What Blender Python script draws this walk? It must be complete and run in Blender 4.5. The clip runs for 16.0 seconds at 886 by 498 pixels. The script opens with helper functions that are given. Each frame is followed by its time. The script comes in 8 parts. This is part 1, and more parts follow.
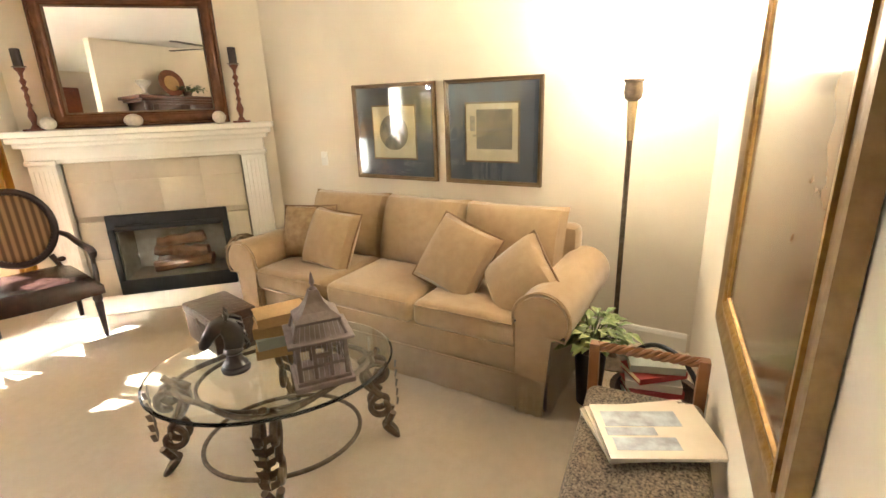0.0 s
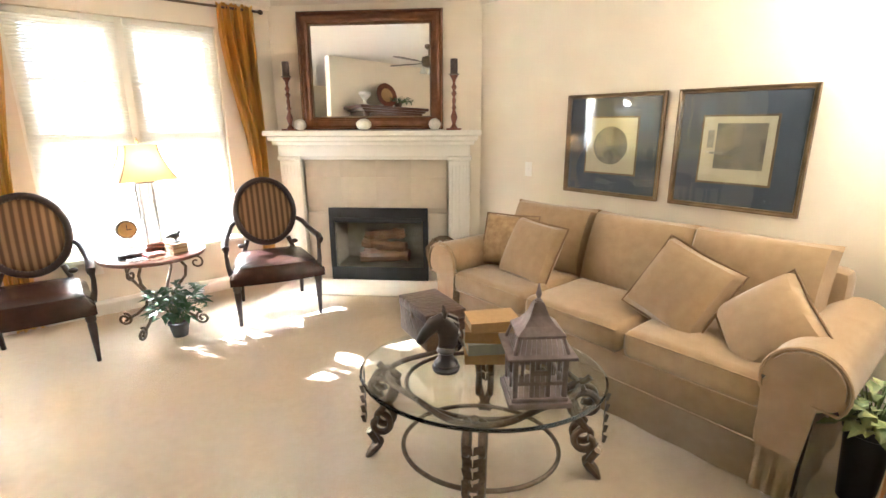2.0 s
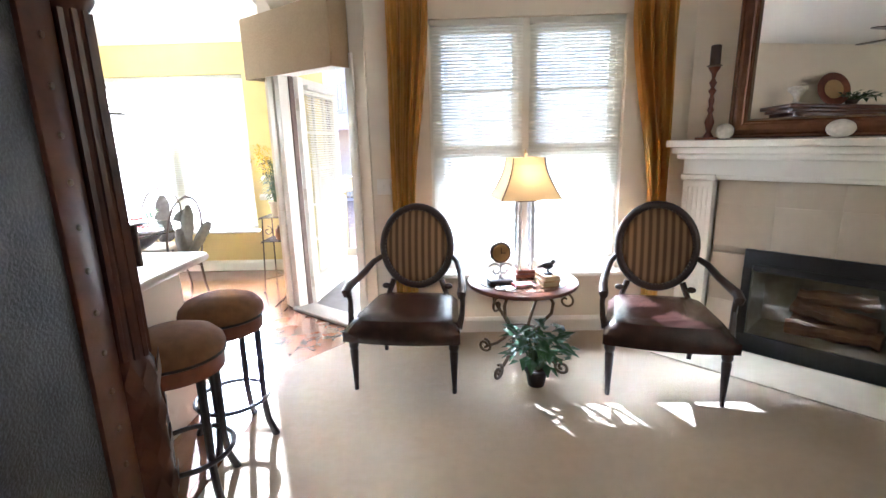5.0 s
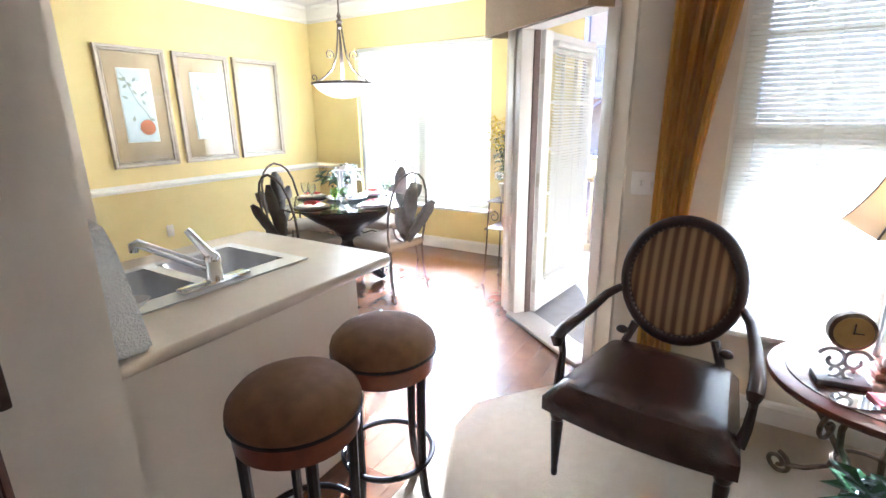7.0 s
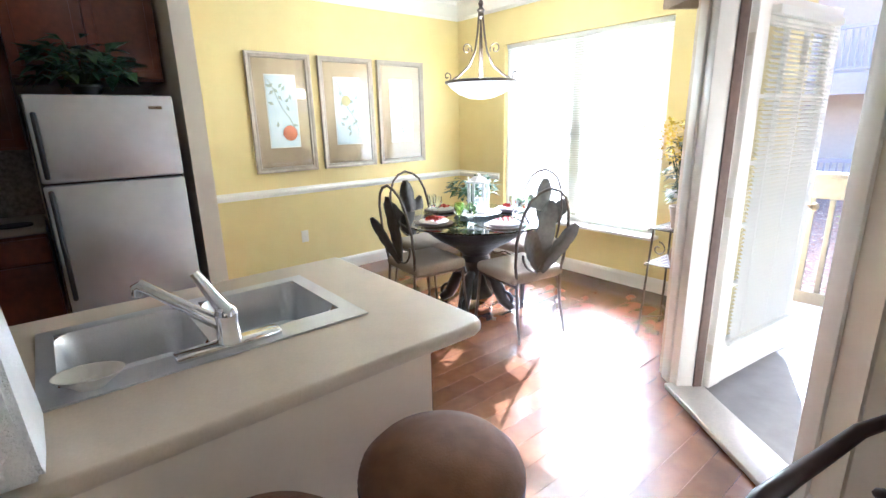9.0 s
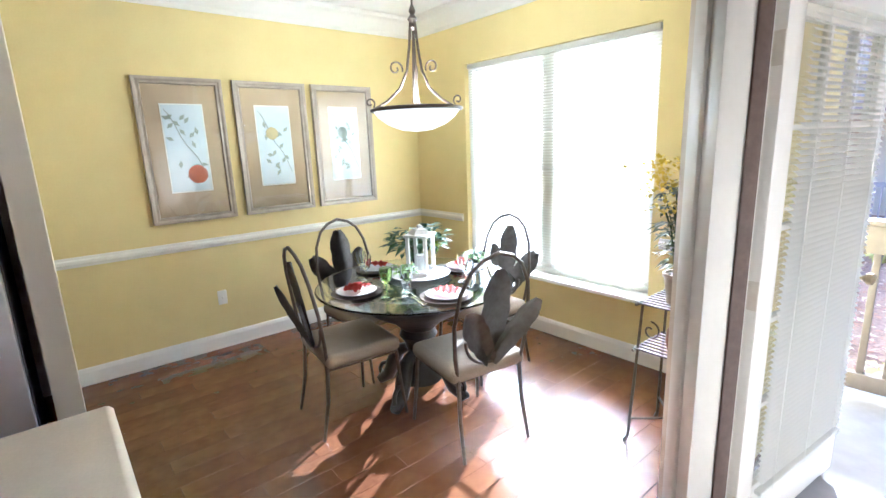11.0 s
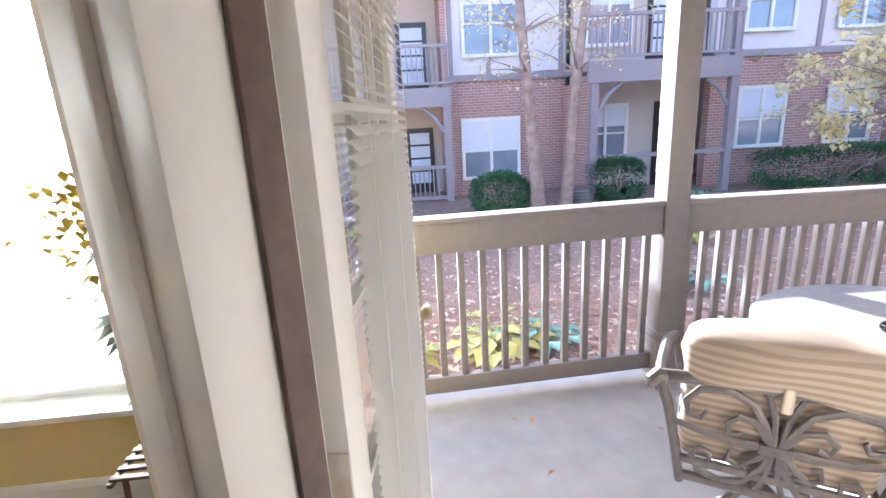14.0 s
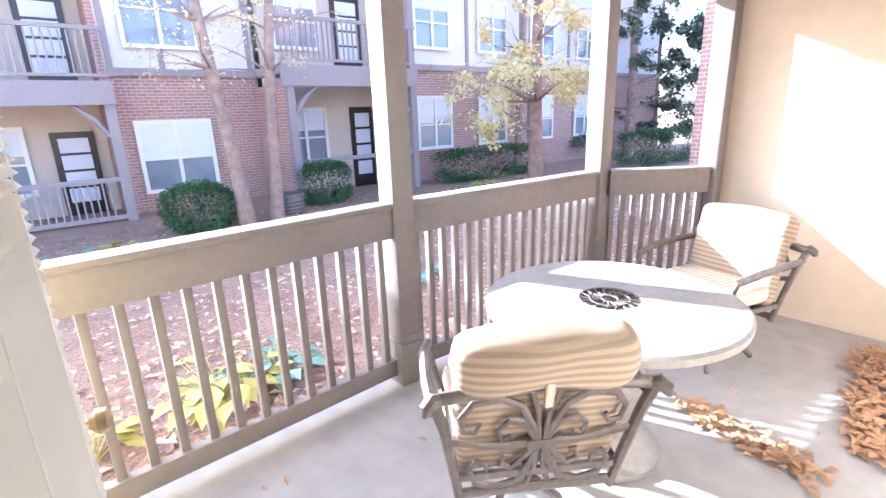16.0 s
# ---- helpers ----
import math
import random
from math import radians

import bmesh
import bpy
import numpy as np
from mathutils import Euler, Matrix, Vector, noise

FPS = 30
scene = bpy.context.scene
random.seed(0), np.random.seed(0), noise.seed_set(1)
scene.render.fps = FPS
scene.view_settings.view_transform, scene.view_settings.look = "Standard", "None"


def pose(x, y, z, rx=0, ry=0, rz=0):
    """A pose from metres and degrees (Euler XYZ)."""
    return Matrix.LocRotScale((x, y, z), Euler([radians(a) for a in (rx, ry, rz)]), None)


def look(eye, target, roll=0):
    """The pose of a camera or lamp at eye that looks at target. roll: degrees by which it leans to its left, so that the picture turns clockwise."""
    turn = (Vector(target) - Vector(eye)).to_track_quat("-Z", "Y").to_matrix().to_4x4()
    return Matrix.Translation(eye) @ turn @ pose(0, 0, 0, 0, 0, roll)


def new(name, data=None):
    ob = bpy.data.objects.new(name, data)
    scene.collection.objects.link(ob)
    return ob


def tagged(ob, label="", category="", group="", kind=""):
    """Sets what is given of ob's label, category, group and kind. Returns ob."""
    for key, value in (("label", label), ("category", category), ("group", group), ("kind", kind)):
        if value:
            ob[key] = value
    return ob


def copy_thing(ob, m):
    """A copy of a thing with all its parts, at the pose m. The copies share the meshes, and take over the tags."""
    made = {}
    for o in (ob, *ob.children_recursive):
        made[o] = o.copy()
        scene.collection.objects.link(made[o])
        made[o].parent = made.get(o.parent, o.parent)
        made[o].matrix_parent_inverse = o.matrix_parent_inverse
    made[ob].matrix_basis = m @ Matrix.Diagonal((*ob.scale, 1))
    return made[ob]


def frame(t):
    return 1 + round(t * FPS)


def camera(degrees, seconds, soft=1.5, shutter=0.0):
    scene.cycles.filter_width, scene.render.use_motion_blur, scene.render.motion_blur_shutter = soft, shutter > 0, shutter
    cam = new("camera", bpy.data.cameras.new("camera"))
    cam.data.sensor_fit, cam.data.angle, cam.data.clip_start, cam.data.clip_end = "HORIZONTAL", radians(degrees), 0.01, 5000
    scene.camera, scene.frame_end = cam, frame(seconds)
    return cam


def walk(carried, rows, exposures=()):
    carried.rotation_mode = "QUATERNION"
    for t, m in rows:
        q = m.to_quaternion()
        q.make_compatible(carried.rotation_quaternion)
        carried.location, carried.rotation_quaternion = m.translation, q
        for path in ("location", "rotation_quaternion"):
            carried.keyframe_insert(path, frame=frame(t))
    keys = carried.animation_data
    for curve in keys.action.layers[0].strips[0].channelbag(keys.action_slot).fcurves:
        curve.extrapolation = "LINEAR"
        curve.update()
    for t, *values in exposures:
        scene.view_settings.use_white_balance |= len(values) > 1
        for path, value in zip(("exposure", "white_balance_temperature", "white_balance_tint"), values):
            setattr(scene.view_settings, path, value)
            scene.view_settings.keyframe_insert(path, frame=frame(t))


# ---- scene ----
cam = camera(85.8, 16.0)
PATH = [
    (0, (1.373, 1.516, 1.542), (3.02, 2.484, 0.953), -2.0),
    (0.5, (1.355, 1.633, 1.497), (2.955, 2.711, 0.972), -0.8),
    (1, (1.349, 1.694, 1.494), (2.847, 2.918, 0.987), -0.8),
    (1.5, (1.334, 1.748, 1.49), (2.707, 3.114, 0.988), -0.6),
    (2, (1.294, 1.8, 1.496), (2.529, 3.287, 0.984), -0.3),
    (2.5, (1.256, 1.887, 1.503), (2.332, 3.49, 0.982), 0.1),
    (3, (1.258, 1.973, 1.49), (2.117, 3.708, 0.987), -0.1),
    (3.5, (1.4, 2.106, 1.504), (1.959, 3.96, 1.005), -1.2),
    (4, (1.531, 2.297, 1.483), (1.798, 4.222, 1.008), -2.3),
    (4.2, (1.442, 2.389, 1.468), (1.671, 4.323, 1.012), -2.1),
    (6.3, (1.337, 3.508, 1.499), (0.634, 5.317, 1.015), -0.8),
    (6.5, (1.315, 3.579, 1.495), (0.53, 5.349, 0.998), -0.6),
    (7, (1.264, 3.769, 1.496), (0.266, 5.414, 0.952), -0.7),
    (7.5, (1.167, 3.96, 1.483), (0.008, 5.492, 0.926), -0.1),
    (8, (1.155, 4.142, 1.492), (-0.177, 5.526, 0.932), -0.7),
    (8.5, (1.086, 4.289, 1.485), (-0.357, 5.563, 0.941), -0.9),
    (8.7, (1.043, 4.34, 1.48), (-0.425, 5.587, 0.943), -0.9),
    (10.8, (0.633, 5.253, 1.555), (-0.923, 6.433, 1.127), -2.3),
    (11, (0.578, 5.331, 1.557), (-0.929, 6.575, 1.13), -2.2),
    (11.5, (0.427, 5.498, 1.553), (-0.864, 6.961, 1.111), -2.0),
    (12, (0.362, 5.721, 1.524), (-0.685, 7.363, 1.068), -2.2),
    (12.5, (0.307, 5.891, 1.545), (-0.485, 7.665, 1.072), -2.8),
    (13, (0.254, 6.039, 1.552), (-0.253, 7.913, 1.072), -2.8),
    (13.5, (0.199, 6.203, 1.571), (0.039, 8.136, 1.082), -2.8),
    (14, (0.188, 6.46, 1.54), (0.352, 8.385, 1.021), -3.1),
    (14.5, (0.201, 6.622, 1.535), (0.707, 8.483, 1.007), -2.9),
    (15, (0.245, 6.745, 1.51), (1.01, 8.516, 0.981), -2.9),
    (15.5, (0.26, 6.8, 1.53), (1.246, 8.447, 0.978), -3.2),
    (16, (0.257, 6.82, 1.51), (1.475, 8.308, 0.959), -2.0),
]
EXPOSURES = [(0, 4.95, 6000, 10), (1, 5.05, 5800, 10), (2, 5.0, 5450, 11), (2.5, 4.9, 5300, 11), (3.5, 4.7, 5000, 11), (4.2, 4.3, 4900, 11), (7, 3.75, 4750, 12), (8.5, 3.65, 4700, 11), (11, 3.2, 4700, 10), (13, 2.85, 4950, 11), (14.5, 2.75, 5150, 15), (15, 2.95, 5200, 14), (16, 3.15, 5250, 15)]
walk(cam, [(t, look(eye, target, roll)) for t, eye, target, roll in PATH], EXPOSURES)

# ---- light ----
world = bpy.data.worlds.new("sky")
scene.world = world
world.use_nodes = True
wn = world.node_tree
sky = wn.nodes.new("ShaderNodeTexSky")
sky.sky_type = "NISHITA"
sky.sun_disc = False
sky.air_density, sky.dust_density, sky.ozone_density = 0.8, 3.0, 0.6
SUN_TRAVEL = Vector((0.43, -1.0, -0.52)).normalized()
sky.sun_elevation = math.asin(-SUN_TRAVEL.z)
sky.sun_rotation = math.atan2(-SUN_TRAVEL.x, -SUN_TRAVEL.y)
wn.links.new(sky.outputs[0], wn.nodes["Background"].inputs[0])
wn.nodes["Background"].inputs[1].default_value = 0.15
sun = new("sun", bpy.data.lights.new("sun", "SUN"))
sun.data.energy, sun.data.angle, sun.data.color = 5.0, radians(0.6), (1.0, 0.96, 0.90)
sun.matrix_world = look((0, 0, 30), Vector((0, 0, 30)) + SUN_TRAVEL)
# added area lamp for sky light in the living room window, outside its blinds
win = new("window_daylight", bpy.data.lights.new("window_daylight", "AREA"))
win.data.shape, win.data.size, win.data.size_y = "RECTANGLE", 1.26, 1.66
win.data.energy, win.data.color = 0.35, (1.0, 0.97, 0.92)
win.matrix_world = look((1.915, 6.50, 1.39), (1.915, 5.5, 1.39))


# ---- materials ----
def material(name, c1, c2=None, scale=30.0, rough=0.6, bump=0.1, metal=0.0, big=0.5, spec=0.5, sheen=0.0, bump_scale=None, vary=0.0):
    """Two colours mixed by fine grain and by broad stains, with relief."""
    m = bpy.data.materials.new(name)
    m.use_nodes = True
    nt, b = m.node_tree, m.node_tree.nodes["Principled BSDF"]
    c2 = c2 or tuple(min(1, v * 0.82) for v in c1)
    tc = nt.nodes.new("ShaderNodeTexCoord")
    fine, broad = nt.nodes.new("ShaderNodeTexNoise"), nt.nodes.new("ShaderNodeTexNoise")
    fine.inputs["Scale"].default_value, fine.inputs["Detail"].default_value = scale, 6
    broad.inputs["Scale"].default_value, broad.inputs["Detail"].default_value = max(0.6, scale / 18), 3
    for n in (fine, broad):
        nt.links.new(tc.outputs["Object"], n.inputs["Vector"])
    mix = nt.nodes.new("ShaderNodeMix")
    mix.data_type = "FLOAT"
    mix.inputs[0].default_value = big
    nt.links.new(fine.outputs[0], mix.inputs[2])
    nt.links.new(broad.outputs[0], mix.inputs[3])
    ramp = nt.nodes.new("ShaderNodeValToRGB")
    ramp.color_ramp.elements[0].position, ramp.color_ramp.elements[1].position = 0.34, 0.66
    ramp.color_ramp.elements[0].color, ramp.color_ramp.elements[1].color = (*c2, 1), (*c1, 1)
    nt.links.new(mix.outputs[0], ramp.inputs[0])
    colour = ramp.outputs[0]
    if vary:
        info, hsv = nt.nodes.new("ShaderNodeObjectInfo"), nt.nodes.new("ShaderNodeHueSaturation")
        rng = nt.nodes.new("ShaderNodeMapRange")
        rng.inputs[3].default_value, rng.inputs[4].default_value = 1 - vary, 1 + vary
        nt.links.new(info.outputs["Random"], rng.inputs[0])
        nt.links.new(rng.outputs[0], hsv.inputs["Value"])
        nt.links.new(colour, hsv.inputs["Color"])
        colour = hsv.outputs[0]
    nt.links.new(colour, b.inputs["Base Color"])
    b.inputs["Roughness"].default_value, b.inputs["Metallic"].default_value = rough, metal
    b.inputs["Specular IOR Level"].default_value = spec
    if sheen:
        b.inputs["Sheen Weight"].default_value = sheen
    if bump:
        bn = nt.nodes.new("ShaderNodeBump")
        bn.inputs["Strength"].default_value, bn.inputs["Distance"].default_value = bump, 0.01
        if bump_scale:
            g = nt.nodes.new("ShaderNodeTexNoise")
            g.inputs["Scale"].default_value, g.inputs["Detail"].default_value = bump_scale, 4
            nt.links.new(tc.outputs["Object"], g.inputs["Vector"])
            nt.links.new(g.outputs[0], bn.inputs["Height"])
        else:
            nt.links.new(fine.outputs[0], bn.inputs["Height"])
        nt.links.new(bn.outputs[0], b.inputs["Normal"])
    return m


def striped(name, c1, c2, width, axis="X", rough=0.7, bump=0.2, soft=0.15, noisy=0.0):
    """Woven or reeded stripes across one axis of the object."""
    m = material(name, c1, c2, 60, rough, 0)
    nt, b = m.node_tree, m.node_tree.nodes["Principled BSDF"]
    tc, wave = nt.nodes.new("ShaderNodeTexCoord"), nt.nodes.new("ShaderNodeTexWave")
    wave.bands_direction = axis
    wave.inputs["Scale"].default_value = math.pi / (10 * width)
    wave.inputs["Distortion"].default_value = noisy
    nt.links.new(tc.outputs["Object"], wave.inputs["Vector"])
    ramp = nt.nodes.new("ShaderNodeValToRGB")
    ramp.color_ramp.elements[0].position, ramp.color_ramp.elements[1].position = 0.5 - soft, 0.5 + soft
    ramp.color_ramp.elements[0].color, ramp.color_ramp.elements[1].color = (*c1, 1), (*c2, 1)
    nt.links.new(wave.outputs[0], ramp.inputs[0])
    nt.links.new(ramp.outputs[0], b.inputs["Base Color"])
    bn = nt.nodes.new("ShaderNodeBump")
    bn.inputs["Strength"].default_value, bn.inputs["Distance"].default_value = bump, 0.004
    nt.links.new(wave.outputs[0], bn.inputs["Height"])
    nt.links.new(bn.outputs[0], b.inputs["Normal"])
    return m


def see_through(m, share, colour):
    """Lets part of the light shine through thin cloth, slats or leaves."""
    nt = m.node_tree
    b, out = nt.nodes["Principled BSDF"], nt.nodes["Material Output"]
    tr, mx = nt.nodes.new("ShaderNodeBsdfTranslucent"), nt.nodes.new("ShaderNodeMixShader")
    tr.inputs["Color"].default_value = (*colour, 1)
    mx.inputs[0].default_value = share
    nt.links.new(b.outputs[0], mx.inputs[1])
    nt.links.new(tr.outputs[0], mx.inputs[2])
    nt.links.new(mx.outputs[0], out.inputs["Surface"])
    return m


def glass_material(name, tint=(1, 1, 1), rough=0.0, ior=1.45):
    m = bpy.data.materials.new(name)
    m.use_nodes = True
    b = m.node_tree.nodes["Principled BSDF"]
    b.inputs["Base Color"].default_value = (*tint, 1)
    b.inputs["Transmission Weight"].default_value, b.inputs["Roughness"].default_value, b.inputs["IOR"].default_value = 1, rough, ior
    return m


def glowing(name, colour, strength, base=(0.8, 0.75, 0.65)):
    m = bpy.data.materials.new(name)
    m.use_nodes = True
    b = m.node_tree.nodes["Principled BSDF"]
    b.inputs["Base Color"].default_value = (*base, 1)
    b.inputs["Emission Color"].default_value, b.inputs["Emission Strength"].default_value = (*colour, 1), strength
    return m


WALL = material("cream wall paint", (0.74, 0.665, 0.54), (0.71, 0.635, 0.51), 90, 0.75, 0.05, big=0.6)
YELLOW = material("yellow wall paint", (0.75, 0.62, 0.27), (0.72, 0.59, 0.25), 90, 0.7, 0.05, big=0.6)
WHITE = material("white trim paint", (0.80, 0.77, 0.70), (0.77, 0.74, 0.66), 40, 0.4, 0.03)
CEIL = material("ceiling paint", (0.80, 0.78, 0.72), (0.78, 0.75, 0.69), 120, 0.85, 0.15)
CARPET = material("beige carpet", (0.56, 0.445, 0.305), (0.45, 0.35, 0.23), 350, 0.95, 0.9, spec=0.1, sheen=0.3, big=0.35)
WOODFLOOR = material("red brown floor boards", (0.20, 0.082, 0.034), (0.11, 0.042, 0.019), 9, 0.16, 0.04, vary=0.09, spec=0.9)
COUNTER = material("beige laminate", (0.56, 0.47, 0.35), (0.50, 0.42, 0.31), 160, 0.35, 0.02)
TILE = material("beige stone tile", (0.55, 0.475, 0.365), (0.49, 0.42, 0.32), 12, 0.45, 0.05, vary=0.015)
BLACK = material("black metal", (0.018, 0.018, 0.02), (0.012, 0.012, 0.012), 60, 0.45, 0.05)
DARKWOOD = material("espresso wood", (0.035, 0.016, 0.011), (0.018, 0.009, 0.007), 25, 0.32, 0.08)
REDWOOD = material("mahogany wood", (0.19, 0.05, 0.02), (0.09, 0.024, 0.011), 22, 0.3, 0.1)
LEATHER = material("brown leather", (0.046, 0.019, 0.014), (0.022, 0.010, 0.008), 14, 0.24, 0.22, bump_scale=160)
SUEDE = material("tan suede", (0.385, 0.262, 0.142), (0.30, 0.198, 0.10), 16, 0.9, 0.25, sheen=0.4, spec=0.15, bump_scale=300)
STUCCO = material("beige stucco", (0.60, 0.50, 0.38), (0.54, 0.45, 0.34), 140, 0.9, 0.35)
CONCRETE = material("patio concrete", (0.35, 0.33, 0.31), (0.265, 0.25, 0.232), 9, 0.85, 0.2)
TAUPE = material("taupe painted wood", (0.215, 0.188, 0.172), (0.175, 0.152, 0.14), 24, 0.65, 0.12)
GLASS = glass_material("clear glass", (0.97, 1.0, 0.98))
BRONZE = material("aged bronze", (0.19, 0.14, 0.095), (0.075, 0.052, 0.036), 40, 0.38, 0.2, metal=0.7)
GOLDCLOTH = material("gold satin curtain", (0.66, 0.43, 0.10), (0.50, 0.30, 0.06), 10, 0.42, 0.1, sheen=0.5)
see_through(GOLDCLOTH, 0.6, (0.85, 0.56, 0.13))
STEEL = material("brushed steel", (0.66, 0.66, 0.66), (0.58, 0.58, 0.58), 200, 0.36, 0.03, metal=0.7)
CHROME = material("chrome", (0.8, 0.8, 0.8), (0.75, 0.75, 0.75), 20, 0.08, 0, metal=1.0)
BLIND = material("white blind slat", (0.82, 0.81, 0.77), (0.79, 0.78, 0.73), 30, 0.5, 0.02)
see_through(BLIND, 0.6, (0.85, 0.84, 0.78))


# ---- mesh helpers ----
def thing(name, label, category, m=Matrix(), group="", kind=""):
    ob = new(name)
    ob.matrix_world = m
    return tagged(ob, label, category, group, kind)


def mesh_of(bm, mat, smooth=True, name="mesh"):
    me = bpy.data.meshes.new(name)
    bmesh.ops.recalc_face_normals(bm, faces=bm.faces)
    bm.to_mesh(me)
    bm.free()
    if smooth:
        me.shade_smooth()
        me.set_sharp_from_angle(angle=radians(38))
    me.materials.append(mat)
    return me


def part(name, bm, mat, parent=None, label="", m=None, smooth=True):
    ob = new(name, mesh_of(bm, mat, smooth, name))
    if parent is not None:
        ob.parent = parent
    if m is not None:
        ob.matrix_basis = m
    return tagged(ob, label)


def solid(name, bm, mat, label, category, m=None, group="", kind="", smooth=True):
    """A thing that is one mesh."""
    ob = part(name, bm, mat, None, "", m, smooth)
    return tagged(ob, label, category, group, kind)


def put(bm, geom, m):
    bmesh.ops.transform(bm, matrix=m, verts=geom)


def box(bm, c, s, bevel=0.0, m=None, seg=2):
    r = bmesh.ops.create_cube(bm, size=1)["verts"]
    put(bm, r, Matrix.LocRotScale(c, None, s) if m is None else m @ Matrix.LocRotScale(c, None, s))
    if bevel:
        es = list({e for v in r for e in v.link_edges})
        bmesh.ops.bevel(bm, geom=es, offset=bevel, segments=seg, profile=0.5, affect="EDGES")
    return bm


def boxes(*items, bevel=0.0):
    bm = bmesh.new()
    for c, s in items:
        box(bm, c, s, bevel)
    return bm


def span(x0, x1, y0, y1, z0, z1, bevel=0.0, bm=None):
    bm = bm or bmesh.new()
    return box(bm, ((x0 + x1) / 2, (y0 + y1) / 2, (z0 + z1) / 2), (abs(x1 - x0), abs(y1 - y0), abs(z1 - z0)), bevel)


def tube(bm, pts, r, n=8, closed=False, flat=1.0):
    """A round bar along points; r is one radius or one for each point."""
    pts = [Vector(p) for p in pts]
    k = len(pts)
    rs = r if isinstance(r, (list, tuple)) else [r] * k
    rings, ref = [], None
    for i, p in enumerate(pts):
        a = pts[(i - 1) % k] if closed or i else p
        b = pts[(i + 1) % k] if closed or i < k - 1 else p
        d = (b - a).normalized()
        if ref is None:
            ref = Vector((0, 0, 1)) if abs(d.z) < 0.9 else Vector((1, 0, 0))
        u = (ref - d * ref.dot(d))
        u = u.normalized() if u.length > 1e-4 else d.orthogonal().normalized()
        ref, w = u, d.cross(u)
        rings.append([bm.verts.new(p + (u * math.cos(t) + w * math.sin(t) * flat) * rs[i]) for t in (2 * math.pi * j / n for j in range(n))])
    for i in range(k if closed else k - 1):
        a, b = rings[i], rings[(i + 1) % k]
        for j in range(n):
            bm.faces.new((a[j], a[(j + 1) % n], b[(j + 1) % n], b[j]))
    if not closed:
        bm.faces.new(rings[0][::-1])
        bm.faces.new(rings[-1])
    return bm


def lathe(bm, prof, n=20, c=(0, 0, 0), sx=1.0, sy=1.0, ring=False):
    """A turned shape from (radius, height) rows."""
    c = Vector(c)
    rings = [[bm.verts.new(c + Vector((r * sx * math.cos(2 * math.pi * j / n), r * sy * math.sin(2 * math.pi * j / n), z))) for j in range(n)] for r, z in prof]
    for a, b in zip(rings, rings[1:] + (rings[:1] if ring else [])):
        for j in range(n):
            bm.faces.new((a[j], a[(j + 1) % n], b[(j + 1) % n], b[j]))
    if not ring:
        bm.faces.new(rings[0][::-1])
        bm.faces.new(rings[-1])
    return bm


def ball(bm, c, s, seg=16, rings=10, m=None):
    r = bmesh.ops.create_uvsphere(bm, u_segments=seg, v_segments=rings, radius=1)["verts"]
    put(bm, r, Matrix.LocRotScale(c, None, s) if m is None else m @ Matrix.LocRotScale(c, None, s))
    return bm


def slab(bm, outline, z0, z1, m=None):
    """A flat plate with the given outline."""
    lo = [bm.verts.new((x, y, z0)) for x, y in outline]
    hi = [bm.verts.new((x, y, z1)) for x, y in outline]
    k = len(lo)
    bm.faces.new(lo[::-1])
    bm.faces.new(hi)
    for i in range(k):
        bm.faces.new((lo[i], lo[(i + 1) % k], hi[(i + 1) % k], hi[i]))
    if m is not None:
        put(bm, lo + hi, m)
    return bm


def frame_bars(bm, w, h, b, d, prof=None):
    """A mitred picture frame in the x-z plane, centred, front towards -y."""
    prof = prof or [(0, 0), (0, -d), (b * 0.25, -d * 1.0), (b * 0.55, -d * 0.7), (b * 0.85, -d * 0.75), (b, -d * 0.45), (b, 0)]
    rows = [[bm.verts.new((sx * (w / 2 - p), q, sz * (h / 2 - p))) for p, q in prof] for sx, sz in ((-1, -1), (1, -1), (1, 1), (-1, 1))]
    k = len(prof)
    for i in range(4):
        a, c = rows[i], rows[(i + 1) % 4]
        for j in range(k):
            bm.faces.new((a[j], c[j], c[(j + 1) % k], a[(j + 1) % k]))
    return bm


def arc(cx, cy, r, a0, a1, n=12):
    return [(cx + r * math.cos(radians(a0 + (a1 - a0) * i / n)), cy + r * math.sin(radians(a0 + (a1 - a0) * i / n))) for i in range(n + 1)]


def spiral(cx, cy, r0, r1, a0, a1, n=22):
    return [(cx + (r0 + (r1 - r0) * i / n) * math.cos(radians(a0 + (a1 - a0) * i / n)), cy + (r0 + (r1 - r0) * i / n) * math.sin(radians(a0 + (a1 - a0) * i / n))) for i in range(n + 1)]


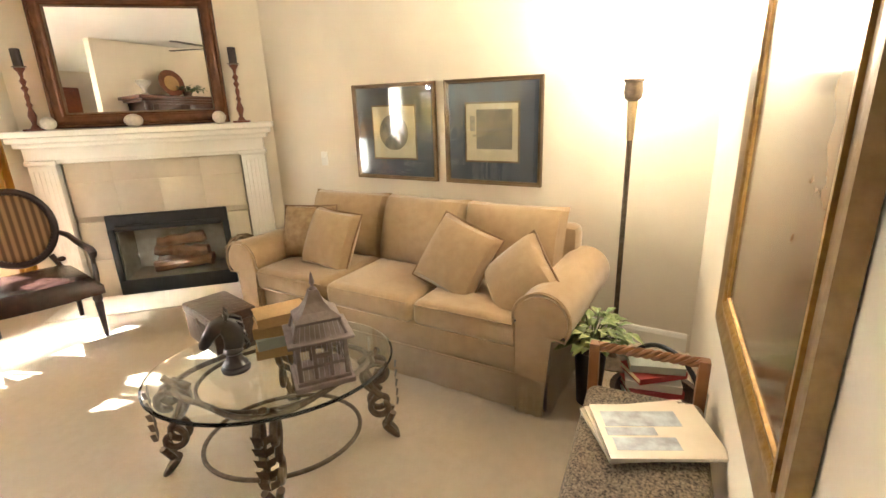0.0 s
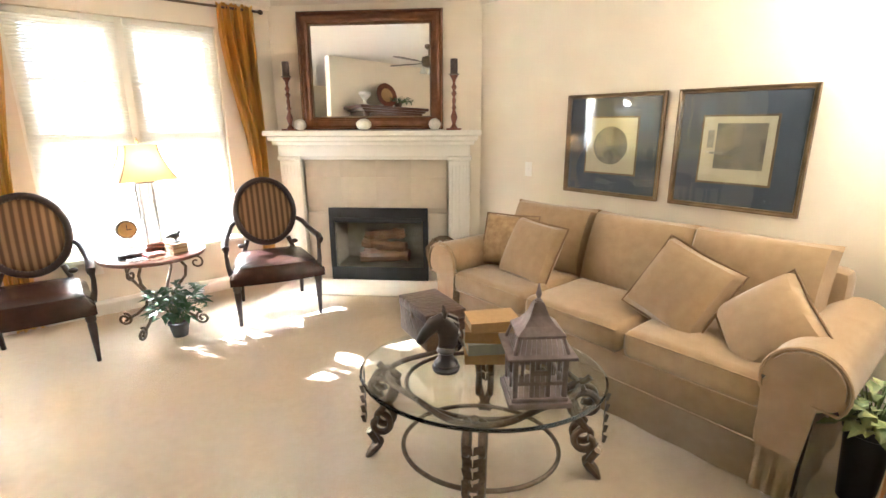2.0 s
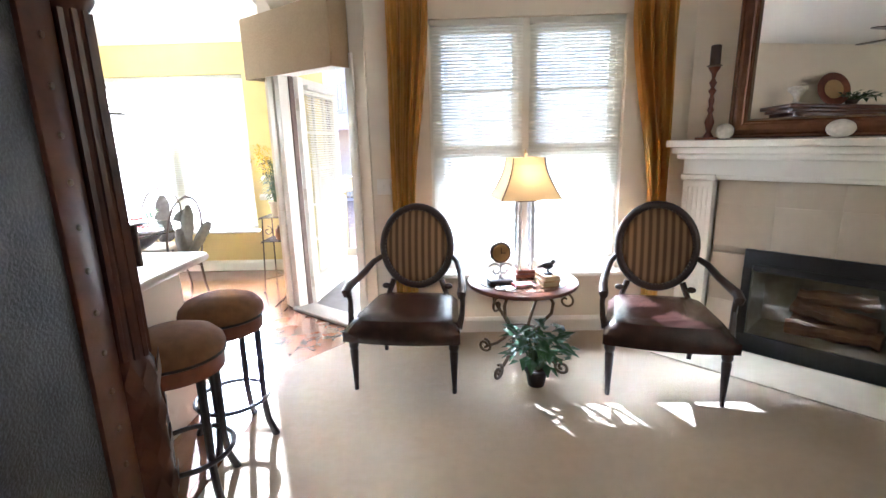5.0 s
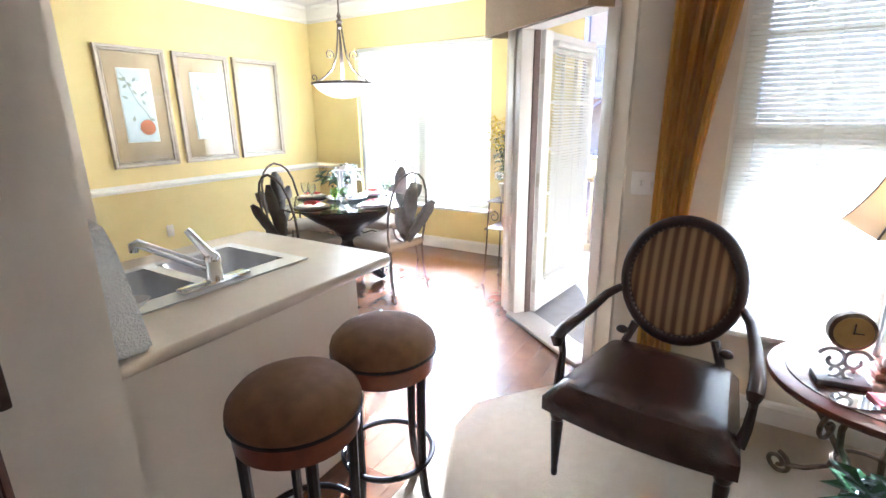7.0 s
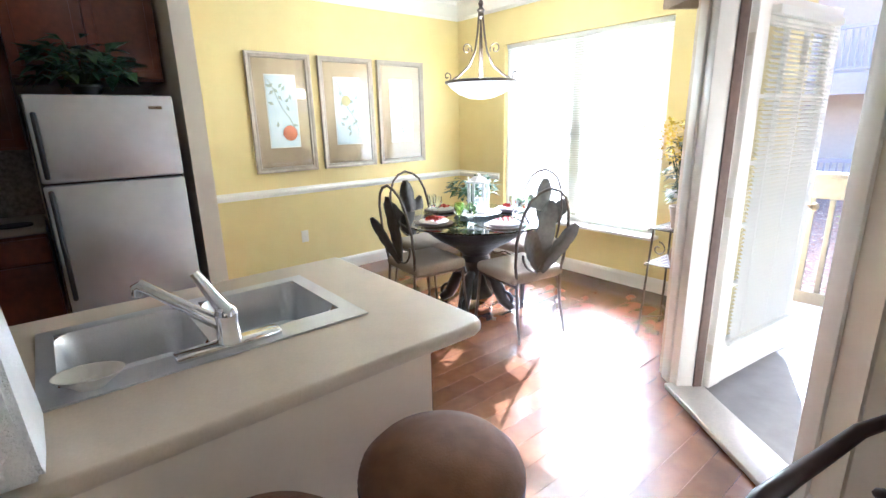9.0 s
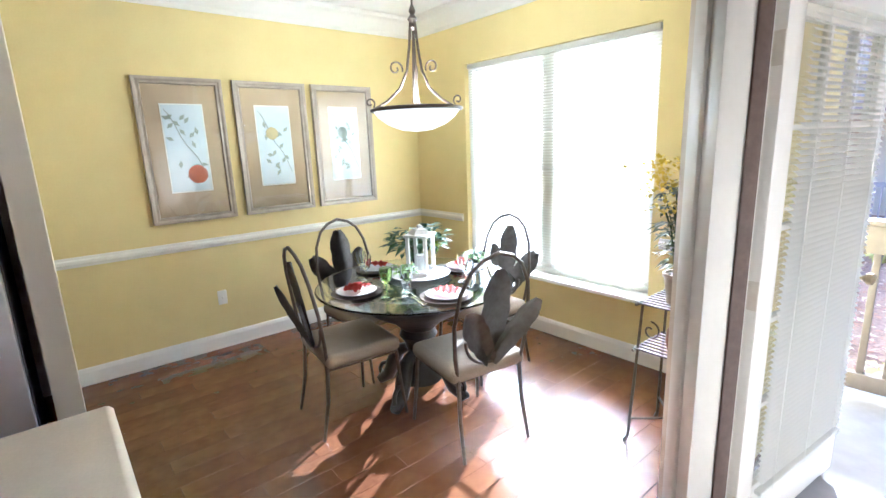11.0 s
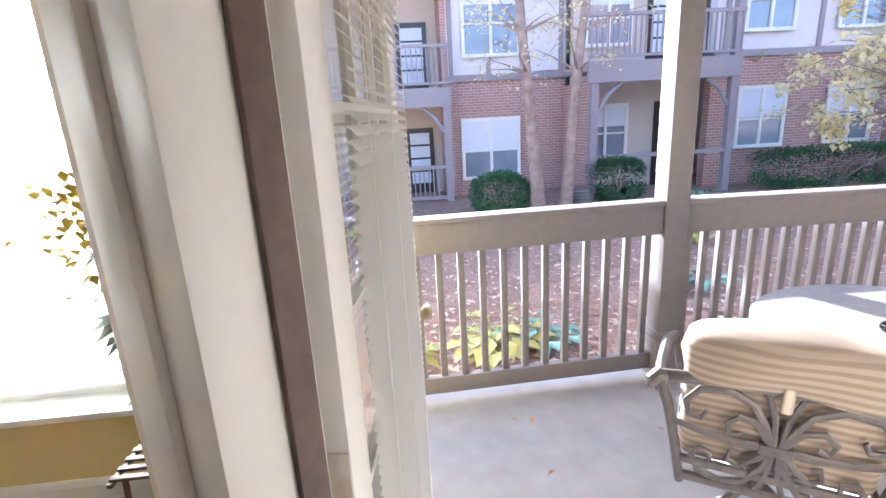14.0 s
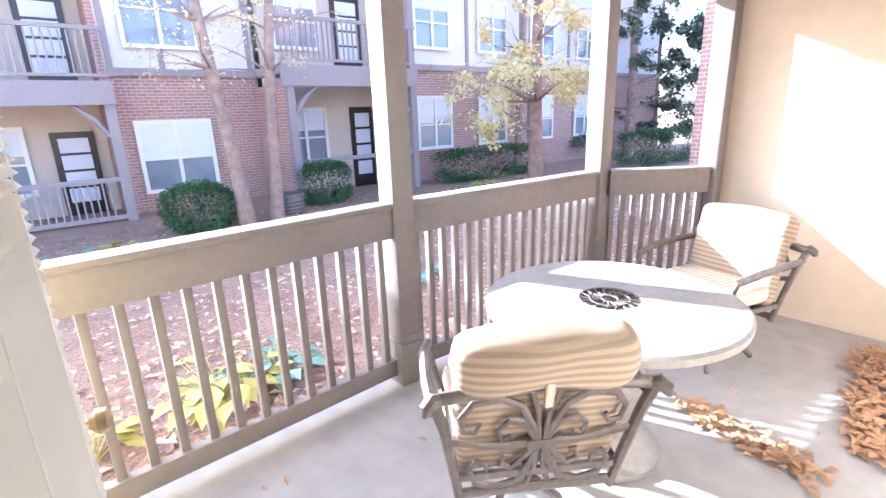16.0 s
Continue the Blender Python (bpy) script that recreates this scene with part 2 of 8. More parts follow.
def cushion(bm, w, d, h, n=14, pinch=0.55, m=None, puff=0.35):
    """A stuffed cushion: w by d, h thick at the middle, pinched corners."""
    top, bot = {}, {}
    for i in range(n + 1):
        for j in range(n + 1):
            u, v = 2 * i / n - 1, 2 * j / n - 1
            e = max(0.0, (1 - u * u) * (1 - v * v)) ** puff
            k = 1 - 0.07 * pinch * (abs(u) ** 3 * (1 - v * v) + 0)
            l = 1 - 0.07 * pinch * (abs(v) ** 3 * (1 - u * u) + 0)
            p = Vector((u * w / 2 * k, v * d / 2 * l, 0))
            edge = i in (0, n) or j in (0, n)
            top[i, j] = bm.verts.new(p + Vector((0, 0, h / 2 * e)))
            bot[i, j] = top[i, j] if edge else bm.verts.new(p - Vector((0, 0, h / 2 * e)))
    for i in range(n):
        for j in range(n):
            bm.faces.new((top[i, j], top[i + 1, j], top[i + 1, j + 1], top[i, j + 1]))
            bm.faces.new((bot[i, j], bot[i, j + 1], bot[i + 1, j + 1], bot[i + 1, j]))
    if m is not None:
        put(bm, list({*top.values(), *bot.values()}), m)
    return bm


def leaf(bm, base, tip, width, droop=0.02, up=Vector((0, 0, 1))):
    a, b = Vector(base), Vector(tip)
    d = b - a
    s = d.cross(up)
    s = (s.normalized() if s.length > 1e-5 else Vector((1, 0, 0))) * width / 2
    mid = a + d * 0.45 + Vector((0, 0, droop))
    v = [bm.verts.new(p) for p in (a, mid - s, mid - Vector((0, 0, droop * 0.5)), mid + s, b)]
    bm.faces.new((v[0], v[1], v[2]))
    bm.faces.new((v[0], v[2], v[3]))
    bm.faces.new((v[1], v[4], v[2]))
    bm.faces.new((v[2], v[4], v[3]))


def structure(name, bm, mat, label, m=None):
    return tagged(part(name, bm, mat, None, "", m, False), label, name.split("_")[0].rstrip("0123456789"), "", "structure")


# ---- the rooms ----
CZ = 2.74            # ceiling
T = 0.14             # wall thickness
LX, LY = 4.40, 6.34  # sofa wall, window wall
DX, DY = -3.42, 8.35 # picture wall, dining window wall
DU = Vector((0.8, -0.6, 0))   # along the garden door's wall
DN = Vector((0.6, 0.8, 0))    # out of it
DA = Vector((-0.09, 6.99, 0)) # opening, hinge side
DW = 0.92


def wall_with_hole(x0, x1, z1, h0, h1, g0, g1, t=T):
    """A wall along x from its inner face at y = 0 out to t, with one opening."""
    bm = bmesh.new()
    span(x0, h0, 0, t, 0, z1, 0, bm)
    span(h1, x1, 0, t, 0, z1, 0, bm)
    span(h0, h1, 0, t, g1, z1, 0, bm)
    if g0 > 0:
        span(h0, h1, 0, t, 0, g0, 0, bm)
    return bm


FD = Matrix.Translation((3.69, 5.635, 0)) @ Matrix.Rotation(radians(-45), 4, "Z")  # fireplace wall: x along it, -y into the room
structure("wall_sofa", span(LX, LX + T, 1.0, 5.2, 0, CZ), WALL, "cream painted wall behind the sofa")
structure("wall_fireplace", wall_with_hole(-1.15, 1.15, CZ, -0.46, 0.44, 0.11, 0.61), WALL, "cream painted diagonal chimney wall", FD @ Matrix.Translation((0, 0.05, 0)))
structure("wall_window", wall_with_hole(0.80, 3.3, CZ, 1.23, 2.60, 0.50, 2.28), WALL, "cream painted wall with the living room window", Matrix.Translation((0, LY, 0)))
DOORM = Matrix.Translation(DA) @ Matrix.Rotation(math.atan2(DU.y, DU.x), 4, "Z")
structure("wall_door", wall_with_hole(-0.13, 1.10, CZ, 0, DW, 0, 2.05), WALL, "cream painted diagonal wall with the garden door", DOORM)
structure("wall_dining_east", span(-0.20, -0.06, 7.12, DY, 0, CZ), YELLOW, "yellow painted short wall beside the garden door")
structure("wall_dining_window", wall_with_hole(DX, -0.06, CZ, -2.69, -0.92, 0.50, 2.24), YELLOW, "yellow painted wall with the dining window", Matrix.Translation((0, DY, 0)))
structure("wall_pictures", span(DX - T, DX, 5.30, DY + T, 0, CZ), YELLOW, "yellow painted wall with three framed pictures")
structure("wall_stub", span(DX, -2.50, 5.19, 5.31, 0, CZ), WALL, "cream wall end beside the refrigerator")
structure("wall_kitchen_back", span(DX - T, DX, 1.0, 5.30, 0, CZ), WALL, "cream kitchen back wall")
structure("wall_partition", span(-0.02, 0.12, 1.0, 4.22, 0, CZ), WALL, "cream wall between living room and kitchen")
structure("wall_kitchen_south", span(DX, -0.05, 1.0, 1.14, 0, CZ), WALL, "cream kitchen end wall")
PM = Matrix.Translation((3.1, 1.42, 0)) @ Matrix.Rotation(math.atan(0.10), 4, "Z")
structure("wall_painting", span(-3.1, 1.35, -T, 0, 0, CZ), WALL, "cream wall with the large painting", PM)
ceil = bmesh.new()
span(DX - T, LX + T, 0.9, LY + T, CZ, CZ + 0.1, 0, ceil)
span(DX - T, 0.0, LY + T, DY + T, CZ, CZ + 0.1, 0, ceil)
span(0.0, 0.75, LY + T, 7.1, CZ, CZ + 0.1, 0, ceil)
structure("ceiling", ceil, CEIL, "flat off-white ceiling")

# ---- floors and ground ----
floor = bmesh.new()
slab(floor, [(DX - T, 0.9), (LX + T, 0.9), (LX + T, 5.2), (3.2, LY + T), (0.95, LY + T), (0.75, 6.46), (-0.05, 7.06), (-0.06, DY + T), (DX - T, DY + T)], -0.14, -0.012)
structure("floor", floor, WOODFLOOR, "red brown floor under boards and carpet")
carpet = bmesh.new()
slab(carpet, [(0.31, 1.0), (LX, 1.0), (LX, 5.04), (3.10, LY), (0.80, LY), (0.64, 6.42), (0.55, 6.15), (0.245, 5.775)], -0.012, 0.004)
structure("carpet", carpet, CARPET, "beige cut pile carpet of the living room")
patio = bmesh.new()
slab(patio, [(-0.06, DY + T), (-0.06, 7.10), (0.75, 6.50), (4.45, LY + T), (4.35, 8.42), (3.72, 9.12), (-0.06, 9.06)], -0.4, -0.03)
structure("pavement", patio, CONCRETE, "worn grey concrete patio slab with leaves")
MULCH = material("leaf litter ground", (0.42, 0.29, 0.21), (0.19, 0.12, 0.085), 38, 0.95, 1.0, big=0.2)
ground = bmesh.new()
gx = [-300, -60, -20, -8, -2, 2, 6, 10, 16, 30, 80, 300]
gy = [-300, -40, 5.5, 8.6, 10.5, 13, 16, 18.5, 22, 40, 120, 320]
gv = [[ground.verts.new((x, y, -0.30 if y < 9 else -0.33 - 0.03 * min(9, y - 9))) for x in gx] for y in gy]
for a, b in zip(gv, gv[1:]):
    for j in range(len(gx) - 1):
        ground.faces.new((a[j], a[j + 1], b[j + 1], b[j]))
structure("ground", ground, MULCH, "courtyard ground covered in brown leaf litter")

# ---- mouldings ----
def run_moulding(name, pts, prof, mat, label, z=0.0):
    """A moulding swept along floor-plan points; prof rows are (out to the left of the way, up)."""
    bm = bmesh.new()
    P = [Vector(p).to_3d() for p in pts]
    rows = []
    for i, p in enumerate(P):
        d0 = (p - P[i - 1]).normalized() if i else (P[1] - p).normalized()
        d1 = (P[i + 1] - p).normalized() if i < len(P) - 1 else d0
        n0, n1 = Vector((-d0.y, d0.x, 0)), Vector((-d1.y, d1.x, 0))
        n = (n0 + n1).normalized()
        k = 1 / max(0.3, n.dot(n0))
        rows.append([bm.verts.new(p + n * (o * k) + Vector((0, 0, z + h))) for o, h in prof])
    for a, b in zip(rows, rows[1:]):
        for j in range(len(prof)):
            q = (j + 1) % len(prof)
            bm.faces.new((a[j], b[j], b[q], a[q]))
    bm.faces.new(rows[0])
    bm.faces.new(rows[-1][::-1])
    return structure(name, bm, mat, label)


BASE = [(-0.004, 0), (0.016, 0), (0.016, 0.095), (0.010, 0.115), (0.004, 0.125), (-0.004, 0.125)]
CROWN = [(-0.004, 0), (0.012, 0), (0.016, 0.03), (0.035, 0.05), (0.085, 0.115), (0.115, 0.135), (0.12, 0.168), (-0.004, 0.168)]
RAIL = [(-0.004, 0), (0.010, 0), (0.014, 0.015), (0.022, 0.025), (0.022, 0.045), (0.012, 0.055), (0.008, 0.07), (-0.004, 0.07)]
f_l, f_r = FD @ Vector((-0.95, 0.05, 0)), FD @ Vector((0.93, 0.05, 0))
east = [(-0.20, 7.14), (-0.20, DY), (DX, DY), (DX, 5.31)]
run_moulding("baseboard_dining", east, BASE, WHITE, "white painted baseboard")
run_moulding("trim_crown_dining", [*east, (-2.5, 5.31)], CROWN, WHITE, "white crown moulding", CZ - 0.17)
run_moulding("trim_chair_rail_east", [(-0.20, 7.14), (-0.20, DY), (-0.86, DY)], RAIL, WHITE, "white chair rail", 0.84)
run_moulding("trim_chair_rail_west", [(-2.75, DY), (DX, DY), (DX, 5.31)], RAIL, WHITE, "white chair rail", 0.84)
run_moulding("baseboard_window", [(3.0, LY), (0.80, LY), (0.69, 6.405)], BASE, WHITE, "white painted baseboard")
run_moulding("trim_crown_living", [(LX, 1.57), (LX, 5.03), (3.09, LY), (0.80, LY), (0.0, 6.93)], CROWN, WALL, "cream crown moulding", 2.46)
run_moulding("baseboard_sofa", [(LX, 1.57), (LX, 4.9)], BASE, WHITE, "white painted baseboard")


# ---- windows ----
def blind(name, w, h, m, tilt, label, wand=True):
    """A slatted blind that hangs from its head rail at the top of m."""
    ob = thing(name, label, "window blind", m)
    part("head_rail", boxes(((0, 0, -0.02), (w, 0.045, 0.04)), bevel=0.004), BLIND, ob)
    part("bottom_rail", boxes(((0, 0, -h + 0.01), (w, 0.026, 0.018)), bevel=0.004), BLIND, ob)
    for sx in (-0.38, 0, 0.38):
        part("ladder_cord", tube(bmesh.new(), [(sx * w, -0.014, -0.03), (sx * w, -0.014, -h)], 0.0012, 4), BLIND, ob)
    bm = bmesh.new()
    c, s = math.cos(radians(tilt)), math.sin(radians(tilt))
    rows = [[bm.verts.new((sx * w / 2, q * c - p * s, q * s + p * c)) for q, p in ((-0.0125, 0), (0, 0.0022), (0.0125, 0))] for sx in (-1, 1)]
    for j in range(2):
        bm.faces.new((rows[0][j], rows[0][j + 1], rows[1][j + 1], rows[1][j]))
    me = mesh_of(bm, BLIND)
    k = int((h - 0.07) / 0.0215)
    for i in range(k):
        o = new("slat", me)
        o.parent, o.location = ob, (0, 0, -0.05 - 0.0215 * i)
    return ob


def window(name, w, h, m, label, panes=2, double=True):
    """A white sash window in an opening, its sill's middle at the foot of m, room towards -y."""
    ob = thing(name, label, "window", m, kind="structure")
    bm = boxes(((-w / 2 + 0.025, 0.09, h / 2), (0.05, 0.08, h)), ((w / 2 - 0.025, 0.09, h / 2), (0.05, 0.08, h)), ((0, 0.09, h - 0.025), (w - 0.1, 0.08, 0.05)), ((0, 0.09, 0.025), (w - 0.1, 0.08, 0.05)))
    part("window_frame", bm, WHITE, ob, smooth=False)
    part("window_sill", boxes(((0, -0.02, -0.012), (w + 0.06, 0.19, 0.03)), bevel=0.006), WHITE, ob)
    pw = w / panes
    for i in range(panes):
        cx = -w / 2 + pw * (i + 0.5)
        if i:
            part("mullion", boxes(((cx - pw / 2, 0.085, h / 2), (0.11, 0.09, h - 0.1)), bevel=0.003), WHITE, ob)
        for k, z0 in enumerate((0.05, h / 2)):
            bm = bmesh.new()
            frame_bars(bm, pw - 0.10, h / 2 - 0.05, 0.04, 0.03, [(0, 0), (0, -0.03), (0.04, -0.03), (0.04, 0)])
            put(bm, bm.verts, Matrix.Translation((cx, 0.10 + 0.02 * k, z0 + h / 4 - 0.025)))
            box(bm, (cx, 0.095 + 0.02 * k, z0 + h / 4 - 0.025), (pw - 0.18, 0.012, 0.022))
            part("sash", bm, WHITE, ob, smooth=False)
            g = part("pane", boxes(((cx, 0.098 + 0.02 * k, z0 + h / 4 - 0.025), (pw - 0.17, 0.004, h / 2 - 0.12))), GLASS, ob, smooth=False)
            g.visible_shadow = False
    return ob


window("window_1", 1.37, 1.78, Matrix.Translation((1.915, LY, 0.50)), "white double sash window with slatted blinds")
window("window_2", 1.77, 1.74, Matrix.Translation((-1.805, DY, 0.50)), "wide white sash window with slatted blinds")
blind("window_blind", 0.64, 1.72, Matrix.Translation((1.57, LY + 0.035, 2.275)), 44, "white slatted blind lowered over a bright window")
blind("window_blind", 0.64, 1.72, Matrix.Translation((2.26, LY + 0.035, 2.275)), 44, "white slatted blind lowered over a bright window")
blind("window_blind", 1.73, 1.70, Matrix.Translation((-1.805, DY + 0.035, 2.235)), 44, "white slatted blind lowered over the dining window")

# ---- garden door ----
jamb = thing("door_1", "white painted door frame with brass hinges", "door", DOORM, kind="structure")
for x, w in ((0.037, 0.074), (DW - 0.012, 0.024)):
    part("jamb", boxes(((x, 0.07, 1.02), (w, 0.15, 2.04)), bevel=0.002), WHITE, jamb)
part("head", boxes(((DW / 2, 0.07, 2.038), (DW, 0.15, 0.024))), WHITE, jamb)
for x in (-0.035, DW + 0.035):
    part("casing", boxes(((x, -0.010, 1.045), (0.07, 0.018, 2.09)), bevel=0.005), WHITE, jamb)
part("casing", boxes(((DW / 2, -0.010, 2.085), (DW, 0.018, 0.07)), bevel=0.005), WHITE, jamb)
# Real weather strip, widened in dark brown to include the jamb reveal's shade
STRIP = material("brown weather strip with the reveal's shade", (0.15, 0.10, 0.075), (0.10, 0.065, 0.05), 40, 0.6, 0.05)
part("weather_strip_shade", boxes(((0.080, 0.110, 1.02), (0.012, 0.048, 2.03)), bevel=0.003), STRIP, jamb, "brown weather strip with the reveal's shade")
part("threshold", boxes(((DW / 2, 0.05, 0.004), (DW - 0.05, 0.20, 0.03)), bevel=0.008), material("metal threshold", (0.62, 0.57, 0.5), (0.52, 0.48, 0.42), 60, 0.35, 0.05, metal=0.3), jamb, "pale metal threshold")
HX = Vector((0.03, 7.075, 0))
leaf_dir = Vector((0.115, 0.89, 0)).normalized()
DL = Matrix.Translation(HX) @ Matrix.Rotation(math.atan2(leaf_dir.y, leaf_dir.x), 4, "Z") @ Matrix.Translation((0, -0.036, 0))
door = thing("garden_door", "white glazed garden door standing open with a slatted blind", "door", DL)
W2, H2 = 0.89, 2.02
part("stile", boxes(((0.055, 0, H2 / 2 + 0.01), (0.11, 0.044, H2)), bevel=0.003), WHITE, door)
part("stile", boxes(((W2 - 0.055, 0, H2 / 2 + 0.01), (0.11, 0.044, H2)), bevel=0.003), WHITE, door)
part("top_rail", boxes(((W2 / 2, 0, H2 - 0.06), (W2 - 0.22, 0.044, 0.13)), bevel=0.003), WHITE, door)
part("bottom_rail", boxes(((W2 / 2, 0, 0.14), (W2 - 0.22, 0.044, 0.25)), bevel=0.003), WHITE, door)
for i in (1, 2):
    part("muntin", boxes(((0.11 + 0.67 * i / 3, 0, 1.08), (0.018, 0.03, 1.64))), WHITE, door)
for i in range(1, 5):
    part("muntin", boxes(((W2 / 2, 0, 0.265 + 1.63 * i / 5), (0.67, 0.03, 0.018))), WHITE, door)
g = part("pane", boxes(((W2 / 2, 0, 1.08), (0.67, 0.006, 1.64))), GLASS, door, smooth=False)
g.visible_shadow = False
blind("door_blind", 0.70, 1.72, DL @ Matrix.Translation((W2 / 2, -0.048, 1.97)), 38, "white slatted blind hanging on the open garden door")
BRASS = material("worn brass", (0.62, 0.50, 0.30), (0.5, 0.4, 0.24), 30, 0.3, 0.05, metal=0.8)
HINGE = material("white painted hinge", (0.7, 0.66, 0.56), (0.6, 0.55, 0.45), 30, 0.35, 0.05, metal=0.3)
for z in (0.22, 1.03, 1.80):
    bm = boxes(((-0.0015, 0.0, z), (0.003, 0.04, 0.1)), ((-0.004, 0.046, z), (0.003, 0.05, 0.1)), bevel=0.001)
    tube(bm, [(-0.006, 0.022, z - 0.055), (-0.006, 0.022, z + 0.055)], 0.008, 8)
    part("hinge", bm, HINGE, door, "pale worn hinge")
knob = bmesh.new()
for s in (-1, 1):
    lathe(knob, [(0.026, 0), (0.024, 0.008), (0.010, 0.015), (0.010, 0.03), (0.026, 0.045), (0.024, 0.062), (0.008, 0.07)], 14)
    put(knob, knob.verts[-98:], Matrix.Translation((W2 - 0.06, 0.022 * s, 0.95)) @ Matrix.Rotation(radians(-90 * s), 4, "X"))
    lathe(knob, [(0.024, 0), (0.022, 0.012), (0.008, 0.016)], 14)
    put(knob, knob.verts[-42:], Matrix.Translation((W2 - 0.06, 0.022 * s, 1.08)) @ Matrix.Rotation(radians(-90 * s), 4, "X"))
part("door_knob", knob, BRASS, door, "brass knob and lock")

val = thing("valance", "tan fabric box valance over the garden door", "valance", Matrix.Translation(DA + DU * 0.42) @ Matrix.Rotation(math.atan2(DU.y, DU.x), 4, "Z"))
VAL = material("tan valance cloth", (0.44, 0.335, 0.20), (0.38, 0.285, 0.165), 70, 0.85, 0.2)
part("front_panel", boxes(((0, -0.17, 2.22), (1.08, 0.02, 0.46)), bevel=0.004), VAL, val)
for s in (-1, 1):
    part("side_panel", boxes(((s * 0.53, -0.085, 2.22), (0.02, 0.15, 0.46)), bevel=0.003), VAL, val)
part("top_panel", boxes(((0, -0.085, 2.445), (1.04, 0.15, 0.012))), VAL, val)

# ---- fireplace ----
fire = thing("fireplace", "white painted mantel with beige tile and black firebox", "fireplace", FD)
part("mantel_shelf", boxes(((-0.02, -0.065, 1.41), (1.96, 0.23, 0.045)), bevel=0.008), WHITE, fire)
part("bed_moulding", boxes(((-0.02, -0.055, 1.365), (1.90, 0.20, 0.045)), bevel=0.012), WHITE, fire)
part("bed_moulding", boxes(((-0.02, -0.045, 1.325), (1.84, 0.17, 0.04)), bevel=0.010), WHITE, fire)
bm = boxes(((-0.02, -0.03, 1.255), (1.76, 0.13, 0.10)), bevel=0.003)
box(bm, (-0.02, -0.025, 1.19), (1.38, 0.10, 0.035), 0.01)
part("frieze", bm, WHITE, fire)
for s in (-1, 1):
    c = -0.02 + s * 0.785
    bm = boxes(((c, -0.025, 0.66), (0.19, 0.10, 1.09)), bevel=0.003)
    box(bm, (c, -0.03, 0.06), (0.23, 0.13, 0.12), 0.006)
    box(bm, (c, -0.032, 1.185), (0.22, 0.13, 0.04), 0.01)
    for k in range(-2, 3):
        tube(bm, [(c + k * 0.032, -0.0725, 0.16), (c + k * 0.032, -0.0725, 1.12)], 0.006, 6)
    part("pilaster", bm, WHITE, fire)
for i in range(4):
    for j in range(4):
        x0, x1, z0, z1 = -0.69 + 0.335 * i, -0.69 + 0.335 * (i + 1), 0.0 + 0.335 * j, 0.335 * (j + 1)
        x0, x1, z1 = max(x0, -0.69), min(x1, 0.65), min(z1, 1.172)
        if z0 < 0.71 and x1 > -0.49 and x0 < 0.47:
            if z1 > 0.73:
                z0 = 0.72
            elif x0 < -0.49:
                x1 = -0.49
            elif x1 > 0.47:
                x0 = 0.47
            else:
                continue
        part("tile", boxes((((x0 + x1) / 2, 0.01, (z0 + z1) / 2), (x1 - x0 - 0.0012, 0.04, z1 - z0 - 0.0012)), bevel=0.0006), TILE, fire)
part("grout_back", boxes(((-0.02, 0.035, 0.95), (1.34, 0.02, 0.45)), ((-0.59, 0.035, 0.36), (0.20, 0.02, 0.72)), ((0.56, 0.035, 0.36), (0.18, 0.02, 0.72))), TILE, fire)
bm = boxes(((-0.01, -0.012, 0.655), (0.955, 0.03, 0.125)), ((-0.01, -0.012, 0.065), (0.955, 0.03, 0.13)), ((-0.465, -0.012, 0.36), (0.05, 0.03, 0.47)), ((0.445, -0.012, 0.36), (0.05, 0.03, 0.47)), bevel=0.004)
box(bm, (-0.01, -0.022, 0.60), (0.84, 0.03, 0.05), 0.01)
part("firebox_frame", bm, BLACK, fire, "black metal firebox frame")
bm = boxes(((-0.01, 0.40, 0.36), (0.86, 0.01, 0.48)), ((-0.44, 0.21, 0.36), (0.01, 0.38, 0.48)), ((0.42, 0.21, 0.36), (0.01, 0.38, 0.48)), ((-0.01, 0.21, 0.12), (0.86, 0.38, 0.01)), ((-0.01, 0.21, 0.60), (0.86, 0.38, 0.01)))
part("firebox", bm, material("firebrick grey", (0.46, 0.39, 0.30), (0.30, 0.25, 0.19), 18, 0.9, 0.3), fire, "sooty grey firebox lining")
LOG = material("split log", (0.36, 0.17, 0.075), (0.17, 0.07, 0.033), 16, 0.85, 0.8)
for k, (z, y, tilt, ln) in enumerate(((0.19, 0.18, 3, 0.5), (0.20, 0.29, -4, 0.46), (0.30, 0.22, -6, 0.44), (0.40, 0.25, 5, 0.40))):
    bm = bmesh.new()
    tube(bm, [(-ln / 2 + ln * i / 8, y + 0.008 * math.sin(i * 2 + k), z + 0.006 * math.sin(i * 3 + k) + math.sin(radians(tilt)) * ln * (i / 8 - 0.5)) for i in range(9)], [0.052 + 0.006 * math.sin(i * 1.7 + k) for i in range(9)], 9)
    part("log", bm, LOG, fire, "stacked brown log")
g = part("glass_door", boxes(((-0.01, 0.012, 0.36), (0.88, 0.004, 0.47))), GLASS, fire, smooth=False)
g.visible_shadow = False
part("hearth", boxes(((-0.02, -0.28, 0.006), (1.72, 0.42, 0.02)), bevel=0.004), TILE, fire, "flush beige tile hearth")

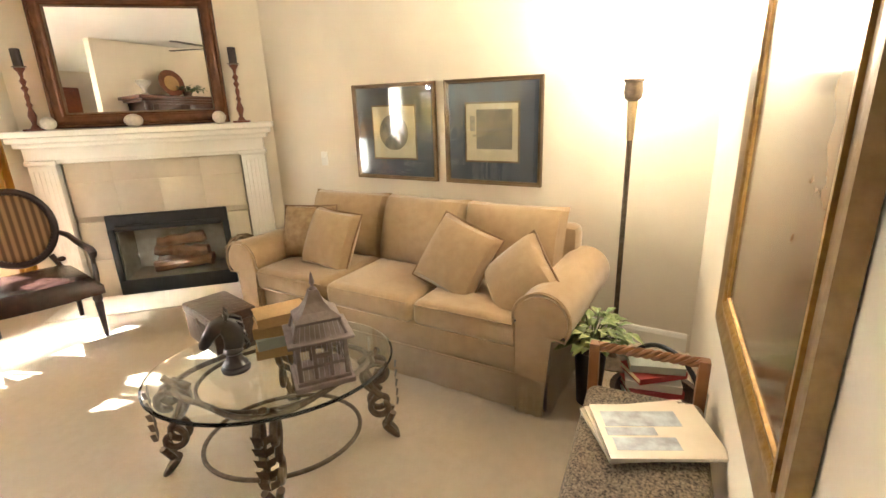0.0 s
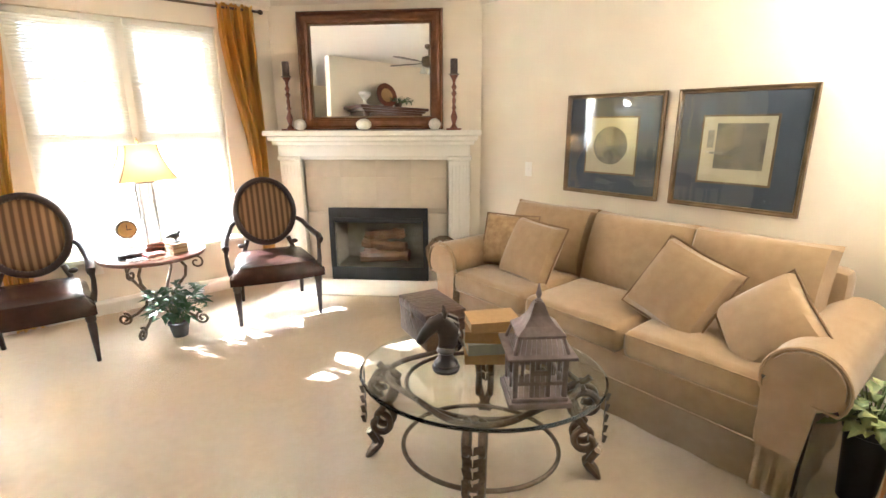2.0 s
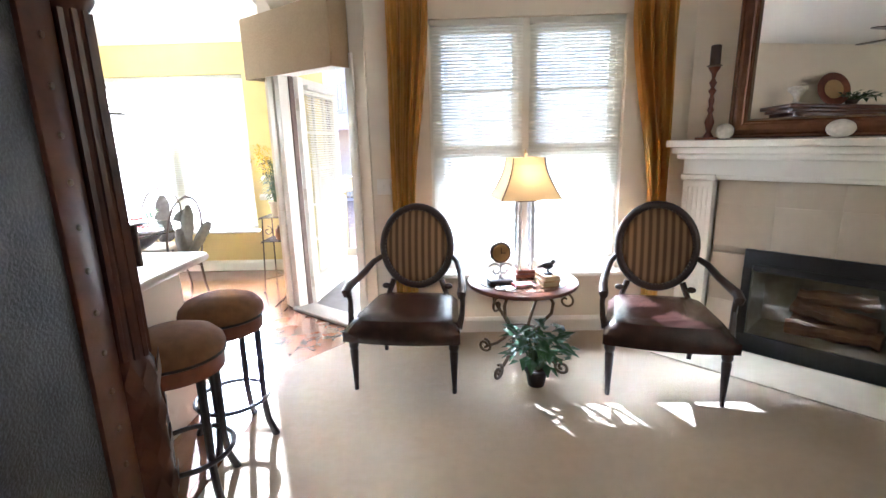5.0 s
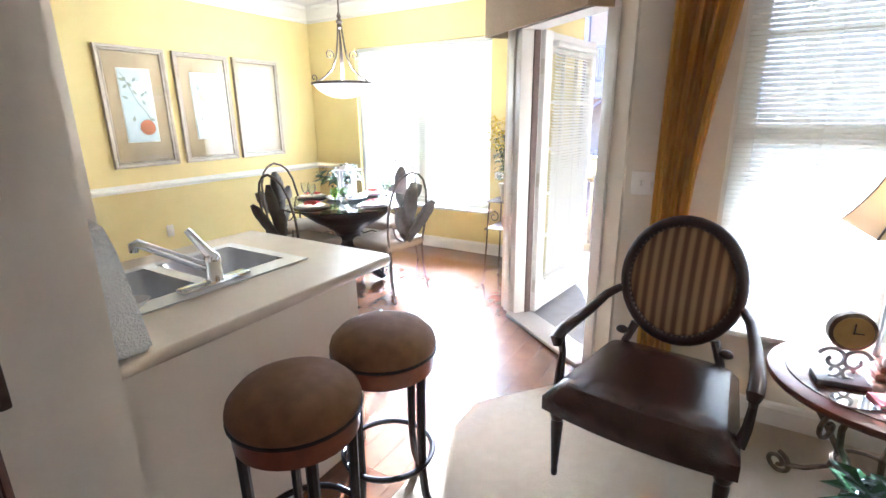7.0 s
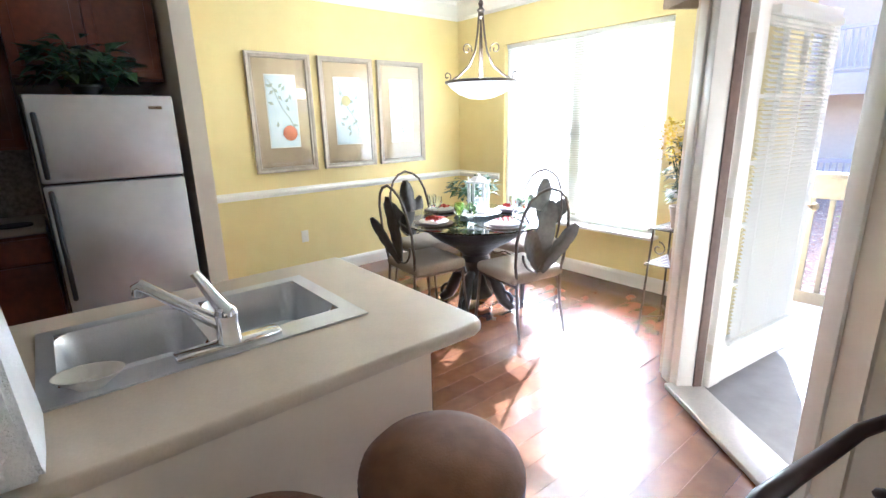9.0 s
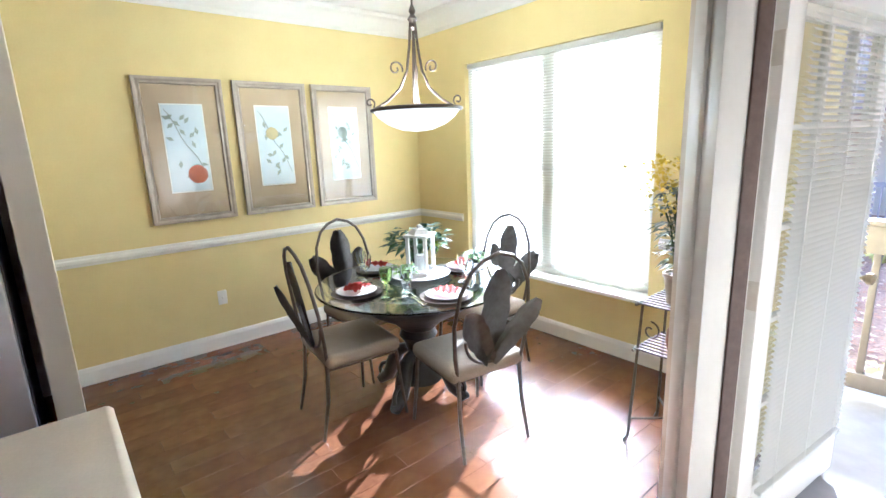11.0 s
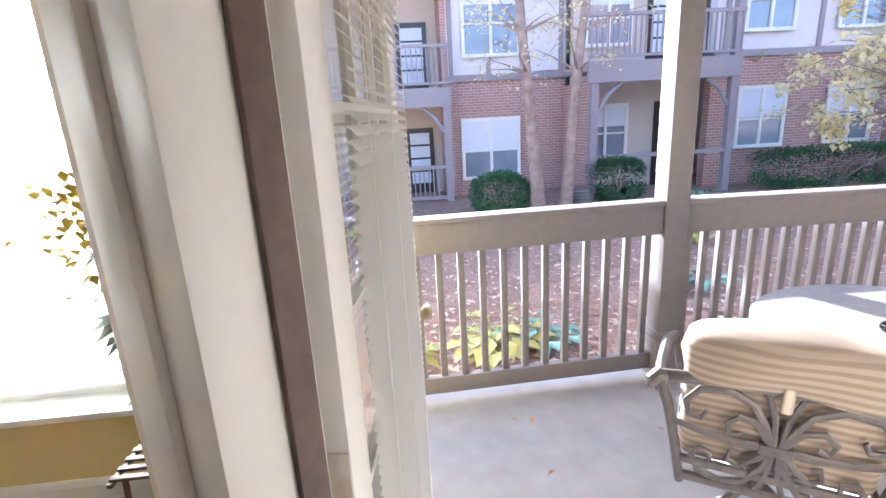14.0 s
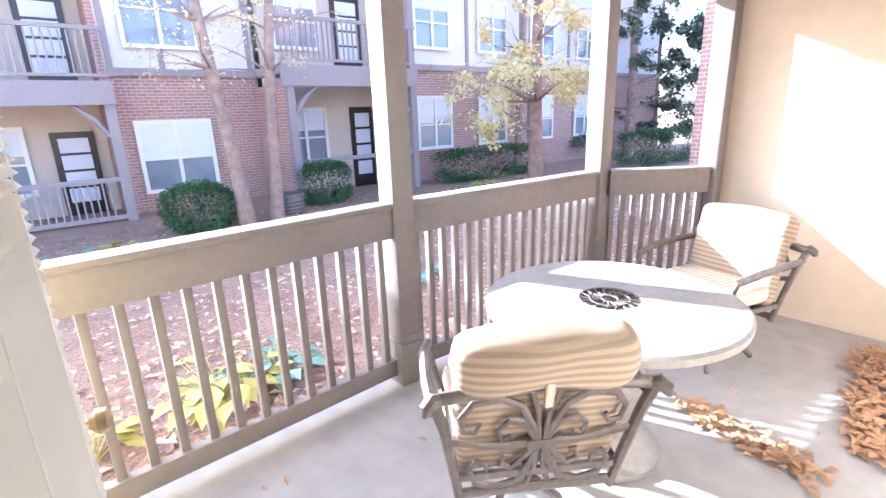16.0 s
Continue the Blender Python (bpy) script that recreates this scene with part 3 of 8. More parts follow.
# ---- pictures and mirror ----
def framed(name, w, h, m, b, d, fmat, label, mats, category="picture"):
    """A frame with nested flat layers: rows of (width, height, material, name, x, z)."""
    ob = thing(name, label, category, m)
    part("frame", frame_bars(bmesh.new(), w, h, b, d), fmat, ob)
    part("backing", boxes(((0, -0.004, 0), (w - b, 0.008, h - b))), mats[0][2], ob, smooth=False)
    y = -0.0085
    for (mw, mh, mm, nm, x, z) in mats:
        part(nm, boxes(((x, y - 0.0015, z), (mw, 0.003, mh))), mm, ob, smooth=False)
        y -= 0.0035
    return ob


NAVY = material("slate blue mat board", (0.075, 0.085, 0.105), (0.06, 0.068, 0.085), 90, 0.8, 0.05)
OLDGOLD = material("mottled gold frame", (0.24, 0.15, 0.065), (0.06, 0.035, 0.02), 9, 0.45, 0.2, metal=0.3)
PAPER = material("aged print paper", (0.58, 0.49, 0.33), (0.48, 0.40, 0.26), 12, 0.8, 0.03)
INK = material("dark print ink", (0.10, 0.085, 0.065), (0.30, 0.25, 0.17), 9, 0.85, 0.0, big=0.3)
INK2 = material("grey print ink", (0.20, 0.18, 0.14), (0.36, 0.31, 0.23), 30, 0.85, 0.0)
RX = Matrix.Rotation(radians(-90), 4, "Z")
for k, y in enumerate((3.675, 2.875)):
    ob = framed("framed_print", 0.735 if k == 0 else 0.705, 0.70, Matrix.Translation((LX - 0.002, y, 1.335)) @ RX, 0.028, 0.03, OLDGOLD,
                "square print with wide slate mat in a mottled gold frame", [(0.68, 0.645, NAVY, "mat_board", 0, 0), (0.40, 0.40, OLDGOLD, "inner_fillet", 0, 0), (0.375, 0.375, PAPER, "print", 0, 0)], "picture")
    if k == 0:
        bm = bmesh.new()
        lathe(bm, [(0.13, 0), (0.13, 0.002)], 28)
        part("ink_disc", bm, INK, ob, "dark printed landscape disc", pose(0, -0.0195, 0.0, 90))
    else:
        part("ink_block", boxes(((0.02, -0.0205, 0.02), (0.26, 0.002, 0.26))), INK, ob, "dark printed block")
        part("ink_block", boxes(((-0.14, -0.0205, 0.06), (0.035, 0.002, 0.1)), ((-0.1, -0.0225, -0.02), (0.08, 0.001, 0.012))), INK2, ob, "small grey printed marks")
    gl = part("glazing", boxes(((0, -0.026, 0), (0.675, 0.002, 0.64))), GLASS, ob, smooth=False)
    gl.visible_shadow = False

COPPER = material("copper brown frame", (0.20, 0.085, 0.038), (0.10, 0.04, 0.02), 14, 0.26, 0.06, metal=0.35)
MIRROR = material("mirror silver", (0.93, 0.93, 0.92), (0.93, 0.93, 0.92), 1, 0.0, 0, metal=1.0)
mir = thing("mantel_mirror", "large mirror in a wide copper brown frame on the mantel", "mirror", FD @ pose(-0.02, -0.02, 1.44 + 0.495, -1.6))
part("frame", frame_bars(bmesh.new(), 1.28, 0.99, 0.108, 0.055, [(0, 0), (0, -0.03), (0.008, -0.042), (0.018, -0.045), (0.026, -0.036), (0.034, -0.046), (0.052, -0.055), (0.072, -0.050), (0.086, -0.034), (0.094, -0.034), (0.100, -0.026), (0.108, -0.012), (0.108, 0)]), COPPER, mir)
part("gilt_fillet", frame_bars(bmesh.new(), 1.072, 0.782, 0.012, 0.024), OLDGOLD, mir, "thin dull gold fillet")
part("mirror_glass", boxes(((0, -0.006, 0), (1.068, 0.006, 0.778))), MIRROR, mir, "clear mirror glass", smooth=False)
part("backing", boxes(((0, 0.004, 0), (1.2, 0.006, 0.9))), DARKWOOD, mir, smooth=False)

GILT = material("gilded frame", (0.42, 0.25, 0.06), (0.20, 0.10, 0.02), 40, 0.35, 0.4, metal=0.5)
CANVAS = material("varnished oil painting", (0.26, 0.17, 0.085), (0.07, 0.035, 0.02), 4, 0.14, 0.06, big=0.3)
FRAMEW = material("antique gold brown frame wood", (0.30, 0.19, 0.085), (0.15, 0.085, 0.035), 26, 0.38, 0.25, metal=0.25)
pt = thing("oil_painting", "large brown oil painting in a carved gilt frame", "painting", PM @ Matrix.Translation((-0.41, 0.004, 1.48)) @ Matrix.Rotation(radians(180), 4, "Z"))
part("outer_frame", frame_bars(bmesh.new(), 1.05, 1.42, 0.085, 0.034), FRAMEW, pt, "dark outer frame moulding")
part("inner_frame", frame_bars(bmesh.new(), 0.88, 1.25, 0.045, 0.03), GILT, pt, "gilded carved inner moulding")
part("canvas", boxes(((0, -0.010, 0), (0.80, 0.01, 1.17))), CANVAS, pt, "dark brown varnished canvas")

# ---- sofa ----
SM = Matrix.Translation((3.83, 3.25, 0)) @ RX
sofa = thing("sofa", "tan suede three-seat sofa with rolled arms and a skirt", "sofa", SM)
HW = 1.12
part("base", boxes(((0, 0.03, 0.26), (2 * HW - 0.30, 0.86, 0.22)), bevel=0.02), SUEDE, sofa)
part("back_frame", boxes(((0, 0.40, 0.52), (2 * HW - 0.16, 0.17, 0.56)), bevel=0.05), SUEDE, sofa)
SKIRT = material("pale suede skirt", (0.43, 0.31, 0.185), (0.35, 0.245, 0.14), 16, 0.92, 0.25, sheen=0.4, spec=0.15, bump_scale=300)


def skirt_panel(a, b, seed):
    """A hanging cloth panel between two plan points of the sofa, flared a little at the hem."""
    a, b = Vector((*a, 0)), Vector((*b, 0))
    d = (b - a).normalized()
    nrm = Vector((d.y, -d.x, 0))
    bm = bmesh.new()
    n, rows = 24, []
    for k in range(5):
        t = k / 4
        rows.append([bm.verts.new(a.lerp(b, i / n) + nrm * (0.016 * t + 0.005 * t * math.sin(i * 0.9 + seed)) + Vector((0, 0, 0.205 - 0.193 * t))) for i in range(n + 1)])
    for p, q in zip(rows, rows[1:]):
        for i in range(n):
            bm.faces.new((p[i], p[i + 1], q[i + 1], q[i]))
    bmesh.ops.solidify(bm, geom=bm.faces[:], thickness=0.006)
    part("skirt", bm, SKIRT, sofa, "hanging pleated skirt panel")


skirt_panel((-HW + 0.165, -0.435), (-0.012, -0.435), 1)
skirt_panel((0.012, -0.435), (HW - 0.165, -0.435), 2)
for s in (-1, 1):
    skirt_panel((s * (HW - 0.085) - 0.075, -0.456), (s * (HW - 0.085) + 0.075, -0.456), 3 + s)
skirt_panel((HW - 0.002, -0.44), (HW - 0.002, 0.40), 6)
skirt_panel((-HW + 0.002, 0.40), (-HW + 0.002, -0.44), 7)
part("piping", tube(bmesh.new(), [(-HW + 0.16, -0.442, 0.205), (HW - 0.16, -0.442, 0.205)], 0.006, 6), SUEDE, sofa)
for s in (-1, 1):
    out = [(-0.085, 0.02), (0.085, 0.02), (0.085, 0.45)] + [(0.05 + 0.145 * math.cos(radians(a)), 0.525 + 0.145 * math.sin(radians(a))) for a in range(-35, 216, 14)] + [(-0.085, 0.45)]
    bm = bmesh.new()
    slab(bm, out, -0.45, 0.42)
    es = [e for e in bm.edges if abs(e.verts[0].co.z - e.verts[1].co.z) < 1e-5]
    bmesh.ops.bevel(bm, geom=es, offset=0.018, segments=2, affect="EDGES")
    put(bm, bm.verts, Matrix(((s, 0, 0, s * (HW - 0.09)), (0, 0, 1, 0), (0, 1, 0, 0), (0, 0, 0, 1))))
    part("arm", bm, SUEDE, sofa)
    part("arm_piping", tube(bmesh.new(), [(s * (HW - 0.09 + p), -0.452, q) for p, q in out[2:-1]], 0.006, 6), SUEDE, sofa)
for i in (-1, 0, 1):
    bm = bmesh.new()
    box(bm, (i * 0.645, -0.10, 0.415), (0.635, 0.70, 0.155), 0.05, seg=4)
    for v in bm.verts:
        if v.co.z > 0.42:
            u, w = (v.co.x - i * 0.645) / 0.32, (v.co.y + 0.1) / 0.35
            v.co.z += 0.04 * max(0, 1 - u * u) * max(0, 1 - w * w)
    part("seat_cushion", bm, SUEDE, sofa)
    for z in (0.355, 0.475):
        part("cushion_piping", tube(bmesh.new(), [(i * 0.645 - 0.30, -0.447, z), (i * 0.645 + 0.30, -0.447, z)], 0.005, 6), SUEDE, sofa)
    bm = bmesh.new()
    cushion(bm, 0.68, 0.50, 0.27, 18, 0.5, pose(i * 0.655, 0.225, 0.685, 72, 0, (4, -2, 1)[i + 1]), 0.33)
    part("back_cushion", bm, SUEDE, sofa)

def throw_pillow(x, y, z, rx, ry, rz, size, mat, label):
    ob = thing("throw_pillow", label, "pillow", SM @ pose(x, y, z, rx, ry, rz), "throw pillows on the sofa")
    part("cover", cushion(bmesh.new(), size, size, 0.20, 16, 1.0), mat, ob)
    ring = [(sx * size / 2 * k, sy * size / 2 * k, 0) for sx, sy, k in ((-1, -1, 1), (0, -1, 0.965), (1, -1, 1), (1, 0, 0.965), (1, 1, 1), (0, 1, 0.965), (-1, 1, 1), (-1, 0, 0.965))]
    part("fringe", tube(bmesh.new(), ring, 0.0065, 6, True), FRINGE, ob, "brown cord fringe")
FRINGE = material("brown cord", (0.26, 0.16, 0.08), (0.17, 0.10, 0.05), 120, 0.85, 0.6)
DAMASK = material("tan damask", (0.40, 0.27, 0.13), (0.24, 0.145, 0.06), 16, 0.75, 0.15, big=0.1)
throw_pillow(-0.83, -0.02, 0.66, 68, 0, 22, 0.40, DAMASK, "tan damask throw pillow with corded edge")
throw_pillow(-0.56, -0.09, 0.65, 64, 3, -4, 0.43, SUEDE, "plain tan suede throw pillow with fringe")
throw_pillow(0.44, -0.10, 0.655, 60, 16, -10, 0.44, SUEDE, "plain tan suede throw pillow tilted on the sofa")
throw_pillow(0.86, -0.17, 0.615, 52, 30, -48, 0.40, SUEDE, "tan suede throw pillow leaning on the arm")

# ---- kitchen bar ----
structure("wall_bar", span(-0.31, -0.08, 4.22, 5.25, 0, 0.87), WALL, "cream painted half wall under the bar")
top = thing("worktop", "beige laminate bar top with rounded edge", "worktop")
bm = bmesh.new()
S0, S1, SX0, SX1 = 4.36, 5.09, -0.70, -0.27
for (x0, x1, y0, y1) in ((-0.90, SX0, 4.225, 5.36), (SX0, SX1, 4.225, S0), (SX0, SX1, S1, 5.36)):
    span(x0, x1, y0, y1, 0.87, 0.91, 0, bm)
slab(bm, [(SX1, 4.225), (0.03, 4.225), *arc(-0.02, 5.31, 0.05, 0, 90, 6), (SX1, 5.36)], 0.87, 0.91)
part("slab", bm, COUNTER, top, smooth=False)
bm = tube(bmesh.new(), [(0.03, 4.225, 0.89), (0.03, 5.31, 0.89), *[(x, y, 0.89) for x, y in arc(-0.02, 5.31, 0.05, 0, 90, 6)][1:], (-0.90, 5.36, 0.89)], 0.0205, 10)
part("nosing", bm, COUNTER, top)
for k, (y0, y1) in enumerate(((4.23, 4.60), (4.60, 5.20))):
    cab = thing("base_cabinet", "mahogany kitchen base cabinet under the bar", "cabinet", Matrix.Translation((-0.62, (y0 + y1) / 2, 0)), "base cabinets")
    part("body", boxes(((0.03, 0, 0.41), (0.42, y1 - y0 - 0.004, 0.60))), REDWOOD, cab)
    part("door", boxes(((-0.195, 0, 0.50), (0.02, y1 - y0 - 0.03, 0.66)), bevel=0.004), REDWOOD, cab)

sink = thing("kitchen_sink", "double bowl stainless steel drop-in sink", "sink")
bm = bmesh.new()
zt = 0.916
ym = (S0 + S1) / 2
for (x0, x1, y0, y1) in ((-0.75, -0.70, 4.33, 5.13), (-0.33, -0.235, 4.33, 5.13), (-0.70, -0.33, 4.33, 4.37), (-0.70, -0.33, 5.08, 5.13), (-0.70, -0.33, ym - 0.025, ym + 0.025)):
    span(x0, x1, y0, y1, 0.911, zt, 0, bm)
part("rim", bm, STEEL, sink, smooth=False)
for y0, y1 in ((4.37, ym - 0.025), (ym + 0.025, 5.08)):
    bm = bmesh.new()
    rings = []
    for z, ins in ((zt, 0), (0.90, 0.008), (0.78, 0.02), (0.75, 0.05), (0.745, 0.12)):
        rr = 0.06
        pts = []
        for cx, cy, a in ((-0.33 - rr, y1 - rr, 0), (-0.70 + rr, y1 - rr, 90), (-0.70 + rr, y0 + rr, 180), (-0.33 - rr, y0 + rr, 270)):
            pts += arc(cx, cy, rr, a, a + 90, 4)
        c = Vector((-0.515, (y0 + y1) / 2))
        rings.append([bm.verts.new((*(c + (Vector(p) - c) * (1 - ins / 0.17)), z)) for p in pts])
    for a, b in zip(rings, rings[1:]):
        for j in range(len(a)):
            bm.faces.new((a[j], a[(j + 1) % len(a)], b[(j + 1) % len(a)], b[j]))
    bm.faces.new(rings[-1])
    part("bowl", bm, STEEL, sink)
fau = thing("faucet", "chrome single lever kitchen faucet with a wide spout", "faucet", Matrix.Translation((-0.285, 4.735, zt)))
part("deck_plate", boxes(((0, 0, 0.009), (0.055, 0.27, 0.020)), bevel=0.009), CHROME, fau)
part("body", lathe(bmesh.new(), [(0.032, 0.015), (0.030, 0.03), (0.027, 0.075), (0.029, 0.085), (0.029, 0.098), (0.022, 0.112), (0.010, 0.118)], 22), CHROME, fau)
part("spout", tube(bmesh.new(), [(0, 0, 0.055), (-0.06, -0.055, 0.092), (-0.145, -0.135, 0.150), (-0.168, -0.157, 0.165), (-0.178, -0.166, 0.158), (-0.180, -0.168, 0.135)], [0.020, 0.017, 0.015, 0.017, 0.017, 0.014], 12), CHROME, fau)
part("lever", tube(bmesh.new(), [(0, 0, 0.105), (-0.012, -0.012, 0.125), (-0.045, -0.05, 0.205)], [0.018, 0.017, 0.012], 10, flat=1.2), CHROME, fau)

# ---- living room furniture ----
STRIPE = striped("striped brown upholstery", (0.095, 0.048, 0.022), (0.27, 0.155, 0.068), 0.045, "X", 0.8, 0.1, 0.34)


def armchair(m, label, group=""):
    """An oval-back open armchair: x across, front towards -y, origin under the middle of the front legs."""
    ob = thing("armchair", label, "chair", m, group)
    bm = bmesh.new()
    slab(bm, [(-0.33, 0), (0.33, 0), (0.27, 0.56), (-0.27, 0.56)], 0.33, 0.40)
    part("seat_rail", bm, DARKWOOD, ob)
    bm = bmesh.new()
    n = 14
    grid = {}
    for i in range(n + 1):
        for j in range(n + 1):
            u, v = 2 * i / n - 1, j / n
            w = 0.345 - 0.07 * v
            y = -0.03 + 0.60 * v - 0.035 * (1 - u * u) * (1 - v)
            e = (max(0, 1 - u ** 6) * max(0, 1 - (2 * v - 1) ** 6)) ** 0.5
            grid[i, j] = bm.verts.new((u * w, y, 0.40 + 0.085 * e))
    for i in range(n):
        for j in range(n):
            bm.faces.new((grid[i, j], grid[i + 1, j], grid[i + 1, j + 1], grid[i, j + 1]))
    rim = [grid[i, 0] for i in range(n)] + [grid[n, j] for j in range(n)] + [grid[i, n] for i in range(n, 0, -1)] + [grid[0, j] for j in range(n, 0, -1)]
    low = [bm.verts.new(v.co + Vector((0, 0, -0.06))) for v in rim]
    for i in range(len(rim)):
        bm.faces.new((rim[i], low[i], low[(i + 1) % len(rim)], rim[(i + 1) % len(rim)]))
    part("seat", bm, LEATHER, ob, "dark brown leather seat")
    for s in (-1, 1):
        part("front_leg", lathe(bmesh.new(), [(0.012, 0), (0.015, 0.02), (0.013, 0.03), (0.026, 0.26), (0.022, 0.275), (0.03, 0.29), (0.03, 0.34)], 12, (s * 0.30, 0.03, 0)), DARKWOOD, ob)
        part("back_leg", tube(bmesh.new(), [(s * 0.25, 0.60, 0), (s * 0.25, 0.55, 0.2), (s * 0.24, 0.53, 0.38)], [0.015, 0.02, 0.024], 8), DARKWOOD, ob)
        part("back_post", tube(bmesh.new(), [(s * 0.21, 0.53, 0.36), (s * 0.20, 0.55, 0.45), (s * 0.165, 0.575, 0.545)], [0.022, 0.018, 0.02], 8), DARKWOOD, ob)
        part("scroll", ball(bmesh.new(), (s * 0.215, 0.55, 0.505), (0.03, 0.02, 0.02), 10, 6), DARKWOOD, ob)
        part("arm_rest", tube(bmesh.new(), [(s * 0.25, 0.585, 0.70), (s * 0.285, 0.50, 0.685), (s * 0.315, 0.38, 0.645), (s * 0.335, 0.25, 0.63), (s * 0.345, 0.13, 0.625), (s * 0.345, 0.085, 0.605), (s * 0.343, 0.09, 0.58)], [0.018, 0.02, 0.022, 0.024, 0.026, 0.028, 0.02], 10), DARKWOOD, ob)
        part("arm_post", tube(bmesh.new(), [(s * 0.325, 0.09, 0.39), (s * 0.34, 0.13, 0.45), (s * 0.345, 0.155, 0.52), (s * 0.343, 0.12, 0.60)], [0.022, 0.018, 0.015, 0.018], 8), DARKWOOD, ob)
    tilt = Matrix.Translation((0, 0.60, 0.775)) @ Matrix.Rotation(radians(-10), 4, "X")
    ring = [tilt @ Vector((0.232 * math.cos(a), 0, 0.265 * math.sin(a))) for a in (2 * math.pi * i / 40 for i in range(40))]
    part("back_frame", tube(bmesh.new(), ring, 0.026, 10, True), DARKWOOD, ob)
    bm = ball(bmesh.new(), (0, 0, 0), (0.215, 0.035, 0.248), 28, 14)
    part("back_pad", bm, STRIPE, ob, "striped brown upholstered oval pad", tilt)
    beads = bmesh.new()
    for i in range(64):
        a = 2 * math.pi * i / 64
        ball(beads, (0.212 * math.cos(a), -0.022, 0.244 * math.sin(a)), (0.005, 0.004, 0.005), 6, 4)
    part("nail_trim", beads, BRONZE, ob, "row of small bronze nails", tilt)
    return ob


armchair(pose(1.07, 5.41, 0, 0, 0, -6), "dark wood armchair with oval striped back and leather seat", "armchairs by the window")
armchair(pose(2.545, 5.27, 0, 0, 0, -14), "dark wood armchair with oval striped back and leather seat", "armchairs by the window")

# round side table
ST = thing("side_table", "round dark wood side table on scrolled iron legs", "table", pose(1.82, 5.79, 0, 0, 0, 8) @ Matrix.Diagonal((1.1, 1.1, 1, 1)))
MARBLE = material("mottled brown stone", (0.22, 0.12, 0.075), (0.07, 0.032, 0.02), 20, 0.18, 0.02, big=0.3)
part("tabletop", lathe(bmesh.new(), [(0.28, 0.555), (0.315, 0.56), (0.322, 0.572), (0.318, 0.585), (0.30, 0.592)], 44), REDWOOD, ST)
part("inlay", lathe(bmesh.new(), [(0.27, 0.5925), (0.27, 0.596)], 44), MARBLE, ST, "polished mottled stone inlay")
for k in range(4):
    a = math.pi / 4 + k * math.pi / 2
    prof = [(0.10, 0.555), (0.16, 0.53), (0.20, 0.47), (0.19, 0.40), (0.13, 0.32), (0.085, 0.25), (0.10, 0.17), (0.17, 0.10), (0.235, 0.06)]
    bm = tube(bmesh.new(), [(r * math.cos(a), r * math.sin(a), z) for r, z in prof], 0.010, 8)
    part("leg", bm, BRONZE, ST)
    c = Vector((0.235 * math.cos(a), 0.235 * math.sin(a), 0.055))
    sp = spiral(0, 0, 0.05, 0.012, 90, 90 + 540, 26)
    part("foot_scroll", tube(bmesh.new(), [c + Vector(((x + 0.03) * math.cos(a), (x + 0.03) * math.sin(a), z)) for x, z in sp], 0.009, 7), BRONZE, ST)
    c = Vector((0.275 * math.cos(a), 0.275 * math.sin(a), 0.50))
    part("bracket_scroll", tube(bmesh.new(), [c + Vector((x * math.cos(a), x * math.sin(a), z)) for x, z in spiral(0, 0, 0.05, 0.012, 100, -300, 20)], 0.007, 6), BRONZE, ST)
part("ring", tube(bmesh.new(), [(0.09 * math.cos(t), 0.09 * math.sin(t), 0.24) for t in (2 * math.pi * i / 24 for i in range(24))], 0.007, 6, True), BRONZE, ST)

# table lamp
TL = thing("table_lamp", "table lamp with four turned columns and a lit tan shade", "lamp", pose(1.84, 5.86, 0.596, 0, 0, 8))
part("base", boxes(((0, 0, 0.012), (0.15, 0.15, 0.024)), ((0, 0, 0.035), (0.12, 0.12, 0.022)), bevel=0.005), REDWOOD, TL)
for sx in (-1, 1):
    for sy in (-1, 1):
        part("column", lathe(bmesh.new(), [(0.010, 0.045), (0.013, 0.06), (0.008, 0.08), (0.013, 0.26), (0.008, 0.28), (0.015, 0.30), (0.007, 0.33), (0.014, 0.36), (0.007, 0.39), (0.013, 0.43), (0.007, 0.49)], 10, (sx * 0.042, sy * 0.042, 0)), STEEL, TL, "turned pale metal column")
part("cap", boxes(((0, 0, 0.497), (0.12, 0.12, 0.014)), bevel=0.003), BRONZE, TL)
SHADE = see_through(glowing("lit tan lampshade", (1.0, 0.62, 0.26), 0.014, (0.36, 0.24, 0.11)), 0.16, (0.75, 0.50, 0.22))
bm = bmesh.new()
rows = []
for k in range(7):
    t = k / 6
    w = 0.098 + 0.092 * (1 - t) ** 1.7
    rows.append([bm.verts.new((sx * w, sy * w * 0.85, 0.51 + 0.25 * t)) for sx, sy in ((-1, -1), (1, -1), (1, 1), (-1, 1))])
for a, b in zip(rows, rows[1:]):
    for j in range(4):
        bm.faces.new((a[j], a[(j + 1) % 4], b[(j + 1) % 4], b[j]))
part("shade", bm, SHADE, TL, "flared rectangular tan shade, lit", smooth=False)
for q in range(4):
    part("shade_trim", tube(bmesh.new(), [((1 if q in (1, 2) else -1) * (0.098 + 0.092 * (1 - k / 6) ** 1.7), (1 if q > 1 else -1) * 0.85 * (0.098 + 0.092 * (1 - k / 6) ** 1.7), 0.51 + 0.25 * k / 6) for k in range(7)], 0.004, 5), BRONZE, TL, "brown cord trim")
part("finial", lathe(bmesh.new(), [(0.004, 0.75), (0.006, 0.775), (0.012, 0.785), (0.004, 0.81)], 10), BRASS, TL)
tl = new("table_lamp_bulb", bpy.data.lights.new("table_lamp_bulb", "POINT"))
tl.data.energy, tl.data.color, tl.data.shadow_soft_size = 0.7, (1, 0.80, 0.55), 0.05
tl.location = (1.84, 5.86, 1.24)

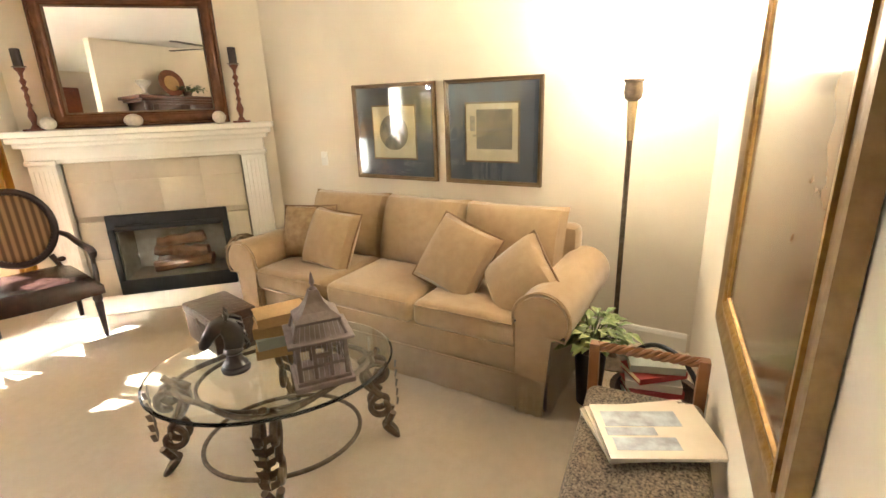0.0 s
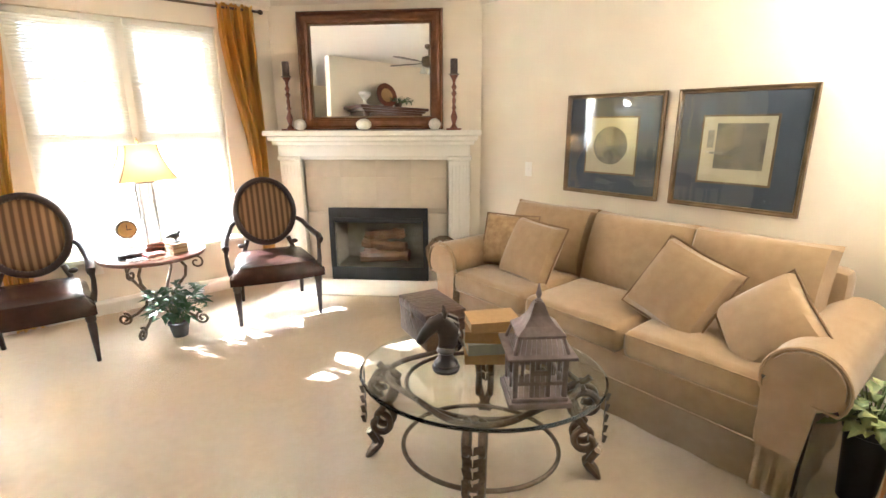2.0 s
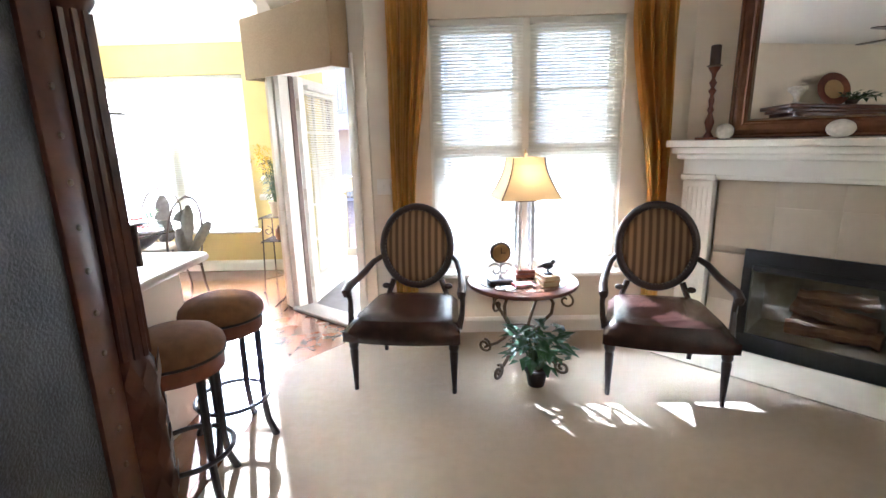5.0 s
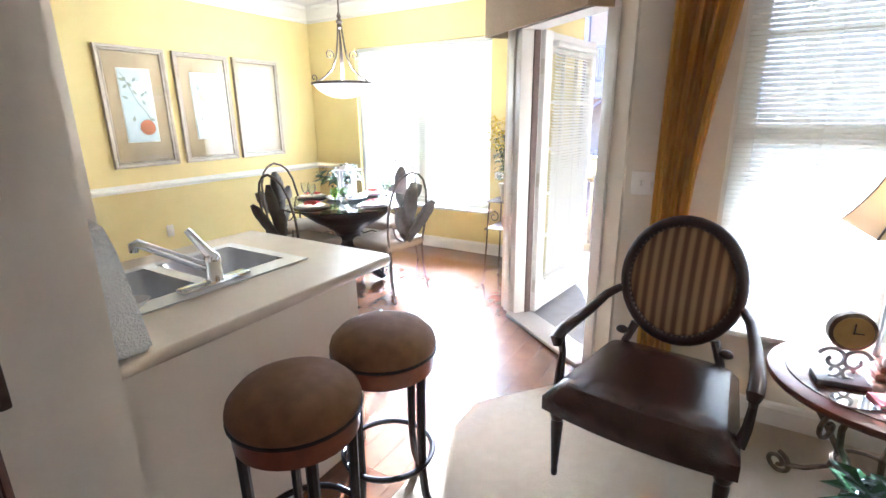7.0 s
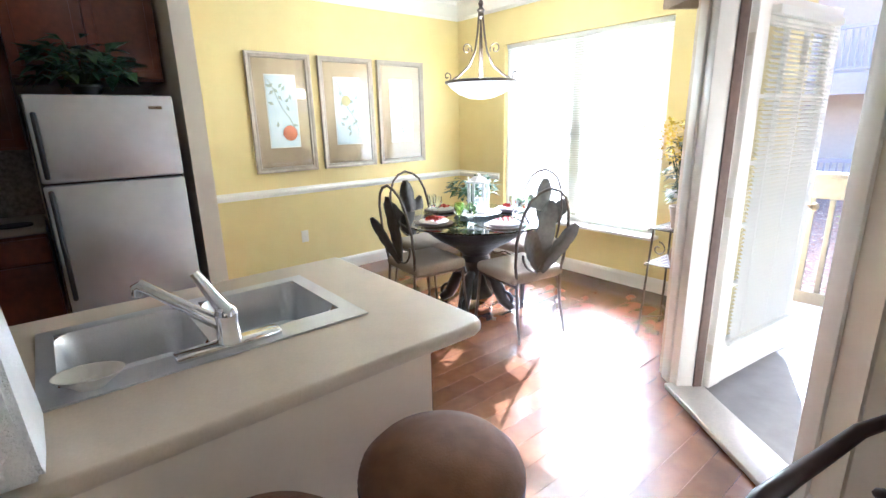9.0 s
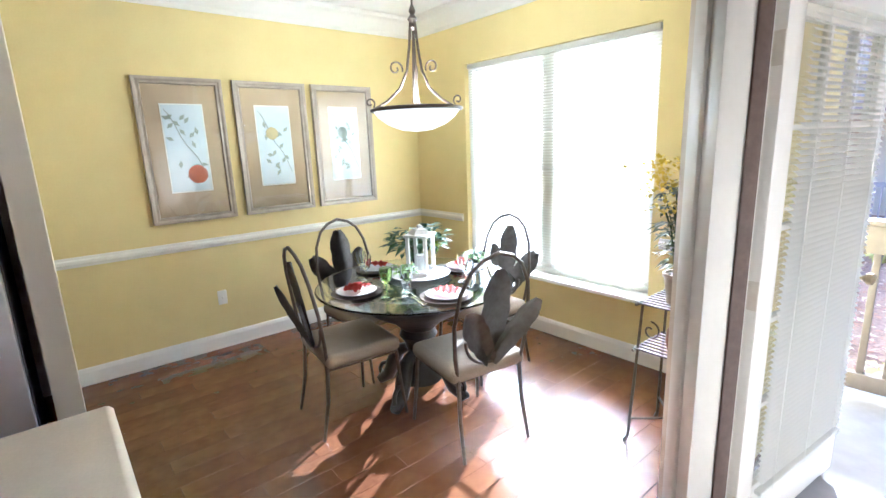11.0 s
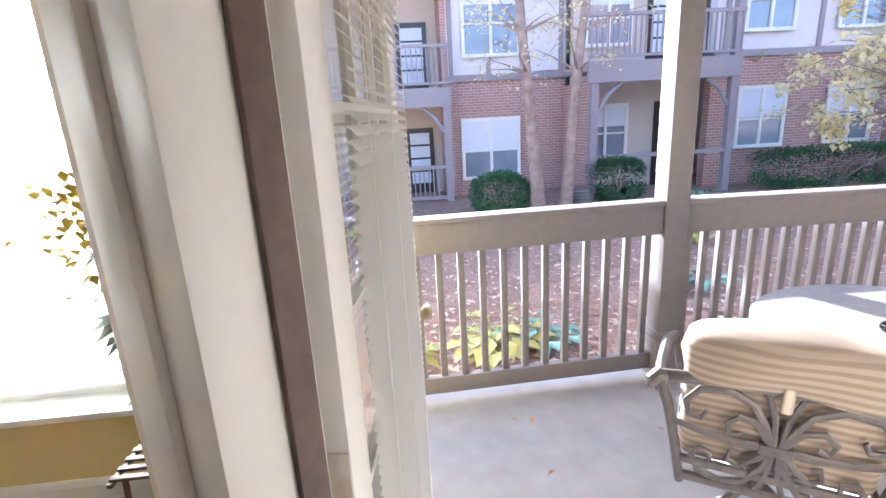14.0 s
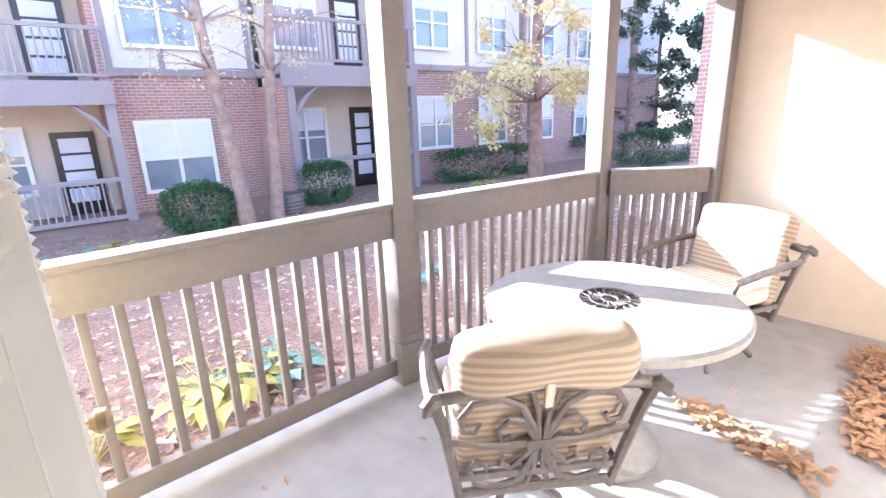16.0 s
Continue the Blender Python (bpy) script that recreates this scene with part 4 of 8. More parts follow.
# clutter on the side table
TZ = 0.596
clock = thing("desk_clock", "round brass clock on a scrolled white stand", "clock", pose(1.67, 5.70, TZ, 0, 0, 8))
part("base", boxes(((0, 0, 0.012), (0.15, 0.09, 0.022)), bevel=0.004), DARKWOOD, clock)
bm = bmesh.new()
for s in (-1, 1):
    tube(bm, [(s * (0.03 + x), 0, 0.085 + z) for x, z in spiral(0, 0, 0.045, 0.01, 20, 400, 20)], 0.007, 6)
    tube(bm, [(s * (0.022 + x), 0, 0.045 + z) for x, z in spiral(0, 0, 0.026, 0.008, -60, -380, 16)], 0.006, 6)
part("stand", bm, material("pewter", (0.5, 0.5, 0.48), (0.3, 0.3, 0.29), 40, 0.35, 0.1, metal=0.7), clock, "scrolled pewter stand")
bm = lathe(bmesh.new(), [(0.062, -0.02), (0.066, -0.015), (0.066, 0.015), (0.056, 0.02)], 28)
part("case", bm, BRONZE, clock, "", pose(0, 0, 0.195, 90))
part("dial", lathe(bmesh.new(), [(0.054, 0), (0.054, 0.003)], 28), material("brass dial", (0.45, 0.30, 0.10), (0.36, 0.23, 0.07), 40, 0.4, 0), clock, "worn brass dial", pose(0, -0.0195, 0.195, 90))
part("clock_hand", boxes(((0.0, -0.0245, 0.21), (0.004, 0.002, 0.04)), ((0.012, -0.0245, 0.195), (0.03, 0.002, 0.004))), BLACK, clock)


def book(name, x, y, z, w, d, h, rz, cover, label, group, m=Matrix()):
    ob = thing("book", label, "book", m @ pose(x, y, z, 0, 0, rz), group)
    c = cover
    part("cover", boxes(((0, 0, 0.0015), (w, d, 0.003)), ((0, 0, h - 0.0015), (w, d, 0.003)), ((-w / 2 + 0.0015, 0, h / 2), (0.003, d, h - 0.006))), c, ob, smooth=False)
    part("page_block", boxes(((0.0, 0, h / 2), (w - 0.008, d - 0.01, h - 0.006))), PAGES, ob, "cream page block", smooth=False)
    return ob


PAGES = striped("page edges", (0.62, 0.50, 0.30), (0.54, 0.42, 0.24), 0.004, "Z", 0.85, 0.2, 0.3)
TANB = material("tan book cloth", (0.40, 0.25, 0.10), (0.33, 0.20, 0.08), 60, 0.75, 0.1)
REDB = material("red book cloth", (0.33, 0.035, 0.03), (0.26, 0.03, 0.025), 60, 0.7, 0.1)
WHTB = material("white book jacket", (0.66, 0.62, 0.52), (0.6, 0.56, 0.47), 40, 0.45, 0.05)
GRNB = material("grey green book jacket", (0.30, 0.31, 0.26), (0.25, 0.26, 0.21), 40, 0.5, 0.05)
book("b", 1.955, 5.66, TZ, 0.15, 0.11, 0.032, -80, TANB, "old tan book in a small stack", "books on the side table")
book("b", 1.957, 5.663, TZ + 0.0325, 0.145, 0.105, 0.03, -76, TANB, "old tan book in a small stack", "books on the side table")
bird = bmesh.new()
lathe(bird, [(0.028, 0), (0.03, 0.008), (0.01, 0.016), (0.008, 0.03)], 12)
ball(bird, (0, 0, 0.05), (0.035, 0.02, 0.022), 12, 8)
ball(bird, (0.033, 0, 0.074), (0.014, 0.013, 0.013), 10, 6)
tube(bird, [(0.02, 0, 0.06), (0.03, 0, 0.07)], 0.012, 6)
tube(bird, [(-0.02, 0, 0.055), (-0.065, 0, 0.045)], [0.014, 0.005], 6)
tube(bird, [(0.042, 0, 0.073), (0.058, 0, 0.07)], [0.005, 0.001], 5)
solid("bird_figurine", bird, BLACK, "small dark bird figurine on two books", "figurine", pose(1.957, 5.66, TZ + 0.063, 0, 0, 10))
book("b", 1.80, 5.62, TZ, 0.12, 0.08, 0.016, 15, REDB, "small flat red brown book", "books on the side table")
tray = bmesh.new()
slab(tray, [(0.075 * math.cos(t), 0.05 * math.sin(t)) for t in (2 * math.pi * i / 24 for i in range(24))], 0, 0.006)
solid("small_dish", tray, CHROME, "small polished oval dish on the table", "dish", pose(1.70, 5.585, TZ, 0, 0, 20))

# plants
LEAFM = material("dark green leaves", (0.055, 0.14, 0.04), (0.02, 0.06, 0.018), 14, 0.35, 0.1, vary=0.2)
SOIL = material("potting soil", (0.05, 0.035, 0.025), (0.03, 0.02, 0.015), 90, 0.95, 0.8)
STEM = material("green stem", (0.09, 0.13, 0.04), (0.06, 0.09, 0.03), 30, 0.6, 0.1)


def potted(name, m, label, pot_r, pot_h, pot_mat, spread, height, count, size, leaf_mat, seed, droop=0.3, category="plant", start=0.3):
    rnd = random.Random(seed)
    ob = thing(name, label, category, m)
    part("pot", lathe(bmesh.new(), [(pot_r * 0.7, 0), (pot_r * 0.95, pot_h * 0.85), (pot_r * 1.05, pot_h * 0.87), (pot_r * 1.05, pot_h), (pot_r * 0.9, pot_h), (pot_r * 0.88, pot_h * 0.93)], 20), pot_mat, ob)
    part("soil", lathe(bmesh.new(), [(pot_r * 0.9, pot_h * 0.90), (pot_r * 0.6, pot_h * 0.94)], 16), SOIL, ob)
    lv, st = bmesh.new(), bmesh.new()
    for i in range(count):
        a = rnd.uniform(0, 6.283)
        f = rnd.random() ** 0.6
        r = spread * f
        z = pot_h + height * (start + (1 - start) * rnd.random()) * (1 - droop * f)
        c = Vector((r * math.cos(a), r * math.sin(a), z))
        b = Vector((0.25 * pot_r * math.cos(a), 0.25 * pot_r * math.sin(a), pot_h * 0.92))
        if i % 3 == 0:
            tube(st, [b, (b + c) / 2 + Vector((0, 0, 0.15 * height)), c], 0.003, 4)
        d = Vector((math.cos(a + rnd.uniform(-1, 1)), math.sin(a + rnd.uniform(-1, 1)), rnd.uniform(-0.7, 0.35))).normalized()
        s = size * rnd.uniform(0.6, 1.2)
        leaf(lv, c, c + d * s, s * 0.55, s * 0.15)
    tagged(part("stem_bundle", st, STEM, ob), kind="stuff")
    part("foliage", lv, leaf_mat, ob, "", None, False)
    return ob


potted("potted_plant", pose(1.87, 5.50, 0.004), "leafy green plant in a black pot under the side table", 0.07, 0.11, BLACK, 0.16, 0.31, 130, 0.105, LEAFM, 3, 0.25)
VARIEG = material("variegated leaves", (0.40, 0.42, 0.16), (0.07, 0.16, 0.04), 18, 0.45, 0.1)

# curtains and rod
def curtain(m, w0, w1, z0, z1, seed, label, lean):
    """A gathered panel with a ruffled header, drawn in towards one side at sill height."""
    rnd3 = random.Random(seed)
    bm = bmesh.new()
    nz, nx = 40, 110
    g = {}
    amp = [0.018 + 0.016 * rnd3.random() for q in range(9)]
    for k in range(nz + 1):
        t = k / nz
        q = min(1.0, t / 0.60)
        q = q * q * (3 - 2 * q)
        w = w0 + (w1 - w0) * q + 0.05 * max(0.0, t - 0.62)
        off = lean * q
        pinch = 0.45 + 0.55 * min(1.0, abs(t - 0.025) / 0.05)
        for i in range(nx + 1):
            u = i / nx
            ph = u * 2 * math.pi * 7.3 + seed + 0.9 * math.sin(2.2 * t + seed + 3 * u)
            y = pinch * (amp[int(u * 8)] * math.sin(ph) + 0.010 * math.sin(ph * 2.3 + 6 * t + seed) + 0.014 * math.sin(4 * t + 5 * u))
            x = (u - 0.5) * w + off + 0.010 * math.sin(ph * 0.5 + 5 * t)
            top = 0.035 + 0.014 * math.sin(ph) if k == 0 else 0.0
            g[i, k] = bm.verts.new((x, y, z1 + (z0 - z1) * t + top))
    for k in range(nz):
        for i in range(nx):
            bm.faces.new((g[i, k], g[i + 1, k], g[i + 1, k + 1], g[i, k + 1]))
    bmesh.ops.solidify(bm, geom=bm.faces[:], thickness=0.003)
    return solid("curtain", bm, GOLDCLOTH, label, "curtain", m, "gold curtains")


curtain(Matrix.Translation((1.095, LY - 0.085, 0)), 0.29, 0.155, 0.03, 2.42, 4, "gold satin curtain drawn in beside the garden door", -0.060)
curtain(Matrix.Translation((2.75, LY - 0.085, 0)), 0.28, 0.12, 0.03, 2.42, 7, "gold satin curtain drawn in beside the fireplace", 0.085)
rod = thing("curtain_rod", "thin dark bronze curtain rod with ball finials", "curtain rod")
part("bar", tube(bmesh.new(), [(0.92, LY - 0.075, 2.425), (2.95, LY - 0.075, 2.425)], 0.010, 10), BRONZE, rod)
for x in (0.91, 2.965):
    part("finial", ball(bmesh.new(), (x, LY - 0.075, 2.425), (0.024, 0.02, 0.02), 12, 8), BRONZE, rod)
for x in (1.0, 1.92, 2.88):
    part("bracket", tube(bmesh.new(), [(x, LY, 2.41), (x, LY - 0.05, 2.405), (x, LY - 0.075, 2.415)], 0.006, 6), BRONZE, rod)

# coffee table
CM = pose(2.59, 3.11, 0, 0, 0, -48)
CT = thing("coffee_table", "oval glass coffee table on scrolled bronze base", "table", CM)
RA, RB, GH = 0.52, 0.43, 0.485
bm = bmesh.new()
n = 56
lathe(bm, [(0.975, GH - 0.014), (0.998, GH - 0.010), (1.0, GH - 0.006), (0.972, GH)], n, (0, 0, 0), RA, RB)
gt = part("glass_top", bm, glass_material("greenish table glass", (0.93, 0.985, 0.955), 0, 1.5), CT, "thick clear oval glass with bevelled edge", smooth=False)
gt.visible_shadow = False
ell = lambda k, z: [(RA * k * math.cos(t), RB * k * math.sin(t), z) for t in (2 * math.pi * i / 48 for i in range(48))]
part("lower_ring", tube(bmesh.new(), ell(0.66, 0.11), 0.010, 8, True), BRONZE, CT)
part("upper_ring", tube(bmesh.new(), [(x * (1 + 0.09 * math.cos(4 * math.atan2(y / RB, x / RA))), y * (1 + 0.09 * math.cos(4 * math.atan2(y / RB, x / RA))), z) for x, y, z in ell(0.72, GH - 0.055)], 0.012, 8, True), BRONZE, CT)
part("inner_ring", tube(bmesh.new(), ell(0.62, GH - 0.075), 0.009, 8, True), BRONZE, CT)
for k in range(4):
    a = k * math.pi / 2
    ux, uy = math.cos(a), math.sin(a)
    R = 0.47 if k % 2 == 0 else 0.37
    P = lambda r, z, s=0.0: Vector((ux * r - uy * s, uy * r + ux * s, z))
    bm = bmesh.new()
    for s in (-0.03, 0.03):
        tube(bm, [P(R - 0.03 + x, 0.36 + z, s) for x, z in spiral(0, 0, 0.075, 0.025, 250, -110, 24)], 0.016, 8)
        tube(bm, [P(R - 0.02 + x, 0.19 + z, s) for x, z in spiral(0, 0, 0.062, 0.02, 90, 430, 24)], 0.015, 8)
        tube(bm, [P(R - 0.04, 0.435, s), P(R - 0.10, 0.40, s), P(R - 0.06, 0.30, s), P(R - 0.02, 0.245, s)], 0.016, 8)
        tube(bm, [P(R + 0.03, 0.15, s), P(R + 0.01, 0.10, s * 0.5), P(R, 0.06, 0)], 0.016, 8)
    part("leg", bm, BRONZE, CT, "scrolled bronze leg")
    bm = bmesh.new()
    for s in (-0.018, 0, 0.018):
        tube(bm, [P(R - 0.012, 0.075, s * 0.6), P(R + 0.012, 0.05, s), P(R + 0.042, 0.014, s * 1.2), P(R + 0.05, 0.003, s * 1.2)], [0.018, 0.020, 0.014, 0.008], 7)
    part("paw_foot", bm, BRONZE, CT)
    bm = bmesh.new()
    for i in range(5):
        z = 0.17 + 0.05 * i
        for s in (-1, 1):
            leaf(bm, P(R + 0.05, z, 0), P(R + 0.062, z + 0.06, s * 0.04), 0.035, 0.004, P(1, 0) - P(0, 0))
    bmesh.ops.solidify(bm, geom=bm.faces[:], thickness=0.004)
    part("acanthus_leaf", bm, BRONZE, CT)
    part("bracket", tube(bmesh.new(), [P(R - 0.10, GH - 0.075), P(R - 0.03, GH - 0.03), P(R - 0.02, GH - 0.016)], [0.012, 0.014, 0.016], 7), BRONZE, CT)

TOPZ = GH + 0.001
# wooden box
BX = thing("wooden_box", "dark wooden keepsake box with ring handles", "box", Matrix.Translation((2.63, 3.50, TOPZ)) @ Matrix.Rotation(radians(-12), 4, "Z"))
CROC = material("embossed dark wood", (0.09, 0.05, 0.03), (0.035, 0.018, 0.012), 45, 0.35, 0.5)
part("body", boxes(((0, 0, 0.065), (0.20, 0.31, 0.13)), bevel=0.005), CROC, BX)
part("lid", boxes(((0, 0, 0.155), (0.21, 0.32, 0.046)), bevel=0.008), CROC, BX)
part("handle", tube(bmesh.new(), [(0.022 * math.cos(t), -0.163, 0.085 + 0.016 * math.sin(t)) for t in (2 * math.pi * i / 18 for i in range(18))], 0.004, 6, True), CHROME, BX, "chrome ring handle")
part("latch", boxes(((-0.104, 0, 0.13), (0.006, 0.03, 0.03)), bevel=0.002), BRONZE, BX)

# horse head
HORSE = material("dark bronze resin", (0.05, 0.038, 0.035), (0.022, 0.017, 0.016), 30, 0.3, 0.15)
hm = bmesh.new()
lathe(hm, [(0.058, 0), (0.060, 0.012), (0.05, 0.02), (0.052, 0.03), (0.045, 0.04), (0.034, 0.052), (0.030, 0.075), (0.040, 0.085), (0.038, 0.095), (0.028, 0.105)], 22)
tube(hm, [(0, 0, 0.09), (0.012, 0, 0.13), (0.012, 0, 0.17), (-0.008, 0, 0.21), (-0.03, 0, 0.232)], [0.034, 0.042, 0.046, 0.042, 0.028], 12, flat=0.7)
tube(hm, [(-0.005, 0, 0.225), (-0.05, 0, 0.205), (-0.085, 0, 0.165), (-0.105, 0, 0.135), (-0.112, 0, 0.122)], [0.034, 0.034, 0.026, 0.022, 0.014], 12, flat=0.75)
for s in (-1, 1):
    tube(hm, [(-0.008, s * 0.018, 0.24), (-0.004, s * 0.024, 0.262), (-0.010, s * 0.022, 0.28)], [0.010, 0.009, 0.002], 6)
for i in range(7):
    tube(hm, [(0.005 + 0.008 * i, 0, 0.245 - 0.02 * i), (0.045 + 0.003 * i, 0.006 * (-1) ** i, 0.225 - 0.021 * i), (0.052, 0, 0.20 - 0.02 * i)], [0.012, 0.010, 0.003], 6)
solid("horse_head_sculpture", hm, HORSE, "dark horse head sculpture on a turned base", "sculpture", Matrix.Translation((2.47, 3.20, TOPZ)) @ Matrix.Rotation(radians(-35), 4, "Z"))
for k, (w, d, h, rz, cv) in enumerate(((0.17, 0.24, 0.045, 50, TANB), (0.165, 0.235, 0.05, 57, GRNB), (0.16, 0.23, 0.05, 46, TANB), (0.15, 0.22, 0.045, 60, TANB))):
    book("b", 2.70, 3.16, TOPZ + sum((0.0455, 0.0505, 0.0505)[:k]), w, d, h, rz, cv, "old cream-edged book in a stack", "books on the coffee table")

# birdcage
CG = thing("birdcage", "grey wooden decorative birdcage with pointed roof", "birdcage", Matrix.Translation((2.60, 2.83, TOPZ)) @ Matrix.Rotation(radians(-37), 4, "Z") @ Matrix.Scale(0.93, 4))
GREYW = material("weathered grey wood", (0.27, 0.215, 0.20), (0.17, 0.13, 0.12), 30, 0.75, 0.3)
part("base", boxes(((0, 0, 0.012), (0.25, 0.22, 0.024)), ((0, 0, 0.032), (0.225, 0.195, 0.018)), bevel=0.003), GREYW, CG)
for sx in (-1, 1):
    for sy in (-1, 1):
        part("corner_post", boxes(((sx * 0.098, sy * 0.083, 0.125), (0.018, 0.018, 0.17)), bevel=0.002), GREYW, CG)
for sy in (-1, 1):
    for x in (-0.033, 0.033):
        part("post", boxes(((x, sy * 0.083, 0.125), (0.012, 0.012, 0.17))), GREYW, CG)
    part("cross_rail", boxes(((0, sy * 0.083, 0.10), (0.18, 0.012, 0.014))), GREYW, CG)
    part("arch_panel", boxes(((0, sy * 0.084, 0.145), (0.056, 0.01, 0.02))), GREYW, CG)
for sx in (-1, 1):
    part("cross_rail", boxes(((sx * 0.098, 0, 0.10), (0.012, 0.15, 0.014))), GREYW, CG)
    part("post", boxes(((sx * 0.098, 0, 0.125), (0.012, 0.012, 0.17))), GREYW, CG)
part("eave", boxes(((0, 0, 0.216), (0.27, 0.24, 0.014)), bevel=0.003), GREYW, CG)
for sx in (-1, 1):
    for sy in (-1, 1):
        part("roof_post", tube(bmesh.new(), [(sx * 0.105, sy * 0.09, 0.225), (sx * 0.085, sy * 0.072, 0.29)], 0.008, 5), GREYW, CG)
bm = bmesh.new()
rows = [[bm.verts.new((sx * w, sy * w * 0.86, z)) for sx, sy in ((-1, -1), (1, -1), (1, 1), (-1, 1))] for w, z in ((0.092, 0.285), (0.094, 0.297), (0.06, 0.325), (0.036, 0.36), (0.022, 0.40), (0.018, 0.41))]
for a, b in zip(rows, rows[1:]):
    for j in range(4):
        bm.faces.new((a[j], a[(j + 1) % 4], b[(j + 1) % 4], b[j]))
bm.faces.new(rows[-1])
bm.faces.new(rows[0])
part("roof", bm, GREYW, CG, "swept grey roof", None, False)
part("finial", lathe(bmesh.new(), [(0.014, 0.41), (0.016, 0.415), (0.006, 0.425), (0.012, 0.44), (0.010, 0.45), (0.002, 0.485)], 10), GREYW, CG)
bm = bmesh.new()
for i in range(9):
    x = -0.085 + 0.0212 * i
    for sy in (-1, 1):
        tube(bm, [(x, sy * 0.083, 0.04), (x, sy * 0.083, 0.21)], 0.0007, 4)
        tube(bm, [(x, sy * 0.088, 0.225), (x * 0.86, sy * 0.074, 0.29)], 0.0007, 4)
for i in range(7):
    y = -0.072 + 0.024 * i
    for sx in (-1, 1):
        tube(bm, [(sx * 0.098, y, 0.04), (sx * 0.098, y, 0.21)], 0.0007, 4)
        tube(bm, [(sx * 0.103, y, 0.225), (sx * 0.085, y * 0.86, 0.29)], 0.0007, 4)
part("cage_wire", bm, STEEL, CG, "thin cage wires")

# floor lamp
FL = thing("floor_lamp", "tall bronze torchiere floor lamp with glowing glass bowl", "lamp", Matrix.Translation((4.10, 1.95, 0)) @ Matrix.Diagonal((1, 1, 0.97, 1)))
part("base", lathe(bmesh.new(), [(0.14, 0), (0.14, 0.012), (0.10, 0.02), (0.03, 0.035), (0.016, 0.06)], 28), BRONZE, FL)
part("pole", tube(bmesh.new(), [(0, 0, 0.05), (0, 0, 1.36)], 0.014, 12), BRONZE, FL)
part("neck", lathe(bmesh.new(), [(0.014, 1.355), (0.017, 1.36), (0.026, 1.555), (0.022, 1.56)], 14), material("tan painted metal", (0.52, 0.38, 0.2), (0.45, 0.32, 0.16), 20, 0.4, 0.05), FL, "tan tapered neck")
part("knob", lathe(bmesh.new(), [(0.022, 1.56), (0.042, 1.575), (0.048, 1.61), (0.042, 1.655), (0.05, 1.66), (0.05, 1.672), (0.03, 1.676)], 18), BRONZE, FL, "fluted bronze knob")
bm = lathe(bmesh.new(), [(0.05, 1.68), (0.085, 1.71), (0.105, 1.75), (0.12, 1.80), (0.165, 1.842), (0.205, 1.86), (0.20, 1.862), (0.155, 1.85), (0.11, 1.805), (0.095, 1.75), (0.04, 1.69)], 32)
bs = part("bowl_shade", bm, glowing("lit alabaster glass", (1.0, 0.88, 0.66), 1.0, (0.85, 0.8, 0.7)), FL, "glowing frosted glass bowl")
fl = new("floor_lamp_bulb", bpy.data.lights.new("floor_lamp_bulb", "POINT"))
fl.data.energy, fl.data.color, fl.data.shadow_soft_size = 1.9, (1, 0.87, 0.68), 0.06
fl.location = (4.10, 1.95, 1.86)

# bench with magazines
BN = thing("bench", "upholstered bench with twisted wooden end rail", "bench", PM)
SPECK = material("speckled brown weave", (0.30, 0.235, 0.16), (0.035, 0.025, 0.02), 130, 0.9, 0.5, big=0.0)
OAK = material("honey wood", (0.30, 0.13, 0.045), (0.2, 0.08, 0.028), 20, 0.4, 0.1)
bm = bmesh.new()
box(bm, (-0.45, 0.245, 0.385), (1.02, 0.42, 0.13), 0.045, seg=4)
part("seat", bm, SPECK, BN, "speckled brown woven seat")
for x in (-0.92, 0.10):
    for y in (0.05, 0.44):
        part("post", boxes(((x, y, 0.30), (0.045, 0.04, 0.60)), bevel=0.006), OAK, BN)
    part("lower_rail", boxes(((x, 0.245, 0.30), (0.03, 0.36, 0.05)), bevel=0.004), OAK, BN)
    bm = bmesh.new()
    for ph in (0, 2.094, 4.189):
        tube(bm, [(x + 0.011 * math.cos(ph + i * 0.55), 0.06 + 0.37 * i / 44, 0.585 + 0.011 * math.sin(ph + i * 0.55)) for i in range(45)], 0.011, 6)
    part("twisted_rail", bm, OAK, BN, "carved twisted rail")
for y in (0.06, 0.43):
    part("side_rail", boxes(((-0.41, y, 0.315), (0.98, 0.025, 0.05)), bevel=0.004), OAK, BN)
MAG = material("glossy magazine cover", (0.60, 0.52, 0.40), (0.55, 0.47, 0.35), 20, 0.3, 0.02)
PHOTO = material("printed photographs", (0.40, 0.44, 0.50), (0.16, 0.16, 0.17), 22, 0.3, 0.0, big=0.3)
for k, (x, y, z, rz) in enumerate(((2.88, 1.63, 0.452, 35), (2.86, 1.615, 0.465, 30), (2.85, 1.60, 0.478, 27))):
    mg = thing("magazine", "large white magazine with photographs lying on the bench", "magazine", pose(x, y, z, 0, 0, rz), "magazines on the bench")
    part("page_block", boxes(((0, 0, 0.006), (0.27, 0.36, 0.011)), bevel=0.001), WHTB, mg, smooth=False)
    part("cover", boxes(((0, 0, 0.0122), (0.272, 0.362, 0.001))), MAG, mg, smooth=False)
    part("picture", boxes(((-0.07, 0.05, 0.0131), (0.06, 0.2, 0.0006)), ((0.055, 0.03, 0.0131), (0.08, 0.25, 0.0006)), ((-0.01, 0.08, 0.0131), (0.04, 0.16, 0.0006))), PHOTO, mg, "printed photo strip", smooth=False)

